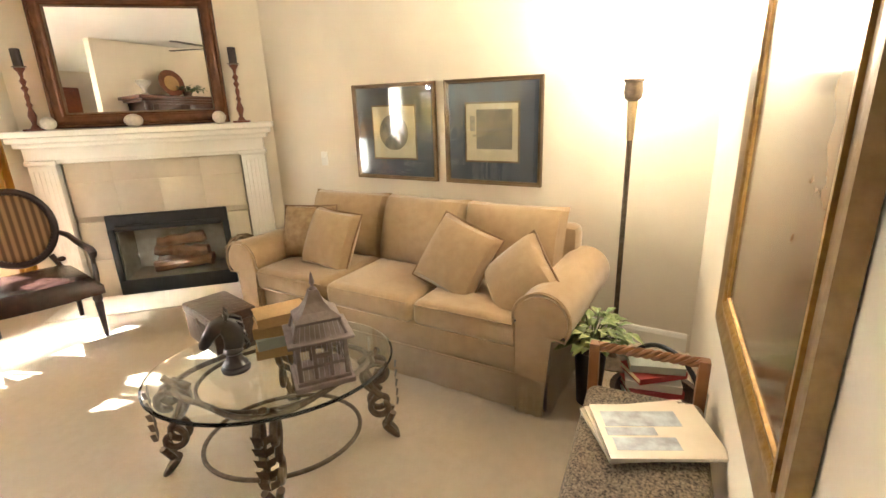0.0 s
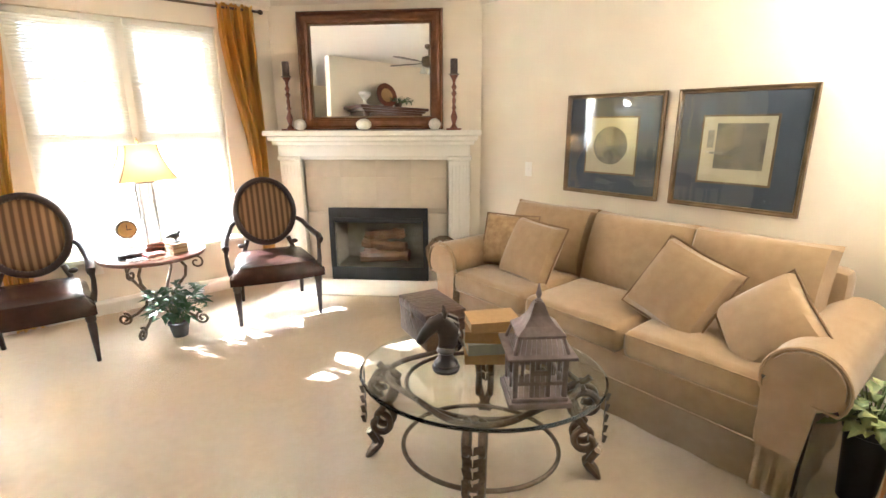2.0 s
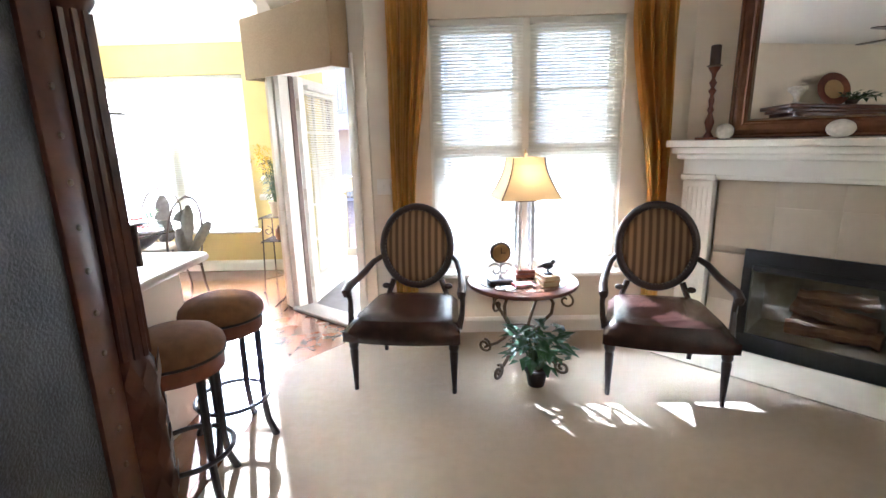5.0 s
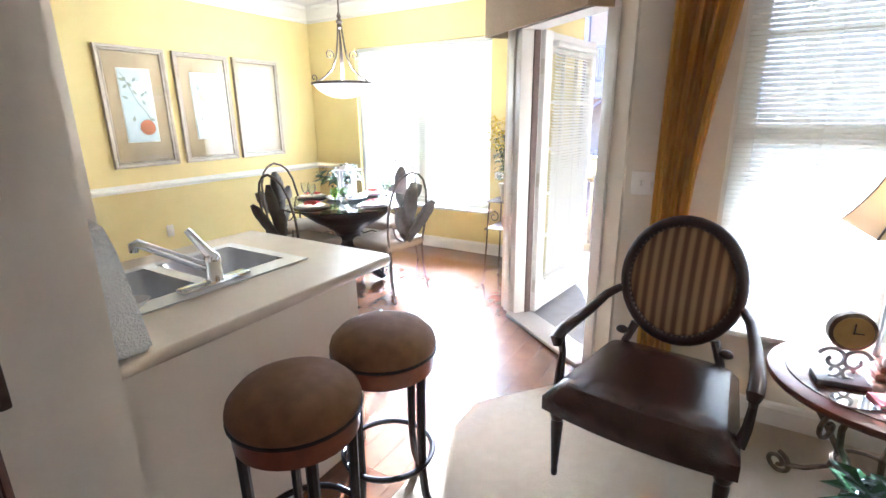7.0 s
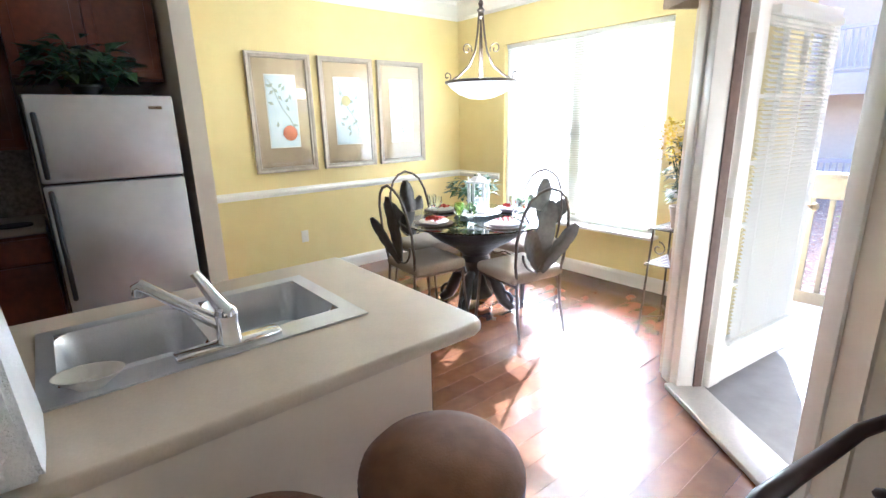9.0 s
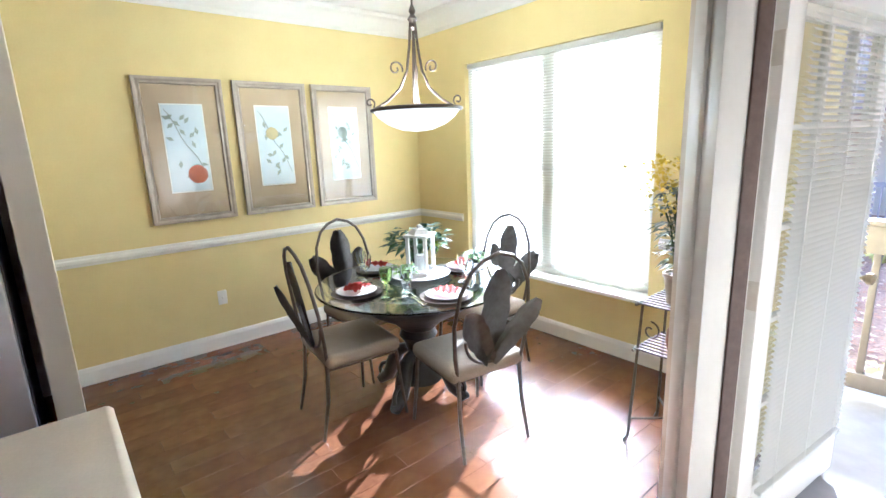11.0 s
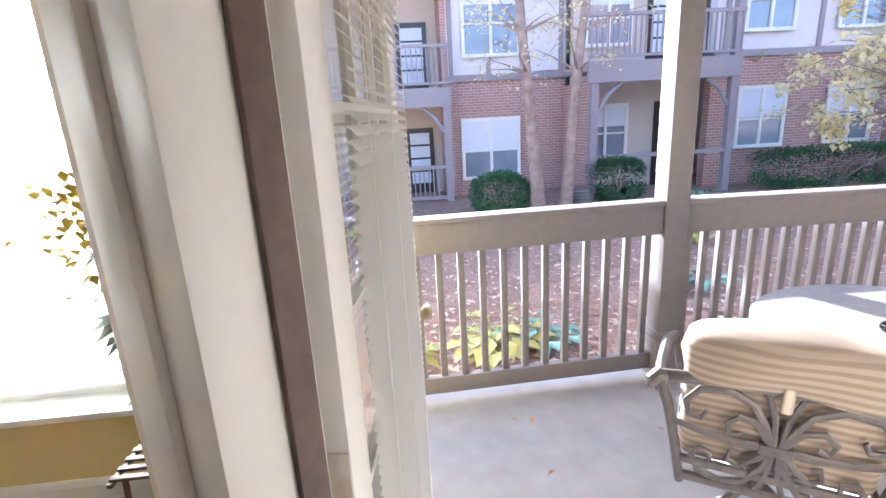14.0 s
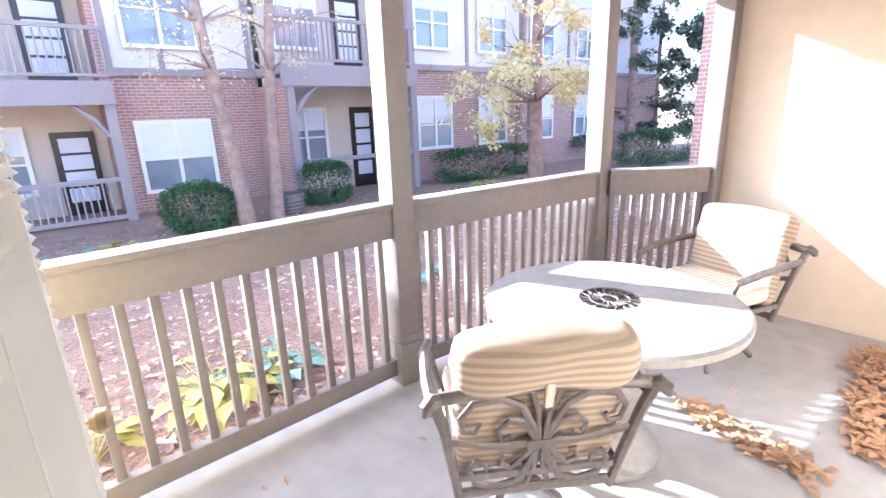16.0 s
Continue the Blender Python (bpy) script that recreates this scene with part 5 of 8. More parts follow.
BASKET = material("dark wicker", (0.07, 0.035, 0.02), (0.03, 0.015, 0.01), 60, 0.6, 0.6)
bk = thing("basket", "dark round basket holding books beside the bench", "basket", pose(3.62, 1.66, 0.004))
part("body", lathe(bmesh.new(), [(0.14, 0), (0.19, 0.06), (0.20, 0.15), (0.215, 0.155), (0.19, 0.15), (0.18, 0.06), (0.12, 0.02)], 28), BASKET, bk)
bm = tube(bmesh.new(), [(0.2 * math.cos(t), 0, 0.15 + 0.22 * math.sin(t)) for t in (math.pi * i / 16 for i in range(17))], 0.012, 8)
part("handle", bm, BLACK, bk, "black hoop handle", pose(0.05, -0.02, 0, 0, 0, 60))
for k, (h, cv, rz) in enumerate(((0.04, WHTB, 20), (0.035, REDB, 28), (0.045, WHTB, 12), (0.03, REDB, 40), (0.035, GRNB, 18))):
    book("b", 3.56 + 0.01 * k, 1.68, 0.155 + 0.038 * k + (0.004 if k > 2 else 0), 0.17, 0.24, min(h, 0.0375), rz, cv, "hardback book stacked in the basket", "books in the basket")
potted("small_plant", pose(3.62, 1.98, 0.004), "variegated leafy plant in a dark pot", 0.085, 0.36, BLACK, 0.17, 0.13, 150, 0.09, VARIEG, 8, 0.35, "plant", 0.1)
outl = thing("wall_outlet", "black plugs in a white wall outlet", "outlet", PM @ Matrix.Translation((0.30, 0.0, 0.30)))
part("plate", boxes(((0, 0.003, 0), (0.07, 0.006, 0.115)), bevel=0.002), WHITE, outl)
for z in (-0.02, 0.02):
    part("plug", boxes(((0, 0.02, z), (0.022, 0.03, 0.02)), bevel=0.003), BLACK, outl)

# mantel ornaments
for u in (-0.765, 0.72):
    cs = thing("candlestick", "turned dark wooden candlestick with brown candle", "candlestick", FD @ pose(u, -0.09, 1.4335), "mantel candlesticks")
    part("base", boxes(((0, 0, 0.008), (0.13, 0.11, 0.016)), bevel=0.005), REDWOOD, cs)
    part("stem", lathe(bmesh.new(), [(0.035, 0.016), (0.026, 0.03), (0.014, 0.05), (0.03, 0.11), (0.012, 0.17), (0.022, 0.19), (0.012, 0.21), (0.018, 0.25), (0.010, 0.28), (0.025, 0.31), (0.010, 0.33), (0.024, 0.36), (0.010, 0.385), (0.016, 0.42), (0.034, 0.445), (0.036, 0.455)], 16), REDWOOD, cs)
    part("drip_plate", lathe(bmesh.new(), [(0.03, 0.455), (0.046, 0.46), (0.044, 0.466)], 18), BRONZE, cs)
    part("candle", lathe(bmesh.new(), [(0.031, 0.466), (0.031, 0.585), (0.024, 0.588), (0.02, 0.582)], 18), material("brown wax", (0.05, 0.025, 0.018), (0.035, 0.018, 0.013), 20, 0.5, 0.05) if u < 0 else bpy.data.materials["brown wax"], cs, "brown pillar candle")
SHELL = material("white carved stone", (0.66, 0.62, 0.54), (0.42, 0.39, 0.33), 35, 0.6, 0.5)
for u, rx in ((-0.655, 0.052), (-0.075, 0.068), (0.555, 0.053)):
    solid("decorative_ball", ball(bmesh.new(), (0, 0, 0), (rx, 0.052, 0.05), 20, 14), SHELL, "white mottled stone ball on the mantel", "ornament", FD @ pose(u, -0.135, 1.4835), "stone balls on the mantel")

# twig orb on a stand
orb = thing("twig_sphere", "openwork twig sphere on a turned wooden stand", "ornament", pose(3.66, 4.66, 0.004))
TWIG = material("brown twigs", (0.24, 0.16, 0.09), (0.14, 0.09, 0.05), 40, 0.75, 0.3)
part("stand", lathe(bmesh.new(), [(0.10, 0), (0.10, 0.015), (0.05, 0.03), (0.025, 0.06), (0.03, 0.10), (0.018, 0.16), (0.028, 0.24), (0.02, 0.30), (0.035, 0.34)], 20), DARKWOOD, orb)
rnd = random.Random(5)
bm = bmesh.new()
for i in range(16):
    q = Euler((rnd.uniform(0, 6), rnd.uniform(0, 6), rnd.uniform(0, 6))).to_matrix()
    rr = rnd.uniform(0.125, 0.145)
    tube(bm, [q @ Vector((rr * math.cos(t), rr * math.sin(t), 0.01 * math.sin(3 * t))) + Vector((0, 0, 0.47)) for t in (2 * math.pi * k / 26 for k in range(26))], 0.006, 5, True)
part("twig_weave", bm, TWIG, orb)

# armoire
ARMW = material("dark carved mahogany", (0.10, 0.034, 0.017), (0.035, 0.012, 0.007), 18, 0.28, 0.15)
AR = thing("armoire", "carved mahogany armoire with screened doors", "armoire", pose(0.16, 3.315, 0.004))
AW, AD, AH = 1.16, 0.46, 1.90
part("body", boxes(((0.02, 0, 0.95), (0.02, AW, 1.84)), ((AD / 2, -AW / 2 + 0.012, 0.95), (AD - 0.06, 0.024, 1.84)), ((AD / 2, AW / 2 - 0.012, 0.95), (AD - 0.06, 0.024, 1.84)), ((AD / 2, 0, 0.05), (AD, AW, 0.1)), ((AD / 2, 0, 1.86), (AD, AW, 0.05)), bevel=0.004), ARMW, AR)
bm = boxes(((AD / 2, 0, 1.90), (AD + 0.05, AW + 0.10, 0.04)), bevel=0.008)
box(bm, (AD / 2, 0, 1.94), (AD + 0.11, AW + 0.2, 0.05), 0.015)
part("cornice", bm, ARMW, AR)
SCREEN = material("dark mesh screen", (0.07, 0.07, 0.07), (0.035, 0.035, 0.035), 160, 0.35, 0.4, metal=0.3)
STUD = mesh_of(ball(bmesh.new(), (0, 0, 0), (0.005, 0.007, 0.007), 8, 5), BRONZE)
for s in (-1, 1):
    cy = s * 0.24
    bm = boxes(((AD, cy - 0.20, 1.19), (0.03, 0.08, 1.30)), ((AD, cy + 0.20, 1.19), (0.03, 0.08, 1.30)), ((AD, cy, 1.79), (0.03, 0.32, 0.10)), ((AD, cy, 0.59), (0.03, 0.32, 0.10)), bevel=0.005)
    dr = part("door", bm, ARMW, AR, "framed mahogany door")
    part("screen_panel", boxes(((AD, cy, 1.19), (0.008, 0.32, 1.1))), SCREEN, dr, "dark mesh panel")
    for k in range(14):
        for q in (-0.2, 0.2):
            st = new("stud", STUD)
            st.parent, st.location = dr, (AD + 0.016, cy + q, 0.60 + 0.09 * k)
    part("drawer_front", boxes(((AD, cy, 0.33), (0.03, 0.47, 0.36)), bevel=0.006), ARMW, AR)
    part("drawer_pull", tube(bmesh.new(), [(AD + 0.012, cy - 0.05, 0.36), (AD + 0.035, cy - 0.04, 0.35), (AD + 0.035, cy + 0.04, 0.35), (AD + 0.012, cy + 0.05, 0.36)], 0.006, 6), BRONZE, AR)
    yy = s * (AW / 2 - 0.045)
    bm = lathe(bmesh.new(), [(0.05, 0.10), (0.05, 0.16), (0.04, 0.17), (0.042, 0.50), (0.055, 0.52), (0.055, 0.55), (0.043, 0.57), (0.05, 0.70), (0.046, 0.98), (0.038, 1.0), (0.036, 1.74), (0.05, 1.76), (0.055, 1.82), (0.055, 1.84)], 22, (AD, yy, 0))
    for k in range(10):
        a = 2 * math.pi * k / 10
        tube(bm, [(AD + 0.037 * math.cos(a), yy + 0.037 * math.sin(a), 1.0), (AD + 0.036 * math.cos(a), yy + 0.036 * math.sin(a), 1.74)], 0.008, 5)
        tube(bm, [(AD + 0.042 * math.cos(a), yy + 0.042 * math.sin(a), 0.18), (AD + 0.042 * math.cos(a), yy + 0.042 * math.sin(a), 0.49)], 0.009, 5)
        for j in range(4):
            z, b = 0.60 + 0.10 * j, a + 0.3 * j
            c0 = Vector((AD + 0.048 * math.cos(b), yy + 0.048 * math.sin(b), z))
            leaf(bm, c0, c0 + Vector((0.012 * math.cos(b), 0.012 * math.sin(b), 0.10)), 0.04, 0.0, Vector((math.cos(b), math.sin(b), 0)))
    part("carved_column", bm, ARMW, AR, "fluted carved corner column")
part("hinge_plate", boxes(((AD + 0.02, AW / 2 + 0.008, 1.25), (0.02, 0.012, 0.10)), bevel=0.003), BRONZE, AR, "dark iron hinge plate")
dish = thing("display_plate", "large round brown plate on a stand", "plate", pose(0.34, 3.30, 1.97, 0, 0, 90))
part("plate", lathe(bmesh.new(), [(0.10, 0), (0.19, 0.02), (0.20, 0.028), (0.19, 0.032), (0.10, 0.012)], 32), REDWOOD, dish, "", pose(0, 0, 0.20, 78))
part("centre", lathe(bmesh.new(), [(0.115, 0.018), (0.11, 0.021)], 28), TANB, dish, "tan plate centre", pose(0, -0.012, 0.20, 78))
part("stand", boxes(((0, 0.02, 0.01), (0.14, 0.10, 0.02)), ((0, 0.06, 0.10), (0.02, 0.02, 0.2)), bevel=0.003), DARKWOOD, dish)
urn = solid("pedestal_urn", lathe(bmesh.new(), [(0.06, 0), (0.06, 0.03), (0.03, 0.05), (0.03, 0.10), (0.06, 0.14), (0.10, 0.18), (0.10, 0.22), (0.08, 0.225)], 20), SHELL, "pale pedestal urn on the armoire", "urn", pose(0.37, 3.73, 1.97))
potted("trailing_plant", pose(0.37, 3.07, 1.97), "trailing green plant on top of the armoire", 0.07, 0.08, BRONZE, 0.24, 0.12, 110, 0.08, LEAFM, 12, 0.5)

# ceiling fan
FN = thing("ceiling_fan", "dark bronze ceiling fan with an unlit light kit", "fan", pose(1.72, 3.45, CZ))
part("canopy", lathe(bmesh.new(), [(0.03, -0.06), (0.06, -0.04), (0.065, 0)], 20), BRONZE, FN)
part("downrod", tube(bmesh.new(), [(0, 0, -0.05), (0, 0, -0.16)], 0.012, 8), BRONZE, FN)
part("motor", lathe(bmesh.new(), [(0.05, -0.30), (0.10, -0.28), (0.11, -0.22), (0.10, -0.17), (0.04, -0.15)], 24), BRONZE, FN)
for k in range(5):
    bm = bmesh.new()
    slab(bm, [(0.10, -0.02), (0.2, -0.025), (0.24, -0.06), (0.62, -0.07), (0.65, -0.03), (0.65, 0.03), (0.62, 0.07), (0.24, 0.06), (0.2, 0.025), (0.10, 0.02)], -0.245, -0.237)
    part("blade", bm, DARKWOOD, FN, "", pose(0, 0, 0, 6, 0, 72 * k + 10), False)
FGL = material("frosted lamp glass", (0.72, 0.69, 0.62), (0.66, 0.63, 0.56), 12, 0.35, 0.02)
for k in range(3):
    a = 2.094 * k
    part("light_shade", lathe(bmesh.new(), [(0.025, -0.31), (0.035, -0.33), (0.05, -0.37), (0.055, -0.39), (0.045, -0.385)], 16, (0.085 * math.cos(a), 0.085 * math.sin(a), 0)), FGL, FN, "unlit frosted glass shade")


def wall_plate(m, label, toggles=1):
    ob = thing("light_switch", label, "switch", m)
    part("plate", boxes(((0, -0.003, 0), (0.07 * toggles, 0.006, 0.115)), bevel=0.002), WHITE, ob)
    for i in range(toggles):
        part("toggle", boxes((((i - (toggles - 1) / 2) * 0.046, -0.010, 0), (0.01, 0.012, 0.024)), bevel=0.002), WHITE, ob)


wall_plate(Matrix.Translation((LX, 4.42, 1.12)) @ RX, "white light switch plate on the sofa wall")
wall_plate(Matrix.Translation((0.90, LY, 1.15)), "white double light switch plate beside the door", 2)
wall_plate(Matrix.Translation((DX, 6.30, 0.42)) @ Matrix.Rotation(radians(90), 4, "Z"), "white outlet plate on the yellow wall")
wall_plate(Matrix.Translation((1.50, LY, 0.40)), "white outlet plate under the window")

# ---- bar stools ----
STOOLSEAT = material("brown microsuede", (0.19, 0.093, 0.04), (0.105, 0.05, 0.022), 20, 0.85, 0.25, sheen=0.08, spec=0.2, bump_scale=250)
IRON = material("dark iron", (0.028, 0.022, 0.02), (0.016, 0.013, 0.012), 40, 0.4, 0.1, metal=0.4)


def stool(m):
    ob = thing("bar_stool", "backless bar stool with domed brown seat on dark legs", "stool", m, "bar stools")
    part("seat", lathe(bmesh.new(), [(0.168, 0.655), (0.19, 0.66), (0.197, 0.685), (0.19, 0.71), (0.16, 0.742), (0.11, 0.762), (0.05, 0.772), (0.01, 0.774)], 36), STOOLSEAT, ob, "domed brown suede seat")
    part("seat_band", lathe(bmesh.new(), [(0.175, 0.585), (0.185, 0.59), (0.187, 0.65), (0.175, 0.655)], 36), REDWOOD, ob, "red brown wooden band")
    part("welt", tube(bmesh.new(), [(0.193 * math.cos(t), 0.193 * math.sin(t), 0.662) for t in (2 * math.pi * i / 36 for i in range(36))], 0.006, 6, True), IRON, ob)
    for k in range(4):
        a = math.pi / 4 + k * math.pi / 2 + 0.25
        c, s = math.cos(a), math.sin(a)
        bm = tube(bmesh.new(), [(r * c, r * s, z) for r, z in ((0.165, 0.62), (0.162, 0.40), (0.160, 0.20), (0.172, 0.09), (0.205, 0.0))], [0.018, 0.017, 0.016, 0.016, 0.018], 8)
        part("leg", bm, IRON, ob)
    part("foot_ring", tube(bmesh.new(), [(0.175 * math.cos(t), 0.175 * math.sin(t), 0.22) for t in (2 * math.pi * i / 36 for i in range(36))], 0.011, 8, True), IRON, ob)
    return ob


st = stool(pose(0.24, 4.60, 0))
copy_thing(st, pose(0.235, 5.03, 0, 0, 0, 30))

# ---- on the bar ----
tw = thing("towel_stand", "white towel draped on a counter stand with a round knob", "towel", pose(-0.06, 4.275, 0.911))
part("rod", tube(bmesh.new(), [(-0.10, 0, 0), (-0.10, 0, 0.375)], 0.006, 8), IRON, tw)
part("foot", lathe(bmesh.new(), [(0.06, 0), (0.058, 0.008), (0.01, 0.014)], 20, (-0.06, 0, 0)), IRON, tw)
part("knob", ball(bmesh.new(), (-0.10, 0, 0.40), (0.028, 0.028, 0.028), 16, 10), WHITE, tw, "white ceramic knob")
TOWEL = material("white waffle towel", (0.74, 0.72, 0.68), (0.66, 0.64, 0.60), 160, 0.95, 0.7)
bm = bmesh.new()
prof = [(-0.17, 0.31), (-0.10, 0.355), (0.0, 0.335), (0.04, 0.27), (0.085, 0.03), (0.08, 0.0), (-0.02, 0.0), (-0.17, 0.0)]
lo = [bm.verts.new((x, -0.045, z)) for x, z in prof]
hi = [bm.verts.new((x + 0.01, 0.07 if z < 0.2 else 0.045, z)) for x, z in prof]
bm.faces.new(lo)
bm.faces.new(hi[::-1])
for i in range(len(prof)):
    bm.faces.new((lo[i], hi[i], hi[(i + 1) % len(prof)], lo[(i + 1) % len(prof)]))
bmesh.ops.bevel(bm, geom=bm.edges[:], offset=0.012, segments=3, affect="EDGES")
part("towel", bm, TOWEL, tw, "folded white waffle towel")
solid("soap_dish", lathe(bmesh.new(), [(0.03, 0), (0.035, 0.006), (0.065, 0.028), (0.072, 0.036), (0.066, 0.036), (0.03, 0.012)], 28, (0, 0, 0), 1.0, 0.7), WHITE, "white oval dish on the sink edge", "dish", pose(-0.285, 4.43, 0.9165, 0, 0, 70))

# ---- kitchen ----
FR = thing("refrigerator", "stainless steel top-freezer refrigerator with black sides", "refrigerator", pose(-2.40, 4.765, 0))
part("body", boxes(((-0.38, 0, 0.84), (0.62, 0.715, 1.66)), bevel=0.006), BLACK, FR)
for nm, z0, z1 in (("lower_door", 0.08, 1.185), ("freezer_door", 1.20, 1.67)):
    d = part(nm, boxes(((-0.03, 0, (z0 + z1) / 2), (0.06, 0.70, z1 - z0)), bevel=0.012), STEEL, FR, "brushed steel door")
    ha, hb = (z0 + 0.45, z1 - 0.03) if nm == "lower_door" else (z0 + 0.03, z1 - 0.10)
    part("handle", tube(bmesh.new(), [(0, -0.32, ha), (0.045, -0.32, ha + 0.05), (0.055, -0.32, (ha + hb) / 2), (0.045, -0.32, hb - 0.05), (0, -0.32, hb)], 0.013, 8), BLACK, d, "black bar handle")
part("badge", boxes(((0.0015, 0.25, 1.60), (0.003, 0.07, 0.018))), CHROME, FR)
potted("fern", pose(-2.72, 4.72, 1.67), "green fern in a dark bowl on the refrigerator", 0.09, 0.07, BLACK, 0.24, 0.30, 260, 0.13, LEAFM, 21, 0.5, "plant", 0.15)
for nm, y0, y1, z0, z1, x0 in (("wall_cabinet", 4.39, 5.17, 1.78, 2.40, -2.83), ("wall_cabinet", 3.72, 4.385, 1.37, 2.40, -3.05), ("wall_cabinet", 3.05, 3.715, 1.37, 2.40, -3.05)):
    cb = thing(nm, "mahogany wall cabinet with raised panel doors", "cabinet", pose(x0, (y0 + y1) / 2, (z0 + z1) / 2), "wall cabinets")
    w, h = y1 - y0, z1 - z0
    part("body", boxes((((DX - x0) / 2, 0, 0), (x0 - DX - 0.002, w - 0.003, h))), REDWOOD, cb)
    for s in (-1, 1):
        d = part("door", boxes(((0.011, s * w / 4, 0), (0.02, w / 2 - 0.008, h - 0.03)), bevel=0.003), REDWOOD, cb)
        part("raised_panel", boxes(((0.024, s * w / 4, 0), (0.008, w / 2 - 0.11, h - 0.13)), bevel=0.0035), REDWOOD, d)
for y0, y1 in ((3.72, 4.385), (3.05, 3.715)):
    cb = thing("base_cabinet", "mahogany base cabinet with a drawer", "cabinet", pose(-2.82, (y0 + y1) / 2, 0), "base cabinets")
    part("body", boxes(((-0.299, 0, 0.48), (0.598, y1 - y0 - 0.003, 0.77))), REDWOOD, cb)
    d = part("drawer", boxes(((0.011, 0, 0.77), (0.02, y1 - y0 - 0.02, 0.15)), bevel=0.003), REDWOOD, cb)
    part("handle", tube(bmesh.new(), [(0.02, -0.05, 0.77), (0.045, -0.045, 0.77), (0.045, 0.045, 0.77), (0.02, 0.05, 0.77)], 0.005, 6), CHROME, d, "chrome pull")
    part("door", boxes(((0.011, 0, 0.39), (0.02, y1 - y0 - 0.02, 0.58)), bevel=0.003), REDWOOD, cb)
wk = thing("kitchen_worktop", "beige laminate worktop along the kitchen wall", "worktop", pose(-3.11, 3.715, 0.89))
part("slab", boxes(((0, 0, 0), (0.615, 1.33, 0.04)), bevel=0.012), COUNTER, wk)
part("burner", lathe(bmesh.new(), [(0.09, 0.021), (0.09, 0.032), (0.07, 0.034)], 24, (0.16, 0.52, 0)), BLACK, wk, "black round burner")
MOSAIC = material("grey mosaic backsplash", (0.30, 0.26, 0.22), (0.14, 0.12, 0.10), 45, 0.3, 0.3, big=0.1)
structure("trim_backsplash", span(DX, DX + 0.012, 3.05, 4.39, 0.91, 1.37), MOSAIC, "small grey mosaic tile backsplash")

# ---- dining room ----
SILVER = material("pewter picture frame", (0.47, 0.40, 0.31), (0.33, 0.28, 0.21), 18, 0.4, 0.15, metal=0.3)
LINEN = material("tan linen mat", (0.50, 0.375, 0.235), (0.45, 0.33, 0.205), 130, 0.9, 0.2)
PRINT = material("pale botanical paper", (0.68, 0.70, 0.70), (0.55, 0.60, 0.63), 8, 0.7, 0.02)
ORANGE = material("orange fruit print", (0.55, 0.16, 0.06), (0.42, 0.10, 0.05), 14, 0.7, 0)
SAGE = material("sage leaf print", (0.38, 0.40, 0.32), (0.28, 0.31, 0.26), 14, 0.7, 0)
YELP = material("pale yellow fruit print", (0.62, 0.50, 0.24), (0.52, 0.42, 0.20), 14, 0.7, 0)
for k, y in enumerate((6.20, 6.865, 7.51)):
    ob = framed("botanical_print", 0.585, 1.04, Matrix.Translation((DX + 0.002, y, 1.58)) @ Matrix.Rotation(radians(90), 4, "Z"), 0.05, 0.035, SILVER,
                "framed botanical fruit print with wide tan mat", [(0.50, 0.955, LINEN, "mat_board", 0, 0), (0.285, 0.64, WHITE, "bevel", 0, 0.02), (0.27, 0.62, PRINT, "print", 0, 0.02)])
    bm = bmesh.new()
    rnd = random.Random(40 + k)
    tube(bm, [(-0.12 + 0.03 * i, -0.0195, 0.30 - 0.06 * i + 0.02 * math.sin(i * 1.3)) for i in range(9)], 0.003, 4)
    for i in range(16):
        a = rnd.uniform(0, 6.28)
        c = Vector((rnd.uniform(-0.09, 0.09), -0.0195, rnd.uniform(-0.20, 0.28)))
        leaf(bm, c, c + Vector((0.06 * math.cos(a), 0, 0.06 * math.sin(a))), 0.03, 0, Vector((0, 1, 0)))
    part("leaf_drawing", bm, SAGE, ob, "painted sage leaves", None, False)
    bm = lathe(bmesh.new(), [(0.068 if k == 0 else 0.05, 0), (0.064 if k == 0 else 0.046, 0.002)], 26)
    part("fruit_drawing", bm, (ORANGE, YELP, SAGE)[k], ob, "painted round fruit", pose(0.05 if k == 0 else -0.02, -0.0195, -0.17 if k == 0 else 0.12, 90))
    gl = part("glazing", boxes(((0, -0.026, 0), (0.48, 0.002, 0.94))), GLASS, ob, smooth=False)
    gl.visible_shadow = False

TC = Vector((-1.72, 7.0, 0))
DT = thing("dining_table", "round glass dining table on a dark ornate pedestal", "table", Matrix.Translation(TC))
URN = material("dark carved resin", (0.035, 0.032, 0.03), (0.015, 0.013, 0.012), 30, 0.35, 0.4)
bm = lathe(bmesh.new(), [(0.03, 0.735), (0.60, 0.735), (0.608, 0.741), (0.60, 0.748), (0.03, 0.748)], 56)
g = part("glass_top", bm, glass_material("table glass", (0.90, 0.98, 0.94), 0, 1.5), DT, "round clear glass top", smooth=False)
g.visible_shadow = False
part("bowl", lathe(bmesh.new(), [(0.10, 0.44), (0.16, 0.50), (0.30, 0.58), (0.40, 0.655), (0.43, 0.70), (0.43, 0.732), (0.40, 0.732), (0.36, 0.68), (0.2, 0.58)], 44), URN, DT, "dark flared bowl under the glass")
part("stem", lathe(bmesh.new(), [(0.14, 0.10), (0.09, 0.18), (0.07, 0.28), (0.09, 0.36), (0.12, 0.40), (0.10, 0.45)], 30), URN, DT)
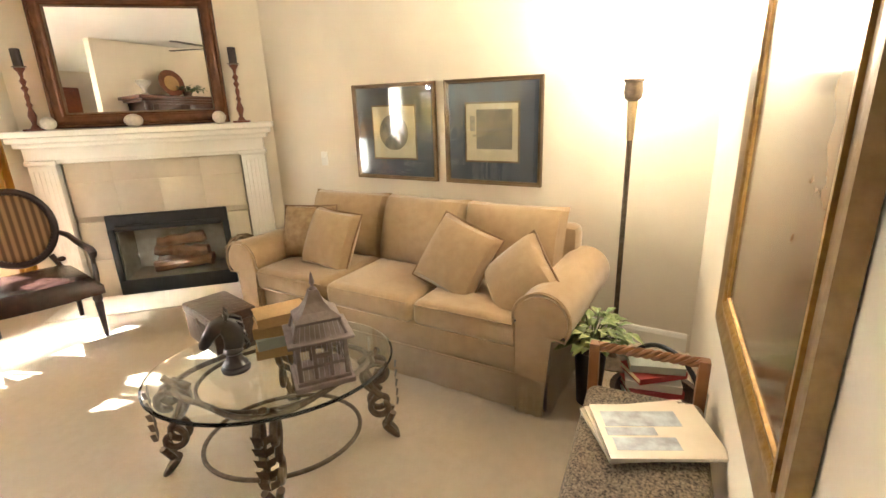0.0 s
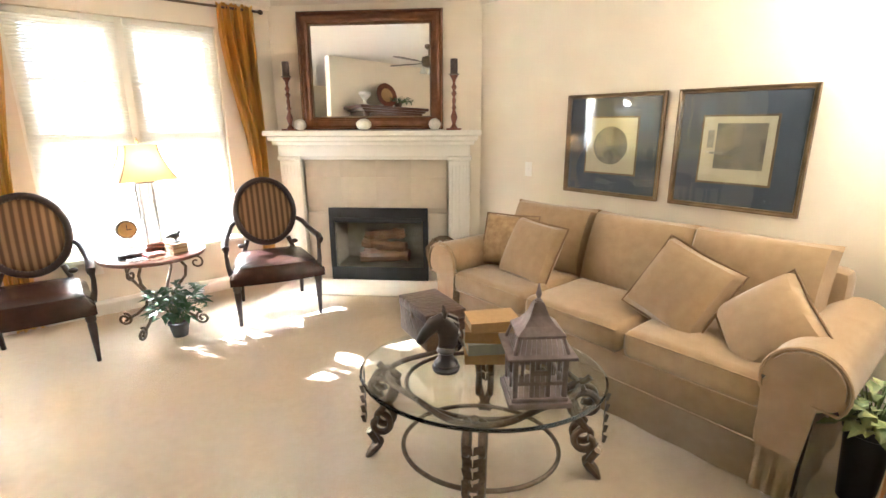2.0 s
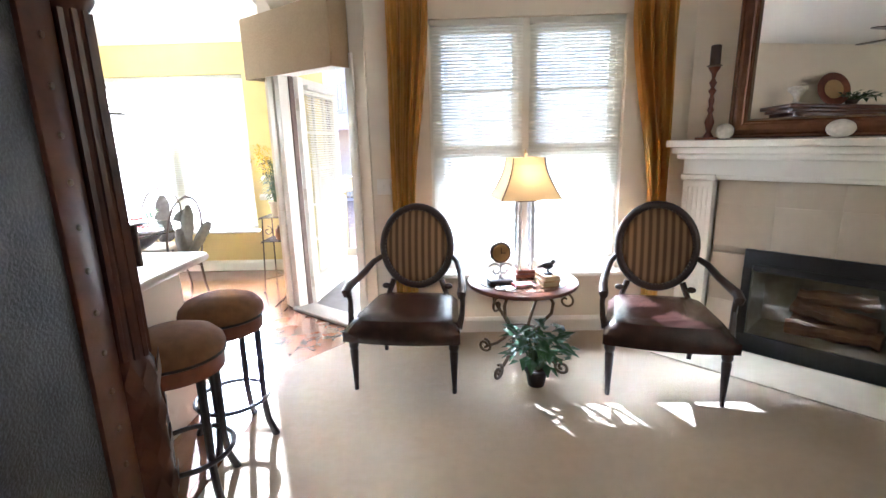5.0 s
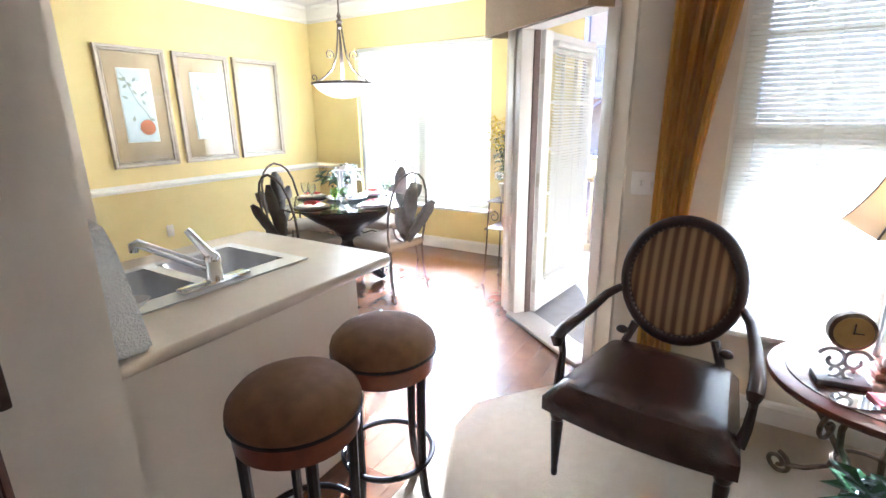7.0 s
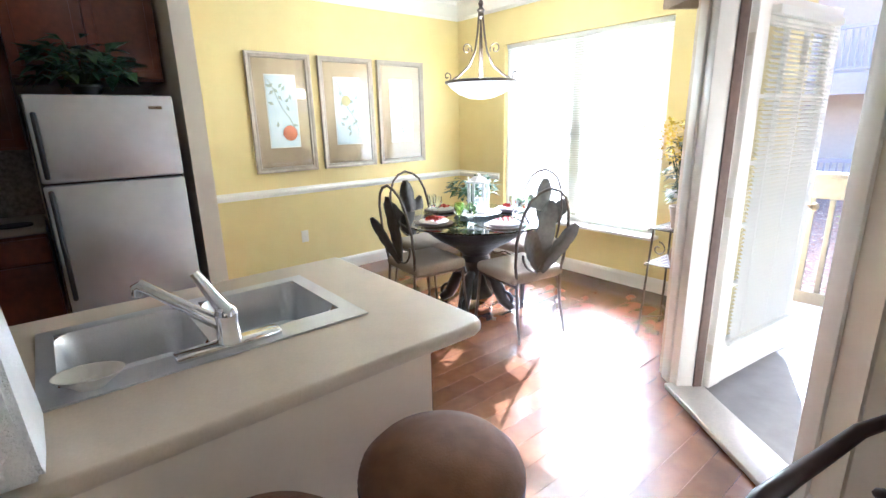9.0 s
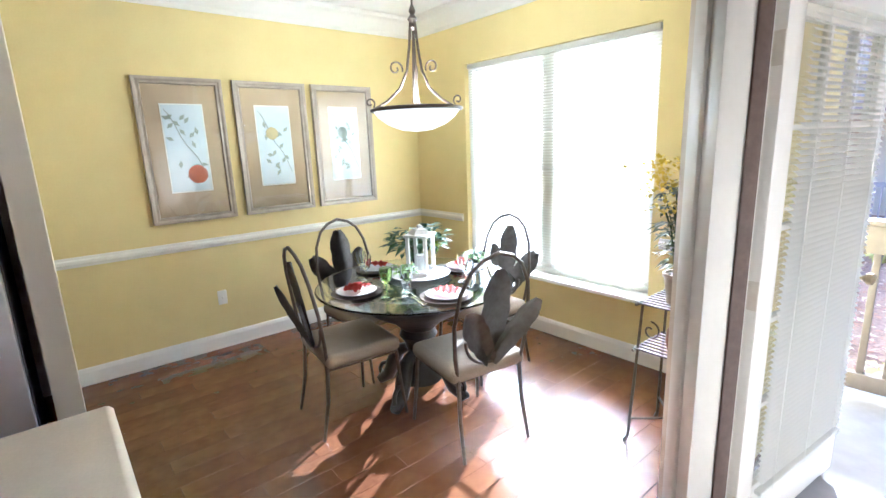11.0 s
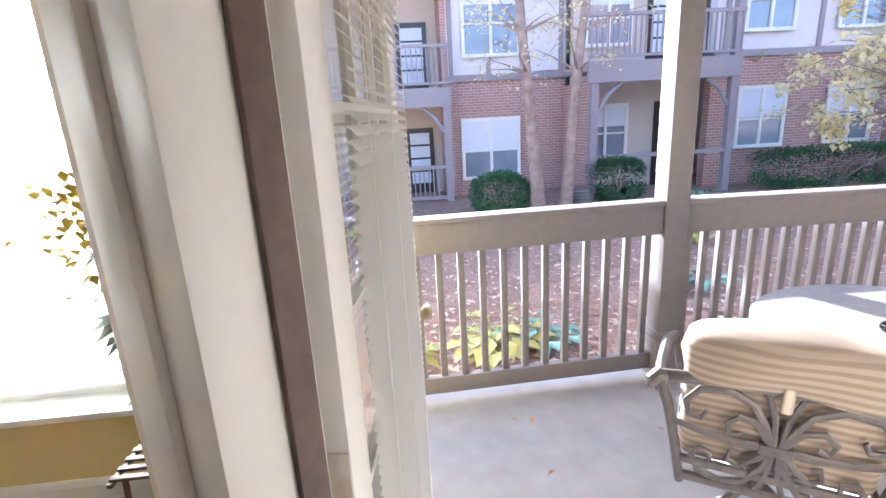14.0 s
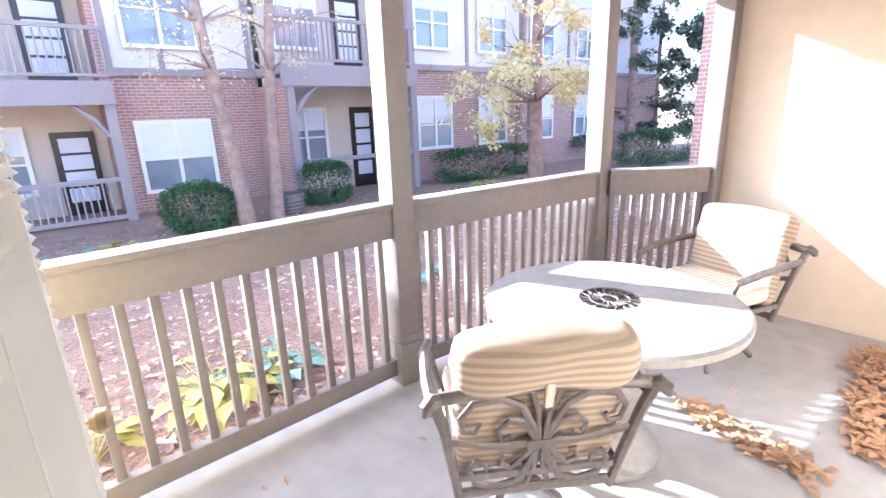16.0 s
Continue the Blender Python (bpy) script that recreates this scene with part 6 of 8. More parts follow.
for k in range(4):
    a = k * math.pi / 2 + 0.4
    P = lambda r, z: (r * math.cos(a), r * math.sin(a), z)
    bm = tube(bmesh.new(), [P(0.08, 0.30), P(0.16, 0.26), P(0.20, 0.17), P(0.24, 0.08), P(0.31, 0.03), P(0.33, 0.045)], [0.03, 0.045, 0.05, 0.045, 0.035, 0.02], 10)
    part("scroll_foot", bm, URN, DT, "carved scroll foot")
    part("foot_curl", tube(bmesh.new(), [P(0.25 + x, 0.10 + z) for x, z in spiral(0, 0, 0.07, 0.02, -60, 360, 20)], 0.014, 7), URN, DT)

CHM = material("brushed bronze iron", (0.16, 0.125, 0.095), (0.09, 0.07, 0.055), 40, 0.42, 0.15, metal=0.6)
PEWT = material("hammered pewter leaf", (0.16, 0.142, 0.12), (0.09, 0.078, 0.065), 25, 0.42, 0.3, metal=0.6)
TAUPEF = material("taupe seat fabric", (0.32, 0.255, 0.185), (0.27, 0.21, 0.15), 130, 0.9, 0.25)


def dining_chair(m):
    """Iron chair with a three-leaf back: front towards -y, origin under the seat's middle."""
    ob = thing("dining_chair", "iron dining chair with leaf-shaped back and taupe seat", "chair", m, "chairs round the dining table")
    bm = bmesh.new()
    box(bm, (0, 0, 0.445), (0.46, 0.45, 0.085), 0.038, seg=4)
    part("seat", bm, TAUPEF, ob, "taupe upholstered seat")
    for s in (-1, 1):
        part("front_leg", tube(bmesh.new(), [(s * 0.20, -0.20, 0.40), (s * 0.21, -0.215, 0.2), (s * 0.225, -0.235, 0)], [0.012, 0.011, 0.009], 8), CHM, ob)
        part("back_leg", tube(bmesh.new(), [(s * 0.19, 0.21, 0.44), (s * 0.195, 0.225, 0.22), (s * 0.205, 0.27, 0)], [0.012, 0.011, 0.009], 8), CHM, ob)
        part("back_post", tube(bmesh.new(), [(s * 0.19, 0.21, 0.42), (s * 0.215, 0.225, 0.55), (s * 0.225, 0.245, 0.72), (s * 0.20, 0.27, 0.88), (s * 0.15, 0.285, 0.98), (s * 0.085, 0.295, 1.03), (0.0, 0.30, 1.055)], 0.010, 8), CHM, ob)
        part("apron_rod", tube(bmesh.new(), [(s * 0.20, -0.2, 0.39), (s * 0.12, -0.21, 0.355), (s * 0.04, -0.21, 0.385), (0, -0.21, 0.395)], 0.007, 6), CHM, ob)
        part("side_rod", tube(bmesh.new(), [(s * 0.20, -0.2, 0.395), (s * 0.195, 0.21, 0.395)], 0.008, 6), CHM, ob)
    part("back_loop", tube(bmesh.new(), [(0.15 * math.cos(t), 0.215 + 0.03 * (0.62 + 0.14 * math.sin(t) - 0.48) * 5 / 3, 0.615 + 0.14 * math.sin(t)) for t in (math.pi + math.pi * i / 16 for i in range(17))], 0.008, 6), CHM, ob)
    for a, ln, w in ((0, 0.50, 0.165), (33, 0.39, 0.135), (-33, 0.39, 0.135)):
        bm = bmesh.new()
        n = 12
        rows = []
        for i in range(n + 1):
            t = i / n
            ww = w / 2 * (max(0.0, 1 - abs((t - 0.58) / 0.44) ** 3.2 if t > 0.58 else 1 - 0.72 * ((0.58 - t) / 0.58) ** 1.3) ** 0.6 * (1 + 0.07 * math.sin(t * 26)) + 0.02)
            x0, z0 = math.sin(radians(a)) * ln * t, 0.475 + math.cos(radians(a)) * ln * t
            y0 = 0.222 + 0.085 * t + (0.03 * t if a else 0)
            dx, dz = math.cos(radians(a)), -math.sin(radians(a))
            rows.append([bm.verts.new((x0 + dx * ww * q, y0 - 0.018 * (1 - abs(q)) + (0.006 if a else 0), z0 + dz * ww * q)) for q in (-1, -0.5, 0, 0.5, 1)])
        for p, q in zip(rows, rows[1:]):
            for j in range(4):
                bm.faces.new((p[j], p[j + 1], q[j + 1], q[j]))
        bmesh.ops.solidify(bm, geom=bm.faces[:], thickness=0.004)
        part("back_leaf", bm, PEWT, ob, "veined pewter leaf")
    return ob


def at_table(deg, r=0.60, turn=0):
    a = radians(deg)
    return Matrix.Translation(TC + Vector((r * math.cos(a), r * math.sin(a), 0))) @ Matrix.Rotation(a - math.pi / 2 + radians(turn), 4, "Z")


dc = dining_chair(at_table(-104, 0.44, 8))
copy_thing(dc, at_table(-5, 0.50, -4))
copy_thing(dc, at_table(90, 0.56))
copy_thing(dc, at_table(184, 0.56))

PORC = material("white porcelain", (0.78, 0.77, 0.74), (0.74, 0.73, 0.70), 20, 0.2, 0.0)
NAPKIN = material("red cloth napkin", (0.52, 0.06, 0.03), (0.42, 0.04, 0.02), 50, 0.85, 0.3)
CLEAR = glass_material("drinking glass", (0.97, 1, 0.99), 0, 1.45)
GREENG = glass_material("green glass", (0.72, 0.92, 0.45), 0.05, 1.45)
Z0 = 0.7485
for k, deg in enumerate((-94, -12, 90, 184)):
    a = radians(deg)
    c = TC + Vector((0.40 * math.cos(a), 0.40 * math.sin(a), Z0))
    pl = thing("place_setting", "white plate on a dark charger", "plate", Matrix.Translation(c), "plates on the dining table")
    part("charger", lathe(bmesh.new(), [(0.12, 0), (0.14, 0.006), (0.145, 0.010), (0.10, 0.006)], 32), BRONZE, pl, "dark metal charger")
    part("plate", lathe(bmesh.new(), [(0.08, 0.0105), (0.105, 0.016), (0.115, 0.022), (0.112, 0.024), (0.075, 0.015)], 32), PORC, pl, "white plate")
    rnd = random.Random(60 + k)
    bm = bmesh.new()
    nn = 10
    gg = {(i, j): bm.verts.new(((i / nn - 0.5) * 0.14, (j / nn - 0.5) * 0.10, 0.01 + 0.028 * abs(math.sin(i * 1.1 + 0.5 * j)) * (1 - abs(i / nn - 0.5)) + 0.01 * rnd.random())) for i in range(nn + 1) for j in range(nn + 1)}
    for i in range(nn):
        for j in range(nn):
            bm.faces.new((gg[i, j], gg[i + 1, j], gg[i + 1, j + 1], gg[i, j + 1]))
    bmesh.ops.solidify(bm, geom=bm.faces[:], thickness=0.005)
    solid("napkin", bm, NAPKIN, "folded red napkin on a white plate", "napkin", Matrix.Translation(c + Vector((0, 0, 0.0165))) @ Matrix.Rotation(a + 0.5, 4, "Z"), "napkins")
    for j, (off, r0) in enumerate(((0.55, 0.36), (0.85, 0.30))):
        p = TC + Vector((r0 * math.cos(a + off), r0 * math.sin(a + off), Z0))
        bm = lathe(bmesh.new(), [(0.033, 0), (0.032, 0.004), (0.006, 0.010), (0.005, 0.075), (0.025, 0.095), (0.036, 0.13), (0.034, 0.17), (0.032, 0.17), (0.033, 0.13), (0.02, 0.098)], 20)
        o = solid("goblet", bm, GREENG if (j == 0 and k % 2 == 0) else CLEAR, "green stemmed drinking glass" if (j == 0 and k % 2 == 0) else "clear stemmed drinking glass", "glass", Matrix.Translation(p), "glasses on the dining table")
        o.visible_shadow = False
    p = TC + Vector((0.40 * math.cos(a - 0.42), 0.40 * math.sin(a - 0.42), Z0))
    solid("cutlery", boxes(((0, 0, 0.002), (0.19, 0.014, 0.003)), ((0, 0.02, 0.002), (0.18, 0.012, 0.003)), bevel=0.001), CHROME, "polished knife and fork", "cutlery", Matrix.Translation(p) @ Matrix.Rotation(a, 4, "Z"), "cutlery")
lz = thing("cake_plate", "round white serving plate at the table's centre", "plate", Matrix.Translation(TC + Vector((-0.06, 0.08, Z0))))
part("plate", lathe(bmesh.new(), [(0.12, 0), (0.13, 0.004), (0.19, 0.018), (0.195, 0.022), (0.12, 0.012)], 36), PORC, lz)
ln = thing("lantern", "white wooden candle lantern with glass sides", "lantern", Matrix.Translation(TC + Vector((-0.07, 0.10, Z0 + 0.013))) @ Matrix.Rotation(0.5, 4, "Z"))
WPAINT = material("chalk white paint", (0.78, 0.77, 0.73), (0.66, 0.65, 0.60), 30, 0.7, 0.1)
part("base", boxes(((0, 0, 0.01), (0.15, 0.15, 0.02)), bevel=0.003), WPAINT, ln)
for sx in (-1, 1):
    for sy in (-1, 1):
        part("post", boxes(((sx * 0.06, sy * 0.06, 0.13), (0.02, 0.02, 0.22))), WPAINT, ln)
bm = boxes(((0, 0, 0.248), (0.16, 0.16, 0.016)), bevel=0.003)
lathe(bm, [(0.085, 0.256), (0.05, 0.285), (0.02, 0.295), (0.018, 0.31), (0.004, 0.315)], 4)
part("roof", bm, WPAINT, ln, "", None, False)
part("candle", lathe(bmesh.new(), [(0.03, 0.021), (0.03, 0.12), (0.02, 0.122)], 16), PORC, ln, "cream candle")
potted("table_plant", pose(-2.02, 7.26, Z0), "leafy green plant in a small pot on the table", 0.06, 0.07, BLACK, 0.19, 0.24, 150, 0.10, LEAFM, 31, 0.4)
GLEAF = material("fresh lime leaves", (0.28, 0.42, 0.10), (0.15, 0.27, 0.05), 20, 0.5, 0.1)
potted("flower_arrangement", pose(-1.62, 6.86, Z0), "small lime green arrangement in a glass", 0.035, 0.07, CLEAR, 0.06, 0.08, 90, 0.04, GLEAF, 33, 0.3)
potted("flower_arrangement", pose(-1.56, 7.36, Z0), "small lime green arrangement in a glass", 0.035, 0.08, CLEAR, 0.06, 0.08, 90, 0.04, GLEAF, 34, 0.3)

# pendant
PD = thing("pendant_light", "bronze pendant with scrolled arms and alabaster bowl", "lamp", pose(-1.76, 7.10, 0))
RIM = 1.765
part("canopy", lathe(bmesh.new(), [(0.02, CZ - 0.05), (0.06, CZ - 0.03), (0.065, CZ)], 20), CHM, PD)
part("rod", tube(bmesh.new(), [(0, 0, CZ - 0.04), (0, 0, 2.32)], 0.006, 8), CHM, PD)
part("hub", lathe(bmesh.new(), [(0.006, 2.20), (0.022, 2.215), (0.012, 2.235), (0.03, 2.26), (0.012, 2.285), (0.02, 2.305), (0.005, 2.34)], 14), CHM, PD)
part("rim", tube(bmesh.new(), [(0.262 * math.cos(t), 0.262 * math.sin(t), RIM) for t in (2 * math.pi * i / 48 for i in range(48))], 0.011, 8, True), CHM, PD)
for k in range(3):
    a = k * 2.0944 + 0.3
    P = lambda r, z: (r * math.cos(a), r * math.sin(a), z)
    part("arm", tube(bmesh.new(), [P(0.015, 2.24), P(0.03, 2.10), P(0.05, 1.98), P(0.10, 1.88), P(0.18, 1.81), P(0.262, RIM)], 0.008, 7), CHM, PD)
    part("scroll", tube(bmesh.new(), [P(0.12 + x, 1.99 + z) for x, z in spiral(0, 0, 0.045, 0.01, 200, -220, 20)], 0.005, 6), CHM, PD)
    part("rim_scroll", tube(bmesh.new(), [P(0.285 + x, RIM + 0.035 + z) for x, z in spiral(0, 0, 0.03, 0.008, 230, -150, 16)], 0.005, 6), CHM, PD)
    part("inner_rod", tube(bmesh.new(), [P(0.0, 2.2), P(0.01, 2.0), P(0.015, 1.80)], 0.006, 6), CHM, PD)
bm = lathe(bmesh.new(), [(0.02, 1.64), (0.09, 1.648), (0.17, 1.68), (0.225, 1.72), (0.256, RIM - 0.004), (0.248, RIM - 0.004), (0.21, 1.722), (0.15, 1.685), (0.05, 1.655)], 40)
part("bowl", bm, glowing("lit alabaster bowl", (1.0, 0.88, 0.68), 0.12, (0.8, 0.76, 0.68)), PD, "alabaster glass bowl, lit")
pl = new("pendant_bulb", bpy.data.lights.new("pendant_bulb", "POINT"))
pl.data.energy, pl.data.color, pl.data.shadow_soft_size = 5, (1, 0.90, 0.72), 0.06
pl.location = (-1.76, 7.10, 1.86)

# etagere with plants
EG = thing("plant_stand", "tall bronze iron plant stand with slatted shelves", "plant stand", pose(-0.40, 7.62, 0, 0, 0, 0))
for sx, sy in ((-0.15, -0.15), (0.15, -0.15), (-0.15, 0.17), (0.15, 0.17)):
    part("leg", tube(bmesh.new(), [(sx * 1.08, sy * 1.08, 0.0), (sx, sy, 0.03), (sx * 0.8, sy * 0.8, 0.76)], [0.012, 0.008, 0.007], 8), CHM, EG)
for z, k in ((0.76, 0.88), (0.52, 0.90)):
    for i in range(9):
        part("slat", boxes(((0, (-0.15 + 0.04 * i) * k, z), (0.33 * k, 0.014, 0.008))), CHM, EG)
    for s in (-1, 1):
        part("shelf_rail", boxes(((s * 0.16 * k, 0.01, z - 0.008), (0.012, 0.36 * k, 0.010))), CHM, EG)
part("stretcher", tube(bmesh.new(), [(-0.15, -0.15, 0.13), (0.15, 0.17, 0.13)], 0.006, 6), CHM, EG)
part("stretcher", tube(bmesh.new(), [(0.15, -0.15, 0.13), (-0.15, 0.17, 0.13)], 0.006, 6), CHM, EG)
for s in (-1, 1):
    part("side_scroll", tube(bmesh.new(), [(s * 0.07 + s * x, -0.13, 0.63 + z) for x, z in spiral(0, 0, 0.05, 0.012, 90, 480, 20)], 0.005, 6), CHM, EG)
YFL = material("yellow blossoms", (0.72, 0.55, 0.05), (0.6, 0.42, 0.03), 30, 0.6, 0.1)
OLIVE = material("olive leaves", (0.16, 0.17, 0.05), (0.08, 0.09, 0.025), 16, 0.5, 0.1)
fp = potted("flowering_plant", pose(-0.40, 7.60, 0.764), "yellow flowering plant in a cream pot on the stand", 0.07, 0.15, COUNTER, 0.10, 0.45, 190, 0.08, OLIVE, 51, 0.1, "plant", 0.1)
rnd = random.Random(9)
bm = bmesh.new()
for i in range(240):
    t = rnd.random()
    c = Vector((-0.06 - 0.03 * t + rnd.gauss(0, 0.045), -0.03 + rnd.gauss(0, 0.05), 0.44 + 0.26 * t))
    d = Vector((rnd.uniform(-1, 1), rnd.uniform(-1, 1), rnd.uniform(-1, 1))).normalized() * 0.03
    leaf(bm, c, c + d, 0.022, 0.004)
tagged(part("blossom_spray", bm, YFL, fp, "spray of yellow blossoms", None, False), kind="stuff")
solid("small_jar", lathe(bmesh.new(), [(0.05, 0), (0.06, 0.04), (0.055, 0.10), (0.03, 0.13), (0.035, 0.14)], 18), OAK, "small brown jar on the lower shelf", "jar", pose(-0.38, 7.60, 0.525))

# ---- patio ----
RT = 1.034
PY = 8.97


def railing(name, a, b, label, gap=0.118):
    """A timber railing between two plan points, with separate balusters."""
    a, b = Vector(a), Vector(b)
    L = (b - a).length
    ob = thing(name, label, "railing", Matrix.Translation((*a, 0)) @ Matrix.Rotation(math.atan2((b - a).y, (b - a).x), 4, "Z"), "patio railing")
    part("top_board", boxes(((L / 2, -0.03, RT - 0.085), (L, 0.04, 0.17)), bevel=0.004), TAUPE, ob)
    part("cap", boxes(((L / 2, 0.0, RT + 0.005), (L, 0.12, 0.03)), bevel=0.004), TAUPE, ob)
    part("bottom_rail", boxes(((L / 2, 0, 0.075), (L, 0.05, 0.10)), bevel=0.004), TAUPE, ob)
    k = max(2, round(L / gap))
    me = mesh_of(boxes(((0, 0, 0), (0.036, 0.036, 0.80)), bevel=0.003), TAUPE)
    for i in range(k):
        o = new("baluster", me)
        o.parent, o.location = ob, ((i + 0.5) * L / k, 0.01, 0.52)
    return ob


P1, P2, P3 = (1.70, PY), (3.46, 8.86), (4.14, 8.30)
railing("patio_railing", (-0.05, PY - 0.07), (P1[0] - 0.07, PY), "taupe painted timber railing with square balusters")
railing("patio_railing", (P1[0] + 0.07, PY), (P2[0] - 0.07, 8.865), "taupe painted timber railing with square balusters", 0.098)
railing("patio_railing", (P2[0] + 0.05, P2[1] - 0.06), (P3[0] - 0.03, P3[1] + 0.04), "short taupe painted timber railing beside the wall", 0.082)
for px, py in (P1, P2, (4.17, 8.34)):
    ob = thing("patio_post", "square taupe painted timber post with base trim", "post", pose(px, py, -0.03), "patio posts")
    part("shaft", boxes(((0, 0, 1.45), (0.135, 0.135, 2.9)), bevel=0.005), TAUPE, ob)
    part("base_trim", boxes(((0, 0, 0.13), (0.165, 0.165, 0.26)), ((0, 0, 0.285), (0.155, 0.155, 0.05)), bevel=0.006), TAUPE, ob)
structure("wall_patio", span(4.25, 4.42, LY + T, 8.36, -0.3, 2.85), STUCCO, "beige stucco patio wall in sun")
structure("wall_patio_inner", span(0.80, 4.25, LY + T + 0.003, LY + T + 0.02, -0.03, 0.495), STUCCO, "beige stucco under the window")
roof = bmesh.new()
slab(roof, [(-0.06, 7.15), (0.75, 6.52), (4.42, LY + T), (4.42, 9.12), (-0.06, 9.12)], 2.86, 3.1)
structure("ceiling_patio", roof, CEIL, "balcony soffit over the patio")
structure("trim_patio_beam", span(-0.06, 4.42, 8.90, 9.04, 2.50, 2.86), TAUPE, "taupe timber beam at the patio edge")

METAL = material("weathered cast aluminium", (0.33, 0.31, 0.285), (0.23, 0.21, 0.19), 35, 0.5, 0.25, metal=0.35)
DKMET = material("dark bronze aluminium", (0.17, 0.145, 0.125), (0.09, 0.075, 0.065), 35, 0.45, 0.2, metal=0.4)
SLING = striped("beige outdoor cushion", (0.55, 0.47, 0.36), (0.39, 0.32, 0.225), 0.035, "X", 0.9, 0.25, 0.25, 0.6)
# Same cloth as SLING, darkened to put the chair backs' shade into its colour
SLING_SHADED = striped("beige outdoor cushion, shade darkened", (0.36, 0.285, 0.20), (0.25, 0.19, 0.13), 0.026, "Z", 0.9, 0.25, 0.25, 0.6)

PT = thing("patio_table", "round cast aluminium patio table with pierced centre", "table", pose(2.03, 7.855, -0.03))
bm = lathe(bmesh.new(), [(0.13, 0.725), (0.50, 0.725), (0.515, 0.700), (0.535, 0.705), (0.538, 0.735), (0.525, 0.745), (0.13, 0.742)], 56, ring=True)
part("tabletop", bm, METAL, PT)
for k in range(18):
    a = 2 * math.pi * k / 18
    part("rosette_rib", tube(bmesh.new(), [(0.035 * math.cos(a), 0.035 * math.sin(a), 0.735), (0.085 * math.cos(a + 0.2), 0.085 * math.sin(a + 0.2), 0.735), (0.14 * math.cos(a), 0.14 * math.sin(a), 0.735)], 0.006, 5), DKMET, PT)
for r in (0.035, 0.085, 0.13):
    part("rosette_ring", tube(bmesh.new(), [(r * math.cos(t), r * math.sin(t), 0.736) for t in (2 * math.pi * i / 36 for i in range(36))], 0.006, 5, True), DKMET, PT)
part("pedestal", lathe(bmesh.new(), [(0.26, 0), (0.26, 0.03), (0.20, 0.06), (0.13, 0.12), (0.12, 0.18), (0.17, 0.30), (0.18, 0.38), (0.12, 0.50), (0.10, 0.56), (0.20, 0.68), (0.24, 0.722)], 32), METAL, PT, "urn-shaped metal pedestal")


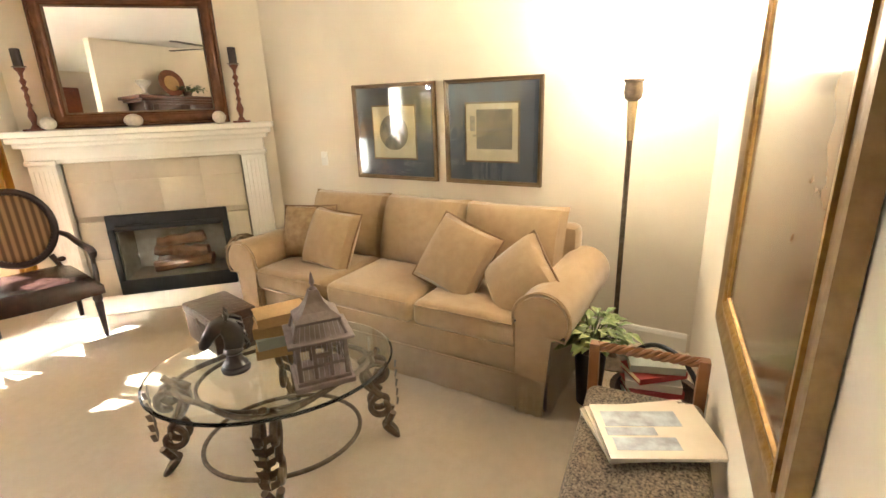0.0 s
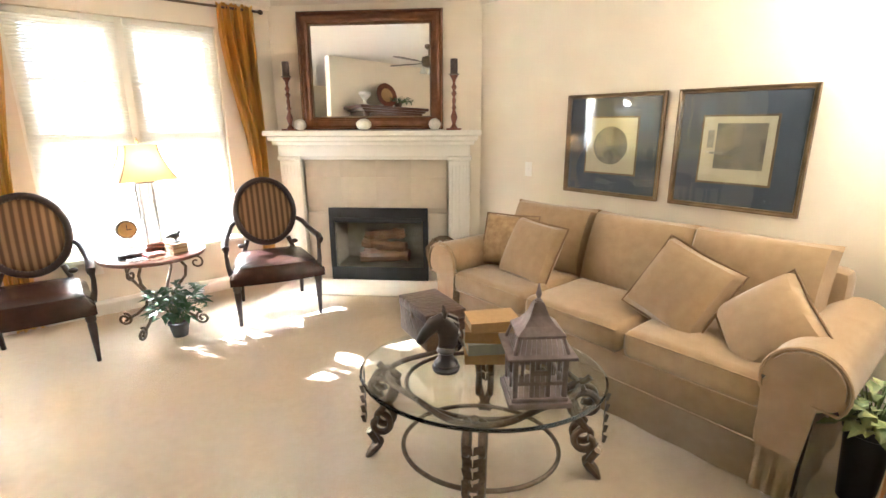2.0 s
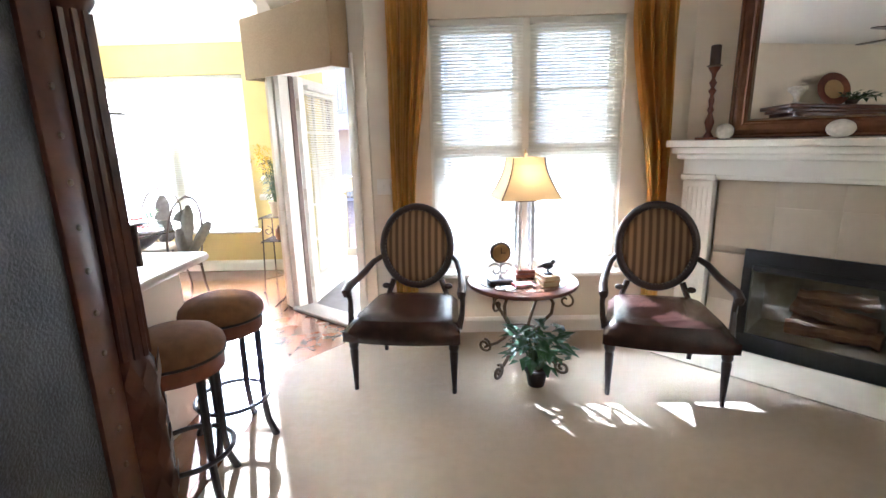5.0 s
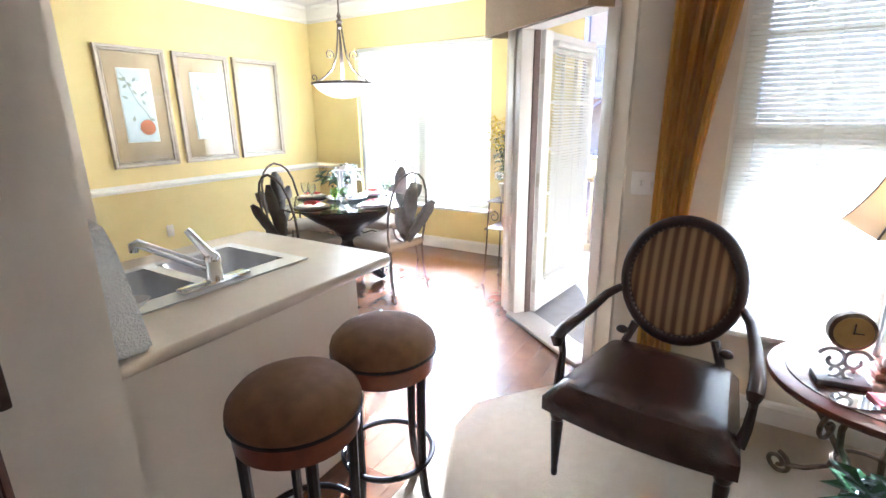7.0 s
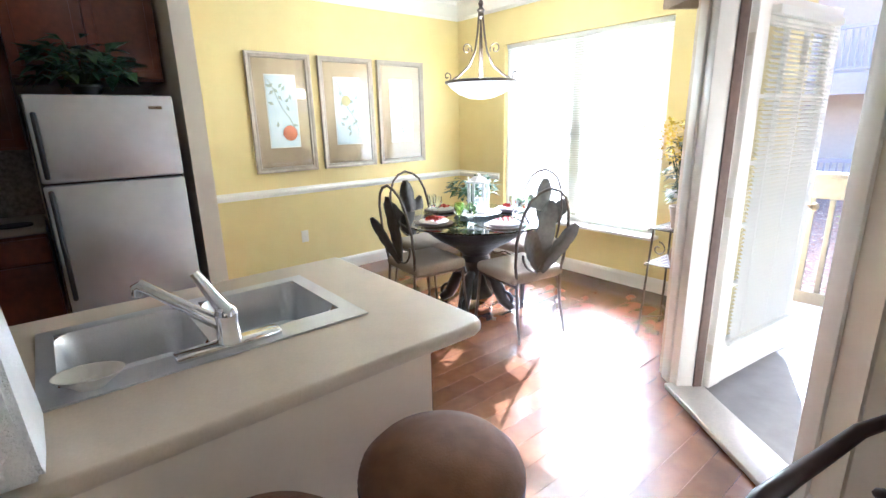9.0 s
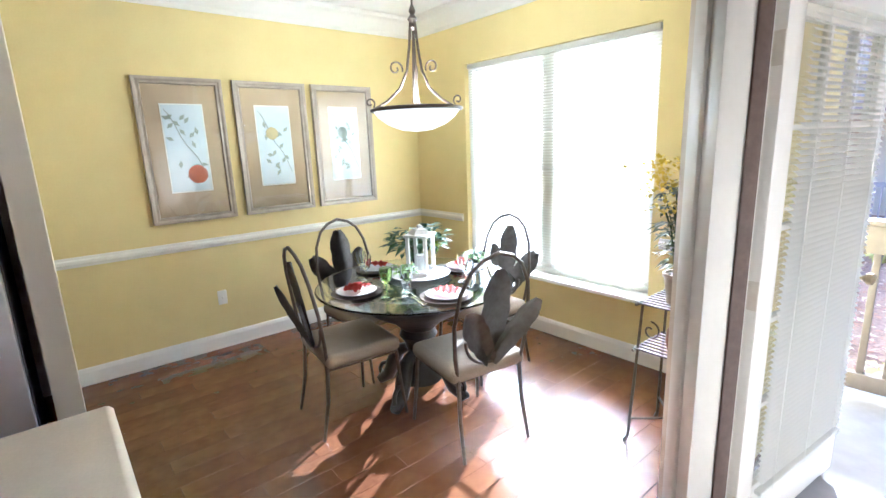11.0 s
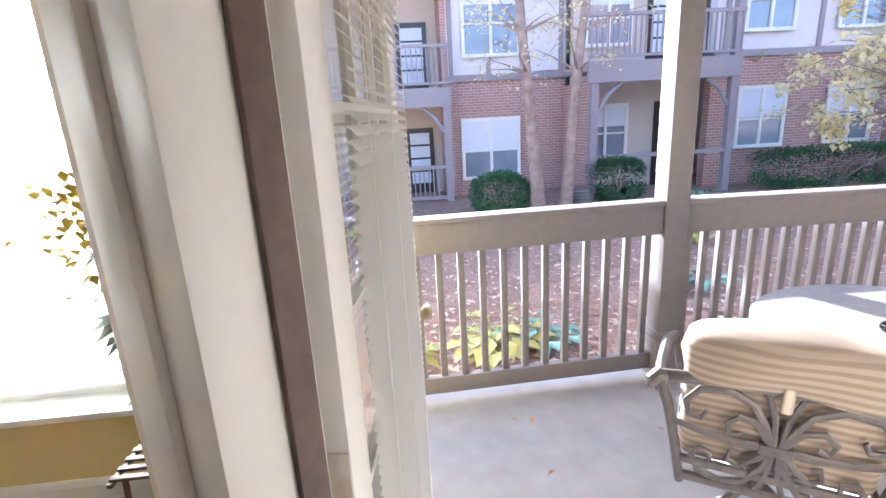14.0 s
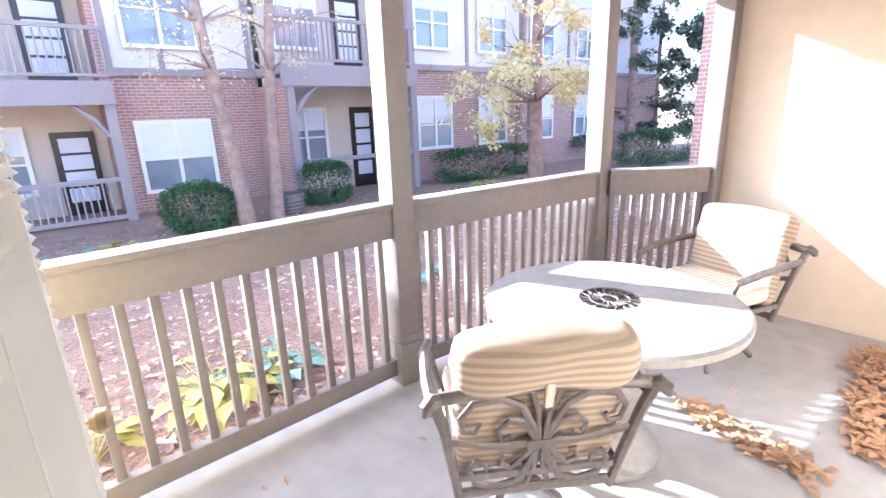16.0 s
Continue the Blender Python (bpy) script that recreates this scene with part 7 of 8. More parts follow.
def patio_chair(m, label):
    """A cushioned swivel chair with a scrolled metal back: front towards -y."""
    ob = thing("patio_chair", label, "chair", m, "patio chairs")
    B = Matrix.Translation((0, 0.27, 0.36)) @ Matrix.Rotation(radians(-14), 4, "X")
    C = B @ Matrix.Translation((0, 0, 0.32)) @ Matrix.Diagonal((1, 1, 1.28, 1)) @ Matrix.Translation((0, 0, -0.32))
    part("seat_frame", tube(bmesh.new(), [(-0.29, -0.27, 0.36), (0.29, -0.27, 0.36), (0.29, 0.26, 0.34), (-0.29, 0.26, 0.34)], 0.016, 8, True), DKMET, ob)
    for q in (-1, 1):
        part("back_post", tube(bmesh.new(), [(q * 0.275, 0.0, -0.02), (q * 0.30, 0.0, 0.10), (q * 0.33, 0.0, 0.22), (q * 0.36, 0.0, 0.30)], [0.017, 0.018, 0.019, 0.021], 8), DKMET, ob, "", C)
        part("bar_end", tube(bmesh.new(), [(q * 0.345, 0.004, 0.30), (q * 0.365, 0.012, 0.31), (q * 0.385, 0.03, 0.30), (q * 0.392, 0.035, 0.28)], [0.022, 0.024, 0.022, 0.012], 8), DKMET, ob, "", B)
    part("back_bar", tube(bmesh.new(), [(-0.36, 0, 0.30), (-0.2, 0, 0.318), (0, 0, 0.325), (0.2, 0, 0.318), (0.36, 0, 0.30)], 0.021, 10, flat=0.8), DKMET, ob, "", B)
    part("lower_bar", tube(bmesh.new(), [(-0.275, 0, 0.0), (0.275, 0, 0.0)], 0.014, 8), DKMET, ob, "", C)
    for s in (-1, 1):
        part("scroll", tube(bmesh.new(), [(s * 0.012, 0, 0.155), (s * 0.030, 0, 0.20), (s * 0.075, 0, 0.265), (s * 0.15, 0, 0.295), (s * 0.235, 0, 0.285), (s * 0.275, 0, 0.245), (s * 0.265, 0, 0.205), (s * 0.225, 0, 0.20), (s * 0.21, 0, 0.225)], [0.013, 0.013, 0.012, 0.012, 0.012, 0.011, 0.010, 0.009, 0.008], 7, flat=0.7), DKMET, ob, "", C)
        part("scroll", tube(bmesh.new(), [(s * 0.020, 0, 0.165), (s * 0.060, 0, 0.215), (s * 0.115, 0, 0.225), (s * 0.15, 0, 0.20), (s * 0.135, 0, 0.17), (s * 0.105, 0, 0.178)], [0.012, 0.011, 0.010, 0.010, 0.009, 0.007], 7, flat=0.7), DKMET, ob, "", C)
        part("scroll", tube(bmesh.new(), [(s * 0.012, 0, 0.145), (s * 0.030, 0, 0.09), (s * 0.08, 0, 0.03), (s * 0.15, 0, 0.012), (s * 0.22, 0, 0.03), (s * 0.245, 0, 0.075), (s * 0.22, 0, 0.105), (s * 0.185, 0, 0.095), (s * 0.185, 0, 0.07)], [0.013, 0.013, 0.012, 0.012, 0.012, 0.011, 0.010, 0.009, 0.008], 7, flat=0.7), DKMET, ob, "", C)
        part("scroll", tube(bmesh.new(), [(s * 0.020, 0, 0.14), (s * 0.060, 0, 0.105), (s * 0.10, 0, 0.075), (s * 0.135, 0, 0.09), (s * 0.125, 0, 0.12), (s * 0.10, 0, 0.115)], [0.012, 0.011, 0.010, 0.010, 0.009, 0.007], 7, flat=0.7), DKMET, ob, "", C)
        part("scroll", tube(bmesh.new(), [(s * 0.025, 0, 0.15), (s * 0.12, 0, 0.148), (s * 0.20, 0, 0.155), (s * 0.305, 0, 0.175)], [0.013, 0.011, 0.010, 0.010], 7, flat=0.7), DKMET, ob, "", C)
        part("scroll", tube(bmesh.new(), [(s * 0.010, 0, 0.16), (s * 0.018, 0, 0.24), (s * 0.05, 0, 0.315)], [0.012, 0.010, 0.009], 7, flat=0.7), DKMET, ob, "", C)
        part("scroll", tube(bmesh.new(), [(s * 0.010, 0, 0.14), (s * 0.016, 0, 0.07), (s * 0.045, 0, 0.005)], [0.012, 0.010, 0.009], 7, flat=0.7), DKMET, ob, "", C)
    part("scroll_clasp", boxes(((0, 0, 0.15), (0.10, 0.024, 0.030)), bevel=0.006), DKMET, ob, "cast clasp", C)
    for s in (-1, 1):
        part("arm", tube(bmesh.new(), [(s * 0.36, 0.32, 0.60), (s * 0.37, 0.15, 0.60), (s * 0.365, -0.10, 0.59), (s * 0.34, -0.25, 0.56), (s * 0.32, -0.27, 0.46), (s * 0.29, -0.25, 0.36)], [0.016, 0.02, 0.022, 0.02, 0.016, 0.016], 8), DKMET, ob)
    bm = bmesh.new()
    box(bm, (0, -0.03, 0.415), (0.56, 0.52, 0.10), 0.04, seg=4)
    part("seat_cushion", bm, SLING, ob, "beige woven seat cushion")
    bm = bmesh.new()
    box(bm, (0, -0.075, 0.16), (0.58, 0.10, 0.40), 0.042, seg=4)
    part("back_cushion", bm, SLING_SHADED, ob, "beige woven back cushion", B)
    n, rows = 28, []
    bm = bmesh.new()
    for i in range(n + 1):
        u = 2 * i / n - 1
        e = (1 - abs(u) ** 8) ** 0.5
        ring = []
        for k in range(18):
            a = 2 * math.pi * k / 18
            cy, cz = math.cos(a), math.sin(a)
            y = math.copysign(abs(cy) ** 0.62, cy) * (0.080 * e + 0.004)
            z = math.copysign(abs(cz) ** 0.62, cz) * (0.085 * e + 0.004)
            ring.append(bm.verts.new((u * 0.305, y + 0.006 * math.sin(5 * u + 2 * a), z + 0.006 * math.sin(4 * u + 1.3))))
        rows.append(ring)
    for p, q in zip(rows, rows[1:]):
        for k in range(18):
            bm.faces.new((p[k], p[(k + 1) % 18], q[(k + 1) % 18], q[k]))
    bm.faces.new(rows[0])
    bm.faces.new(rows[-1][::-1])
    part("head_roll", bm, SLING_SHADED, ob, "puffed cushion top", B @ Matrix.Translation((0, -0.05, 0.385)))
    part("cushion_tie", boxes(((0, 0.026, 0.31), (0.032, 0.014, 0.085)), bevel=0.005), SLING, ob, "", B)
    for k in range(4):
        a = k * math.pi / 2 + 0.78
        part("leg", tube(bmesh.new(), [(0.03 * math.cos(a), 0.03 * math.sin(a), 0.16), (0.18 * math.cos(a), 0.18 * math.sin(a), 0.12), (0.30 * math.cos(a), 0.30 * math.sin(a), 0.015)], [0.018, 0.018, 0.014], 7), DKMET, ob)
    part("swivel", lathe(bmesh.new(), [(0.04, 0.13), (0.04, 0.28), (0.10, 0.30), (0.10, 0.34)], 16), DKMET, ob)
    return ob


patio_chair(Matrix.Translation((1.46, 7.87, -0.03)) @ Matrix.Rotation(radians(180 - 34), 4, "Z") @ Matrix.Diagonal((0.95, 0.95, 1.12, 1)), "cushioned patio chair with scrolled metal back, partly sunlit")
patio_chair(Matrix.Translation((3.25, 7.92, -0.03)) @ Matrix.Rotation(radians(-104), 4, "Z") @ Matrix.Diagonal((0.96, 0.96, 1.10, 1)), "cushioned patio chair in full sun by the wall")

# fallen leaves
DRY = material("dry oak leaves", (0.43, 0.26, 0.135), (0.24, 0.125, 0.06), 9, 0.85, 0.2)
rnd = random.Random(77)


def scatter(name, count, place, size, mat, label):
    bm = bmesh.new()
    for i in range(count):
        c = Vector(place())
        a = rnd.uniform(0, 6.283)
        s = size * rnd.uniform(0.6, 1.3)
        leaf(bm, c, c + Vector((math.cos(a) * s, math.sin(a) * s, rnd.uniform(-0.004, 0.018))), s * 0.55, rnd.uniform(0.0, 0.02))
    ob = part(name, bm, mat, None, "", None, False)
    return tagged(ob, label, "leaves", "", "stuff")


def drift():
    t = rnd.random()
    return (2.62 - 0.12 * t + rnd.gauss(0, 0.05), 7.72 - 0.58 * t + rnd.gauss(0, 0.05), -0.026 + abs(rnd.gauss(0, 0.008)))


def drift2():
    t = rnd.random()
    return (2.80 + 1.25 * t + rnd.gauss(0, 0.05), 7.08 + 0.20 * t - abs(rnd.gauss(0, 0.20)), -0.026 + abs(rnd.gauss(0, 0.010)))


scatter("fallen_leaves", 330, drift, 0.06, DRY, "drift of dry brown leaves on the patio")
scatter("fallen_leaves", 900, drift2, 0.065, DRY, "drift of dry brown leaves along the wall")
scatter("fallen_leaves", 26, lambda: (rnd.uniform(0.7, 4.0), rnd.uniform(6.9, 8.8), -0.026), 0.045, DRY, "single dry leaves scattered on concrete")
gz = lambda y: -0.30 if y < 9 else -0.33 - 0.03 * min(9, y - 9)


def litter():
    x, y = rnd.uniform(-3, 13), 9.4 + 9 * rnd.random() ** 1.6
    return (x, y, gz(y) + 0.012 + 0.02 * rnd.random())


for nm, mt, ct in (("brown litter", material("brown litter leaf", (0.45, 0.26, 0.165), (0.26, 0.14, 0.09), 7, 0.9, 0.1), 9000), ("pale litter", material("pale litter leaf", (0.68, 0.54, 0.40), (0.50, 0.37, 0.27), 7, 0.9, 0.1), 5000), ("purple litter", material("mauve litter leaf", (0.33, 0.20, 0.16), (0.18, 0.105, 0.085), 7, 0.9, 0.1), 6000)):
    scatter("leaf_litter", ct, litter, 0.085, mt, nm + " of dead leaves on the courtyard ground")

# hostas
HOSTA = material("yellow green hosta leaves", (0.58, 0.47, 0.11), (0.30, 0.33, 0.10), 5, 0.55, 0.1)
HOSTB = material("blue green hosta leaves", (0.22, 0.36, 0.27), (0.14, 0.25, 0.17), 5, 0.5, 0.1)


def hosta(x, y, r, seed, mat, count=34):
    rnd2 = random.Random(seed)
    bm = bmesh.new()
    for i in range(count):
        a = rnd2.uniform(0, 6.28)
        rr = r * rnd2.uniform(0.1, 0.9)
        c = Vector((rr * math.cos(a), rr * math.sin(a), 0.12 + 0.28 * r * rnd2.random()))
        d = Vector((math.cos(a), math.sin(a), rnd2.uniform(-0.7, 0.1))) * rnd2.uniform(0.14, 0.22)
        leaf(bm, c, c + d, 0.13, 0.03)
        tube(bm, [(0, 0, 0), c * 0.6, c], 0.004, 4)
    solid("hosta_plant", bm, mat, "fading hosta plant with broad leaves", "plant", pose(x, y, gz(y)), "hostas", "", False)


hosta(0.90, 10.05, 0.42, 1, HOSTA, 46)
hosta(1.27, 10.08, 0.28, 2, HOSTB, 22)
hosta(0.15, 9.9, 0.16, 3, HOSTA, 10)
for i, (x, y) in enumerate(((3.4, 11.2), (4.6, 13.0), (-0.6, 15.2), (0.3, 15.4), (0.9, 15.6), (6.6, 16.4), (8.2, 15.8), (9.4, 16.2), (10.2, 15.4), (7.4, 17.2))):
    hosta(x, y, 0.36, 10 + i, HOSTA if i % 3 else HOSTB, 26)


# shrubs and trees
BUSH = material("clipped evergreen leaves", (0.11, 0.21, 0.09), (0.045, 0.10, 0.045), 5, 0.85, 0.1, spec=0.15)


def shrub(name, x, y, rx, ry, rz, seed, label, boxy=1.0, count=5600, mat=None):
    rnd2 = random.Random(seed)
    ob = thing(name, label, "shrub", pose(x, y, gz(y)))
    bm = bmesh.new()
    for i in range(count):
        v = Vector((rnd2.gauss(0, 1), rnd2.gauss(0, 1), rnd2.gauss(0, 1))).normalized()
        v = Vector([math.copysign(abs(q) ** boxy, q) for q in v])
        k = rnd2.uniform(0.80, 1.03) * (1 + 0.06 * math.sin(5 * v.x + seed) * math.sin(4 * v.y + 2 * v.z))
        c = Vector((v.x * rx * k, v.y * ry * k, rz + v.z * rz * k))
        d = (v + Vector((rnd2.gauss(0, 0.6), rnd2.gauss(0, 0.6), rnd2.gauss(0, 0.6)))).normalized() * rnd2.uniform(0.04, 0.09)
        leaf(bm, c, c + d, 0.05, 0.01)
    part("foliage", bm, mat or BUSH, ob, "", None, False)
    bm = bmesh.new()
    for i in range(9):
        a = i * 0.7
        tube(bm, [(0.03 * math.cos(a), 0.03 * math.sin(a), 0), (rx * 0.4 * math.cos(a), ry * 0.4 * math.sin(a), rz), (rx * 0.75 * math.cos(a), ry * 0.75 * math.sin(a), rz * 1.5)], [0.02, 0.014, 0.006], 5)
    part("branch_work", bm, BARK, ob)
    return ob


BARK = material("peeling birch bark", (0.44, 0.33, 0.26), (0.20, 0.13, 0.10), 7, 0.85, 0.6)
AUTUMN = see_through(material("pale yellow autumn leaves", (0.84, 0.76, 0.46), (0.70, 0.60, 0.28), 9, 0.6, 0.1), 0.5, (0.9, 0.80, 0.45))
shrub("round_shrub", 2.45, 17.0, 0.68, 0.65, 0.46, 1, "rounded clipped evergreen shrub in front of brick", 0.85)
shrub("square_shrub", 5.55, 17.9, 0.62, 0.6, 0.52, 2, "boxy clipped evergreen shrub by the walkway", 0.6)
shrub("low_hedge", 11.6, 18.0, 2.3, 0.7, 0.50, 3, "long low evergreen hedge along the building", 0.55, 8000)
shrub("low_hedge", 17.5, 15.5, 1.9, 0.9, 0.60, 4, "dark evergreen hedge further along", 0.6, 7000)


def tree(x, y, h, r, lean, seed, label, leaves=1500, low=1.6, leaf_mat=None, spread=1.0, size=1.0):
    rnd2 = random.Random(seed)
    ob = thing("tree", label, "tree", pose(x, y, gz(y) - 0.05))
    pts = [Vector((lean * (z / h) * h * 0.12 + 0.05 * math.sin(z * 0.9 + seed), 0.05 * math.cos(z * 0.7 + seed), z)) for z in [h * i / 12 for i in range(13)]]
    part("trunk", tube(bmesh.new(), pts, [r * (1.25 if i == 0 else 1) * (1 - 0.9 * i / 12) + 0.012 for i in range(13)], 10), BARK, ob)
    br, lv = bmesh.new(), bmesh.new()
    for i in range(34):
        t = rnd2.uniform(low / h, 0.97)
        p = pts[min(12, int(t * 12))].copy()
        a = rnd2.uniform(0, 6.283)
        L = spread * h * 0.26 * (1.15 - t) * rnd2.uniform(0.6, 1.3)
        way = Vector((math.cos(a), math.sin(a), rnd2.uniform(0.0, 0.55)))
        q = [p, p + way * L * 0.4 + Vector((0, 0, 0.03)), p + way * L * 0.75 + Vector((rnd2.gauss(0, 0.1), rnd2.gauss(0, 0.1), 0.0)), p + way * L + Vector((0, 0, -0.12 * L))]
        tube(br, q, [r * 0.22 + 0.006, 0.012, 0.007, 0.003], 5)
        for j in range(3):
            s = q[1].lerp(q[3], rnd2.random())
            e = s + Vector((rnd2.gauss(0, 0.4), rnd2.gauss(0, 0.4), rnd2.gauss(-0.05, 0.25))) * L * 0.5
            tube(br, [s, (s + e) / 2 + Vector((0, 0, 0.03)), e], [0.006, 0.004, 0.002], 4)
            for k in range(leaves // 102):
                c = s.lerp(e, rnd2.random()) + Vector((rnd2.gauss(0, 0.10), rnd2.gauss(0, 0.10), rnd2.gauss(-0.03, 0.10)))
                d = Vector((rnd2.gauss(0, 1), rnd2.gauss(0, 1), rnd2.gauss(-0.4, 0.7))).normalized() * rnd2.uniform(0.05, 0.10) * size
                leaf(lv, c, c + d, 0.06 * size, 0.01)
    part("branch_work", br, BARK, ob)
    part("crown", lv, leaf_mat or AUTUMN, ob, "sparse yellow autumn leaves", None, False)
    return ob


tree(3.15, 16.5, 9.0, 0.14, -0.6, 1, "slim birch tree with sparse autumn leaves", 1600, 3.0)
tree(3.75, 16.6, 9.0, 0.13, 0.9, 2, "slim leaning birch tree with sparse autumn leaves", 1600, 3.0)
tree(10.4, 15.2, 9.0, 0.20, 0.1, 3, "pale trunked birch tree with yellow leaves", 9000, 2.0, None, 1.7, 1.7)
tree(13.5, 18.5, 10.0, 0.16, 0.3, 4, "birch tree beside the hedge", 1200, 2.2)
PINE = material("dull green distant leaves", (0.24, 0.28, 0.20), (0.13, 0.165, 0.12), 5, 0.85, 0.1, spec=0.15)
for i, (x, y, h) in enumerate(((20, 18, 12), (23, 15.5, 11), (26, 20, 13), (22, 22, 13), (29, 14, 12))):
    tree(x, y, h, 0.22, 0, 20 + i, "dull green tree in the distant woods", 12000, 0.9, PINE, 1.1, 2.5)

# ---- the building across the courtyard ----
BRICKM = bpy.data.materials.new("red brick facade")
BRICKM.use_nodes = True
nt, b = BRICKM.node_tree, BRICKM.node_tree.nodes["Principled BSDF"]
tc, bt, rot = nt.nodes.new("ShaderNodeTexCoord"), nt.nodes.new("ShaderNodeTexBrick"), nt.nodes.new("ShaderNodeMapping")
sep, com = nt.nodes.new("ShaderNodeSeparateXYZ"), nt.nodes.new("ShaderNodeCombineXYZ")
add = nt.nodes.new("ShaderNodeMath")
nt.links.new(tc.outputs["Object"], sep.inputs[0])
nt.links.new(sep.outputs[0], add.inputs[0])
nt.links.new(sep.outputs[1], add.inputs[1])
nt.links.new(add.outputs[0], com.inputs[0])
nt.links.new(sep.outputs[2], com.inputs[1])
nt.links.new(com.outputs[0], bt.inputs["Vector"])
bt.inputs["Scale"].default_value = 1.0
bt.inputs["Brick Width"].default_value, bt.inputs["Row Height"].default_value, bt.inputs["Mortar Size"].default_value = 0.21, 0.075, 0.008
bt.inputs["Color1"].default_value, bt.inputs["Color2"].default_value, bt.inputs["Mortar"].default_value = (0.45, 0.245, 0.19, 1), (0.38, 0.195, 0.15, 1), (0.56, 0.50, 0.45, 1)
nt.links.new(bt.outputs["Color"], b.inputs["Base Color"])
b.inputs["Roughness"].default_value = 0.9
bn = nt.nodes.new("ShaderNodeBump")
bn.inputs["Strength"].default_value, bn.inputs["Distance"].default_value = 0.6, 0.01
bn.invert = True
nt.links.new(bt.outputs["Fac"], bn.inputs["Height"])
nt.links.new(bn.outputs[0], b.inputs["Normal"])
SIDING = material("pale grey siding", (0.72, 0.67, 0.63), (0.67, 0.62, 0.58), 8, 0.8, 0.1)
GREYT = material("mauve grey trim", (0.34, 0.29, 0.28), (0.29, 0.245, 0.24), 12, 0.7, 0.1)
BEIGE = material("beige recess stucco", (0.60, 0.51, 0.41), (0.55, 0.46, 0.37), 14, 0.9, 0.2)
WINGL = material("far window glass", (0.28, 0.31, 0.35), (0.20, 0.22, 0.25), 2, 0.06, 0, spec=0.8)
SHADEW = material("pale window shade", (0.74, 0.74, 0.76), (0.68, 0.68, 0.70), 4, 0.7, 0)
BZ = -0.60
AB = thing("apartment_building", "brick and stucco apartment building with balconies", "building")
FZ = 2.30


def wall_box(name, x0, x1, y0, y1, z0, z1, mat, label=""):
    return part(name, span(x0, x1, y0, y1, z0, z1), mat, AB, label, smooth=False)


def bwindow(x0, x1, y, z0, z1, shade=0.5, cols=2):
    w = part("window", boxes((((x0 + x1) / 2, y - 0.02, (z0 + z1) / 2), (x1 - x0, 0.06, z1 - z0))), WINGL, AB, "far window with white frame", smooth=False)
    bm = bmesh.new()
    frame_bars(bm, x1 - x0 + 0.12, z1 - z0 + 0.12, 0.09, 0.05, [(0, 0), (0, -0.05), (0.09, -0.05), (0.09, 0)])
    put(bm, bm.verts, Matrix.Translation(((x0 + x1) / 2, y - 0.045, (z0 + z1) / 2)))
    for c in range(1, cols):
        box(bm, (x0 + (x1 - x0) * c / cols, y - 0.075, (z0 + z1) / 2), (0.08, 0.05, z1 - z0))
    box(bm, ((x0 + x1) / 2, y - 0.07, (z0 + z1) / 2 - 0.05), (x1 - x0, 0.04, 0.05))
    part("window_frame", bm, WHITE, w, "white window frame", smooth=False)
    if shade:
        part("blind", boxes((((x0 + x1) / 2, y - 0.055, z1 - (z1 - z0) * shade / 2), (x1 - x0 - 0.06, 0.012, (z1 - z0) * shade))), SHADEW, w, "pale lowered blind", smooth=False)


def bdoor(x0, x1, y, z0, z1):
    d = part("door", boxes((((x0 + x1) / 2, y - 0.03, (z0 + z1) / 2), (x1 - x0, 0.06, z1 - z0))), DARKWOOD, AB, "dark glazed door", smooth=False)
    for k in range(4):
        part("pane", boxes((((x0 + x1) / 2, y - 0.065, z0 + (z1 - z0) * (0.24 + 0.2 * k)), (x1 - x0 - 0.26, 0.02, (z1 - z0) * 0.17))), SHADEW, d, "pale door pane", smooth=False)


def balcony(x0, x1, y, z, h=1.06, z_thick=0.48):
    wall_box("balcony_fascia", x0, x1, y, y + 0.12, z - z_thick, z, GREYT)
    wall_box("balcony_floor", x0, x1, y + 0.12, y + 1.6, z - 0.2, z - 0.05, GREYT)
    bm = span(x0, x1, y + 0.02, y + 0.09, z + h - 0.08, z + h)
    span(x0, x1, y + 0.02, y + 0.07, z + 0.08, z + 0.14, 0, bm)
    part("balcony_rail", bm, GREYT, AB, smooth=False)
    k = int((x1 - x0) / 0.13)
    me = mesh_of(boxes(((0, 0, 0), (0.035, 0.035, h - 0.2))), GREYT, False)
    for i in range(k):
        o = new("baluster", me)
        o.parent, o.location = AB, (x0 + (i + 0.5) * (x1 - x0) / k, y + 0.05, z + 0.1 + (h - 0.2) / 2)


# ground floor and first floor, from one end to the other
wall_box("brick_wall", 1.75, 5.1, 20.3, 20.6, BZ, 2.55, BRICKM, "red brick wall")
wall_box("belt_trim", 1.75, 5.1, 20.22, 20.3, 2.55, 2.72, GREYT)
wall_box("upper_wall", 2.0, 5.1, 20.32, 20.6, 2.72, 7.6, SIDING, "pale upper siding")
for x in (1.85, 2.9, 3.85, 4.95):
    wall_box("trim_board", x - 0.06, x + 0.06, 20.27, 20.32, 2.72, 3.2 if 2 < x < 3.8 else 5.0, GREYT)
wall_box("recess_wall", -4.5, 1.75, 21.4, 21.6, BZ, 5.0, BEIGE, "shaded beige recess")
wall_box("recess_side", 1.60, 1.75, 20.3, 21.4, BZ, 5.0, BRICKM)
wall_box("recess_side", -4.65, -4.5, 19.5, 21.4, BZ, 5.0, BRICKM)
bdoor(0.50, 1.35, 21.4, BZ, 1.36)
bwindow(-1.3, 0.0, 21.4, 0.0, 1.45, 0.4)
bdoor(0.4, 1.3, 21.4, 2.35, 4.3)
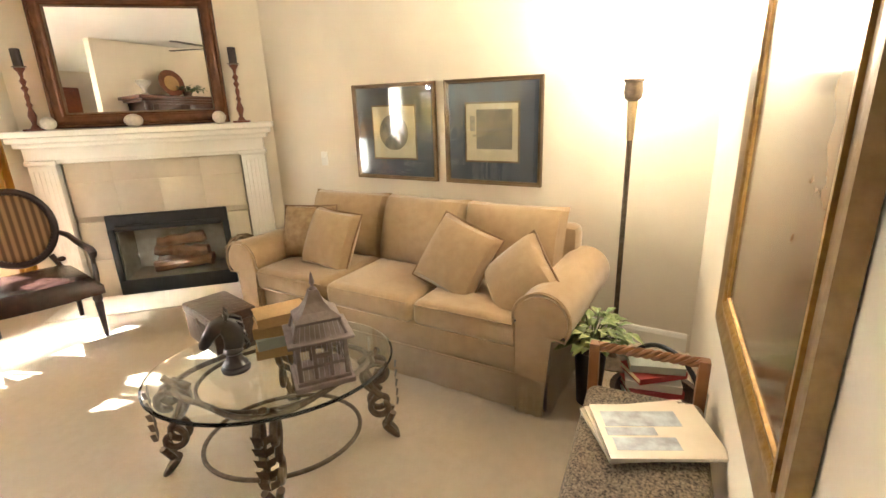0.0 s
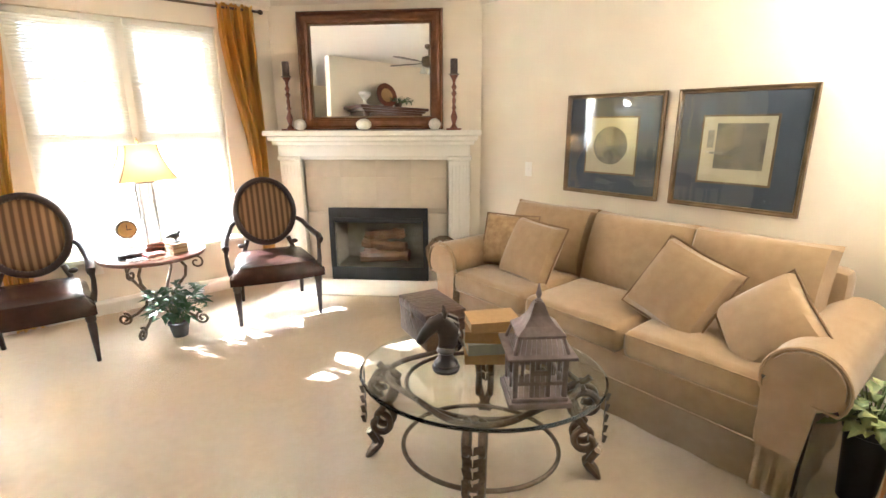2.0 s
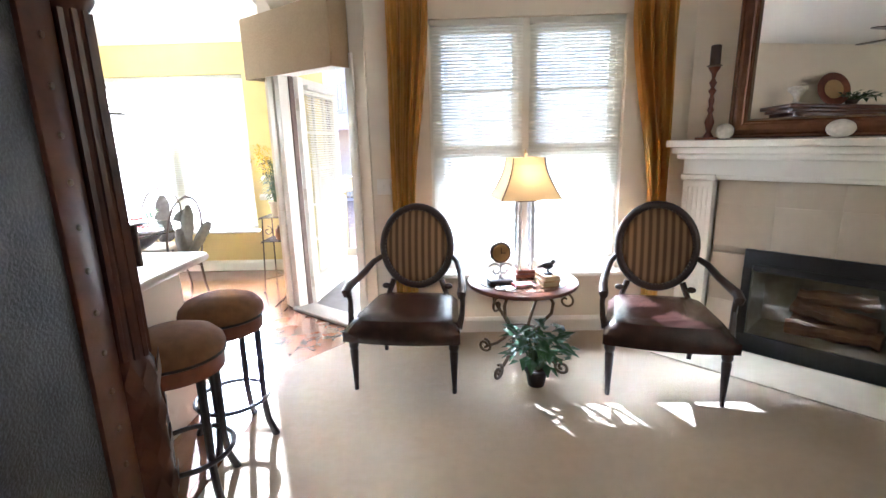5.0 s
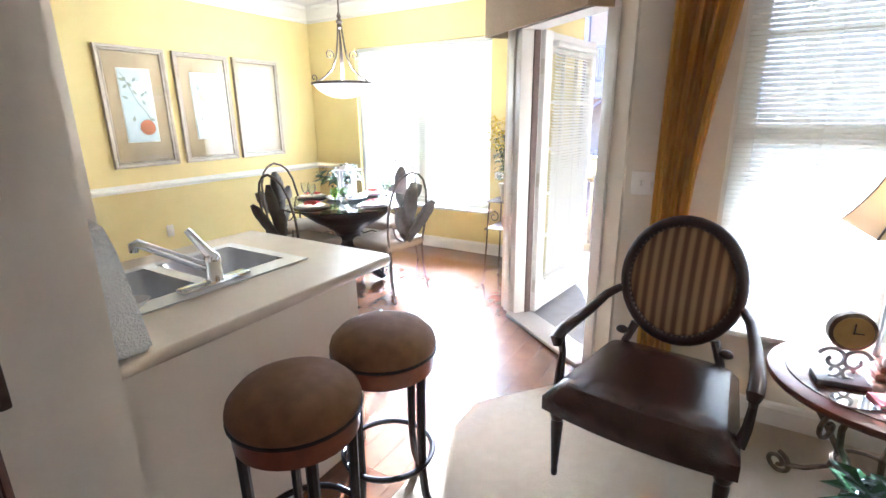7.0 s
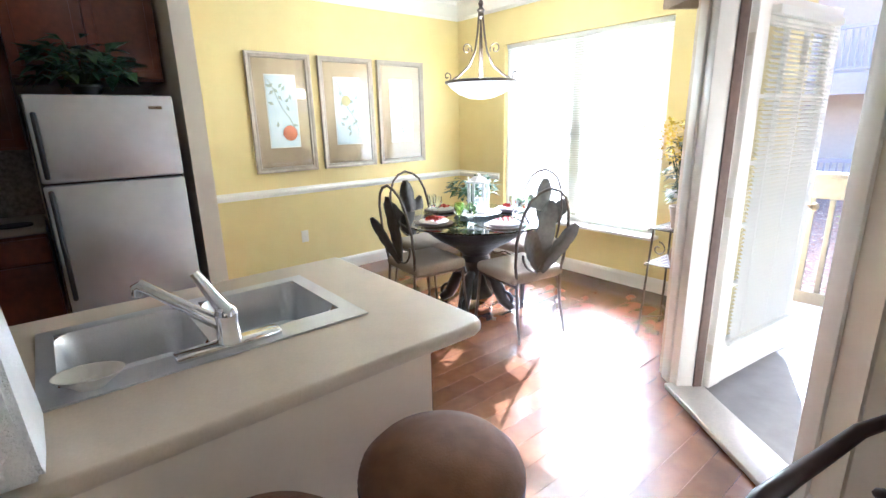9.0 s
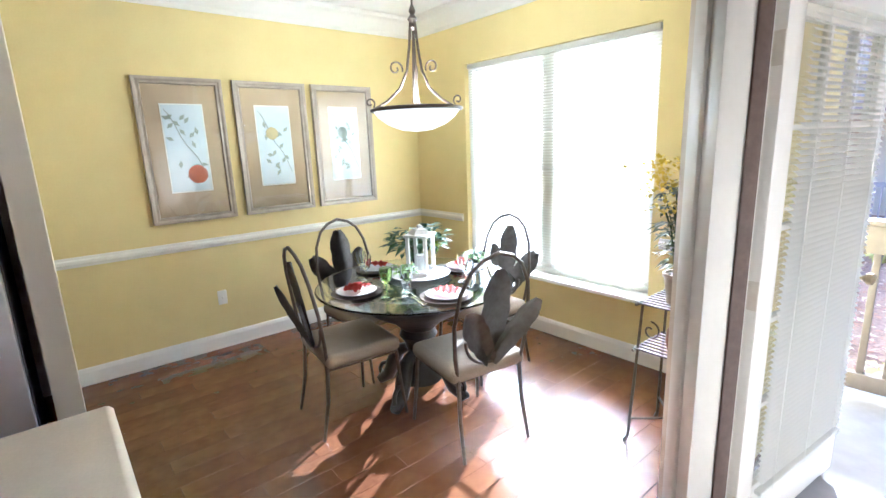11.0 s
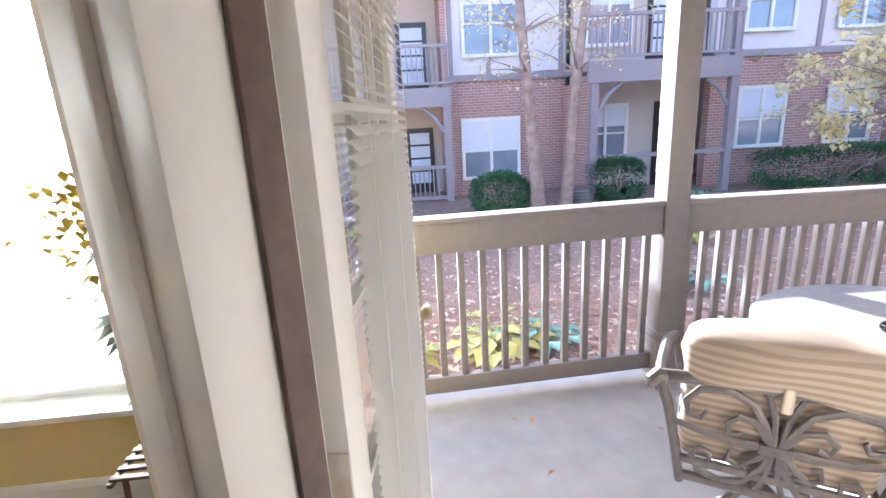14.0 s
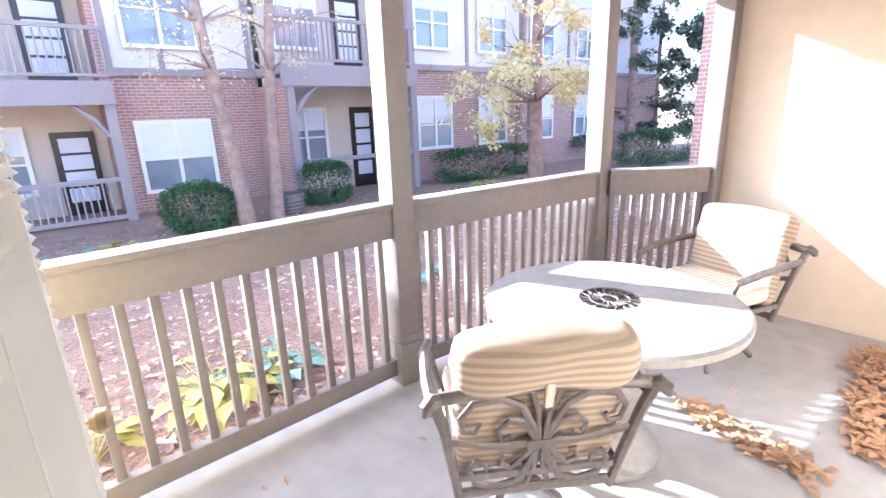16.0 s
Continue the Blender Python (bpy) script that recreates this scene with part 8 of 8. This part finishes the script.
balcony(-4.4, 1.72, 19.4, 2.38)
wall_box("post", 1.50, 1.70, 19.45, 19.65, BZ, 1.9, GREYT)
wall_box("post", -3.2, -3.0, 19.45, 19.65, BZ, 5.0, GREYT)
for s, x in ((-1, 1.5), (1, -3.0)):
    part("bracket", tube(bmesh.new(), [(x, 19.55, 1.25), (x + s * 0.2, 19.55, 1.6), (x + s * 0.55, 19.55, 1.9)], 0.06, 6), GREYT, AB)
bm = span(-4.4, 1.5, 19.5, 19.56, 0.28, 0.38)
span(-4.4, 1.5, 19.5, 19.56, -0.55, -0.45, 0, bm)
part("ground_rail", bm, GREYT, AB)
me = mesh_of(boxes(((0, 0, 0), (0.035, 0.035, 0.76))), GREYT, False)
for i in range(44):
    o = new("baluster", me)
    o.parent, o.location = AB, (-4.3 + 0.13 * i, 19.53, -0.08)
bwindow(2.12, 3.70, 20.3, -0.10, 1.50, 0.55)
bwindow(2.22, 3.72, 20.32, 3.22, 4.9, 0.25)
# second stair of the facade, nearer
wall_box("brick_wall", 5.0, 5.15, 18.2, 20.3, BZ, 2.3, BRICKM)
wall_box("recess_wall", 5.15, 8.6, 19.9, 20.1, BZ, 7.6, BEIGE, "shaded beige recess")
balcony(4.85, 8.7, 18.0, 2.70)
wall_box("post", 4.95, 5.13, 18.05, 18.23, BZ, 2.3, GREYT)
wall_box("post", 8.5, 8.68, 18.05, 18.23, BZ, 5.0, GREYT)
bdoor(7.55, 8.3, 19.9, BZ, 1.75)
bwindow(5.5, 6.7, 19.9, 0.3, 1.7, 0.4)
bdoor(7.2, 8.1, 19.9, 2.75, 4.7)
bwindow(5.5, 6.7, 19.9, 3.3, 4.7, 0.3)
bm = span(5.15, 8.5, 18.1, 18.16, 0.40, 0.50)
part("ground_rail", bm, GREYT, AB)
for s, x in ((1, 5.15), (-1, 8.5)):
    part("bracket", tube(bmesh.new(), [(x, 18.15, 1.55), (x + s * 0.25, 18.15, 1.95), (x + s * 0.6, 18.15, 2.22)], 0.06, 6), GREYT, AB)
wall_box("brick_wall", 8.6, 24.0, 19.0, 19.3, BZ, 2.75, BRICKM, "red brick wall")
wall_box("belt_trim", 8.6, 24.0, 18.92, 19.0, 2.75, 2.92, GREYT)
wall_box("upper_wall", 8.6, 24.0, 19.02, 19.3, 2.92, 7.6, SIDING, "pale upper siding")
for x in (9.4, 12.0, 14.6, 17.4):
    bwindow(x, x + 1.3, 19.0, 0.45, 1.95, 0.5)
    bwindow(x, x + 1.3, 19.02, 3.4, 4.9, 0.3)
    wall_box("trim_board", x - 0.55, x - 0.43, 18.97, 19.02, 2.92, 5.0, GREYT)
wall_box("upper_wall", 1.75, 2.0, 20.32, 20.6, 2.72, 5.0, SIDING)
wall_box("body", -4.6, 2.0, 21.6, 27.0, BZ, 5.0, SIDING)
wall_box("body", 2.0, 24.0, 21.6, 27.0, BZ, 7.6, SIDING)
wall_box("end_wall", 2.0, 2.2, 20.6, 21.6, 2.72, 7.6, SIDING)
# Unseen stepped roof with wall fill, heights chosen to shade the patio floor
part("roof", span(-5.2, -2.1, 18.6, 27.6, 5.35, 5.55), GREYT, AB, "grey roof edge, out of view", None, False)
part("roof", span(-2.1, 1.99, 18.6, 27.6, 5.70, 5.90), GREYT, AB, "grey roof edge, out of view", None, False)
wall_box("upper_wall", -4.6, -2.1, 21.4, 21.6, 5.0, 5.35, SIDING)
wall_box("upper_wall", -2.1, 1.95, 21.4, 21.6, 5.0, 5.70, SIDING)
part("roof", span(1.99, 24.6, 18.2, 27.6, 7.6, 7.8), GREYT, AB, "grey roof edge, out of view", None, False)
WG = thing("brick_wing", "red brick end of a neighbouring wing", "building")
part("wall", span(9.4, 14.0, 4.0, 10.75, BZ, 7.0), BRICKM, WG, "red brick wall", smooth=False)
part("roof", span(9.2, 14.2, 3.8, 10.95, 7.0, 7.2), GREYT, WG, smooth=False)
ac = thing("air_conditioner", "round grey outdoor air conditioning unit", "air conditioner", pose(4.35, 17.3, gz(17.3)))
part("case", lathe(bmesh.new(), [(0.36, 0), (0.36, 0.42), (0.33, 0.46), (0.10, 0.48)], 24), DKMET, ac)
for k in range(5):
    part("fin", tube(bmesh.new(), [(0.367 * math.cos(t), 0.367 * math.sin(t), 0.08 + 0.08 * k) for t in (2 * math.pi * i / 24 for i in range(24))], 0.010, 5, True), METAL, ac)

# ---- floor boards ----
brd = {}
rnd = random.Random(4)
floor_ob = bpy.data.objects["floor"]


def board(x0, x1, y0, y1):
    L, Wd = round(y1 - y0, 2), round(x1 - x0, 3)
    if (L, Wd) not in brd:
        brd[L, Wd] = mesh_of(boxes(((0, 0, 0), (Wd - 0.0006, L - 0.0006, 0.010)), bevel=0.0008), WOODFLOOR, False)
    o = new("floor_board", brd[L, Wd])
    o.parent, o.location = floor_ob, ((x0 + x1) / 2, (y0 + y1) / 2, -0.006)


xw = 0.125
x = DX
while x < 0.60:
    hi = DY if x + xw < -0.2 else (7.0 if x + xw < -0.05 else 6.85 - 0.75 * (x + xw))
    y = 4.2 if x > -0.45 else (2.6 + rnd.choice((0, 0.3, 0.6)) if x < -0.9 else 2.6)
    while y < hi - 0.05:
        L = rnd.choice((0.9, 1.2, 1.5))
        board(x, x + xw, y, min(hi, y + L))
        y += L
    x += xw
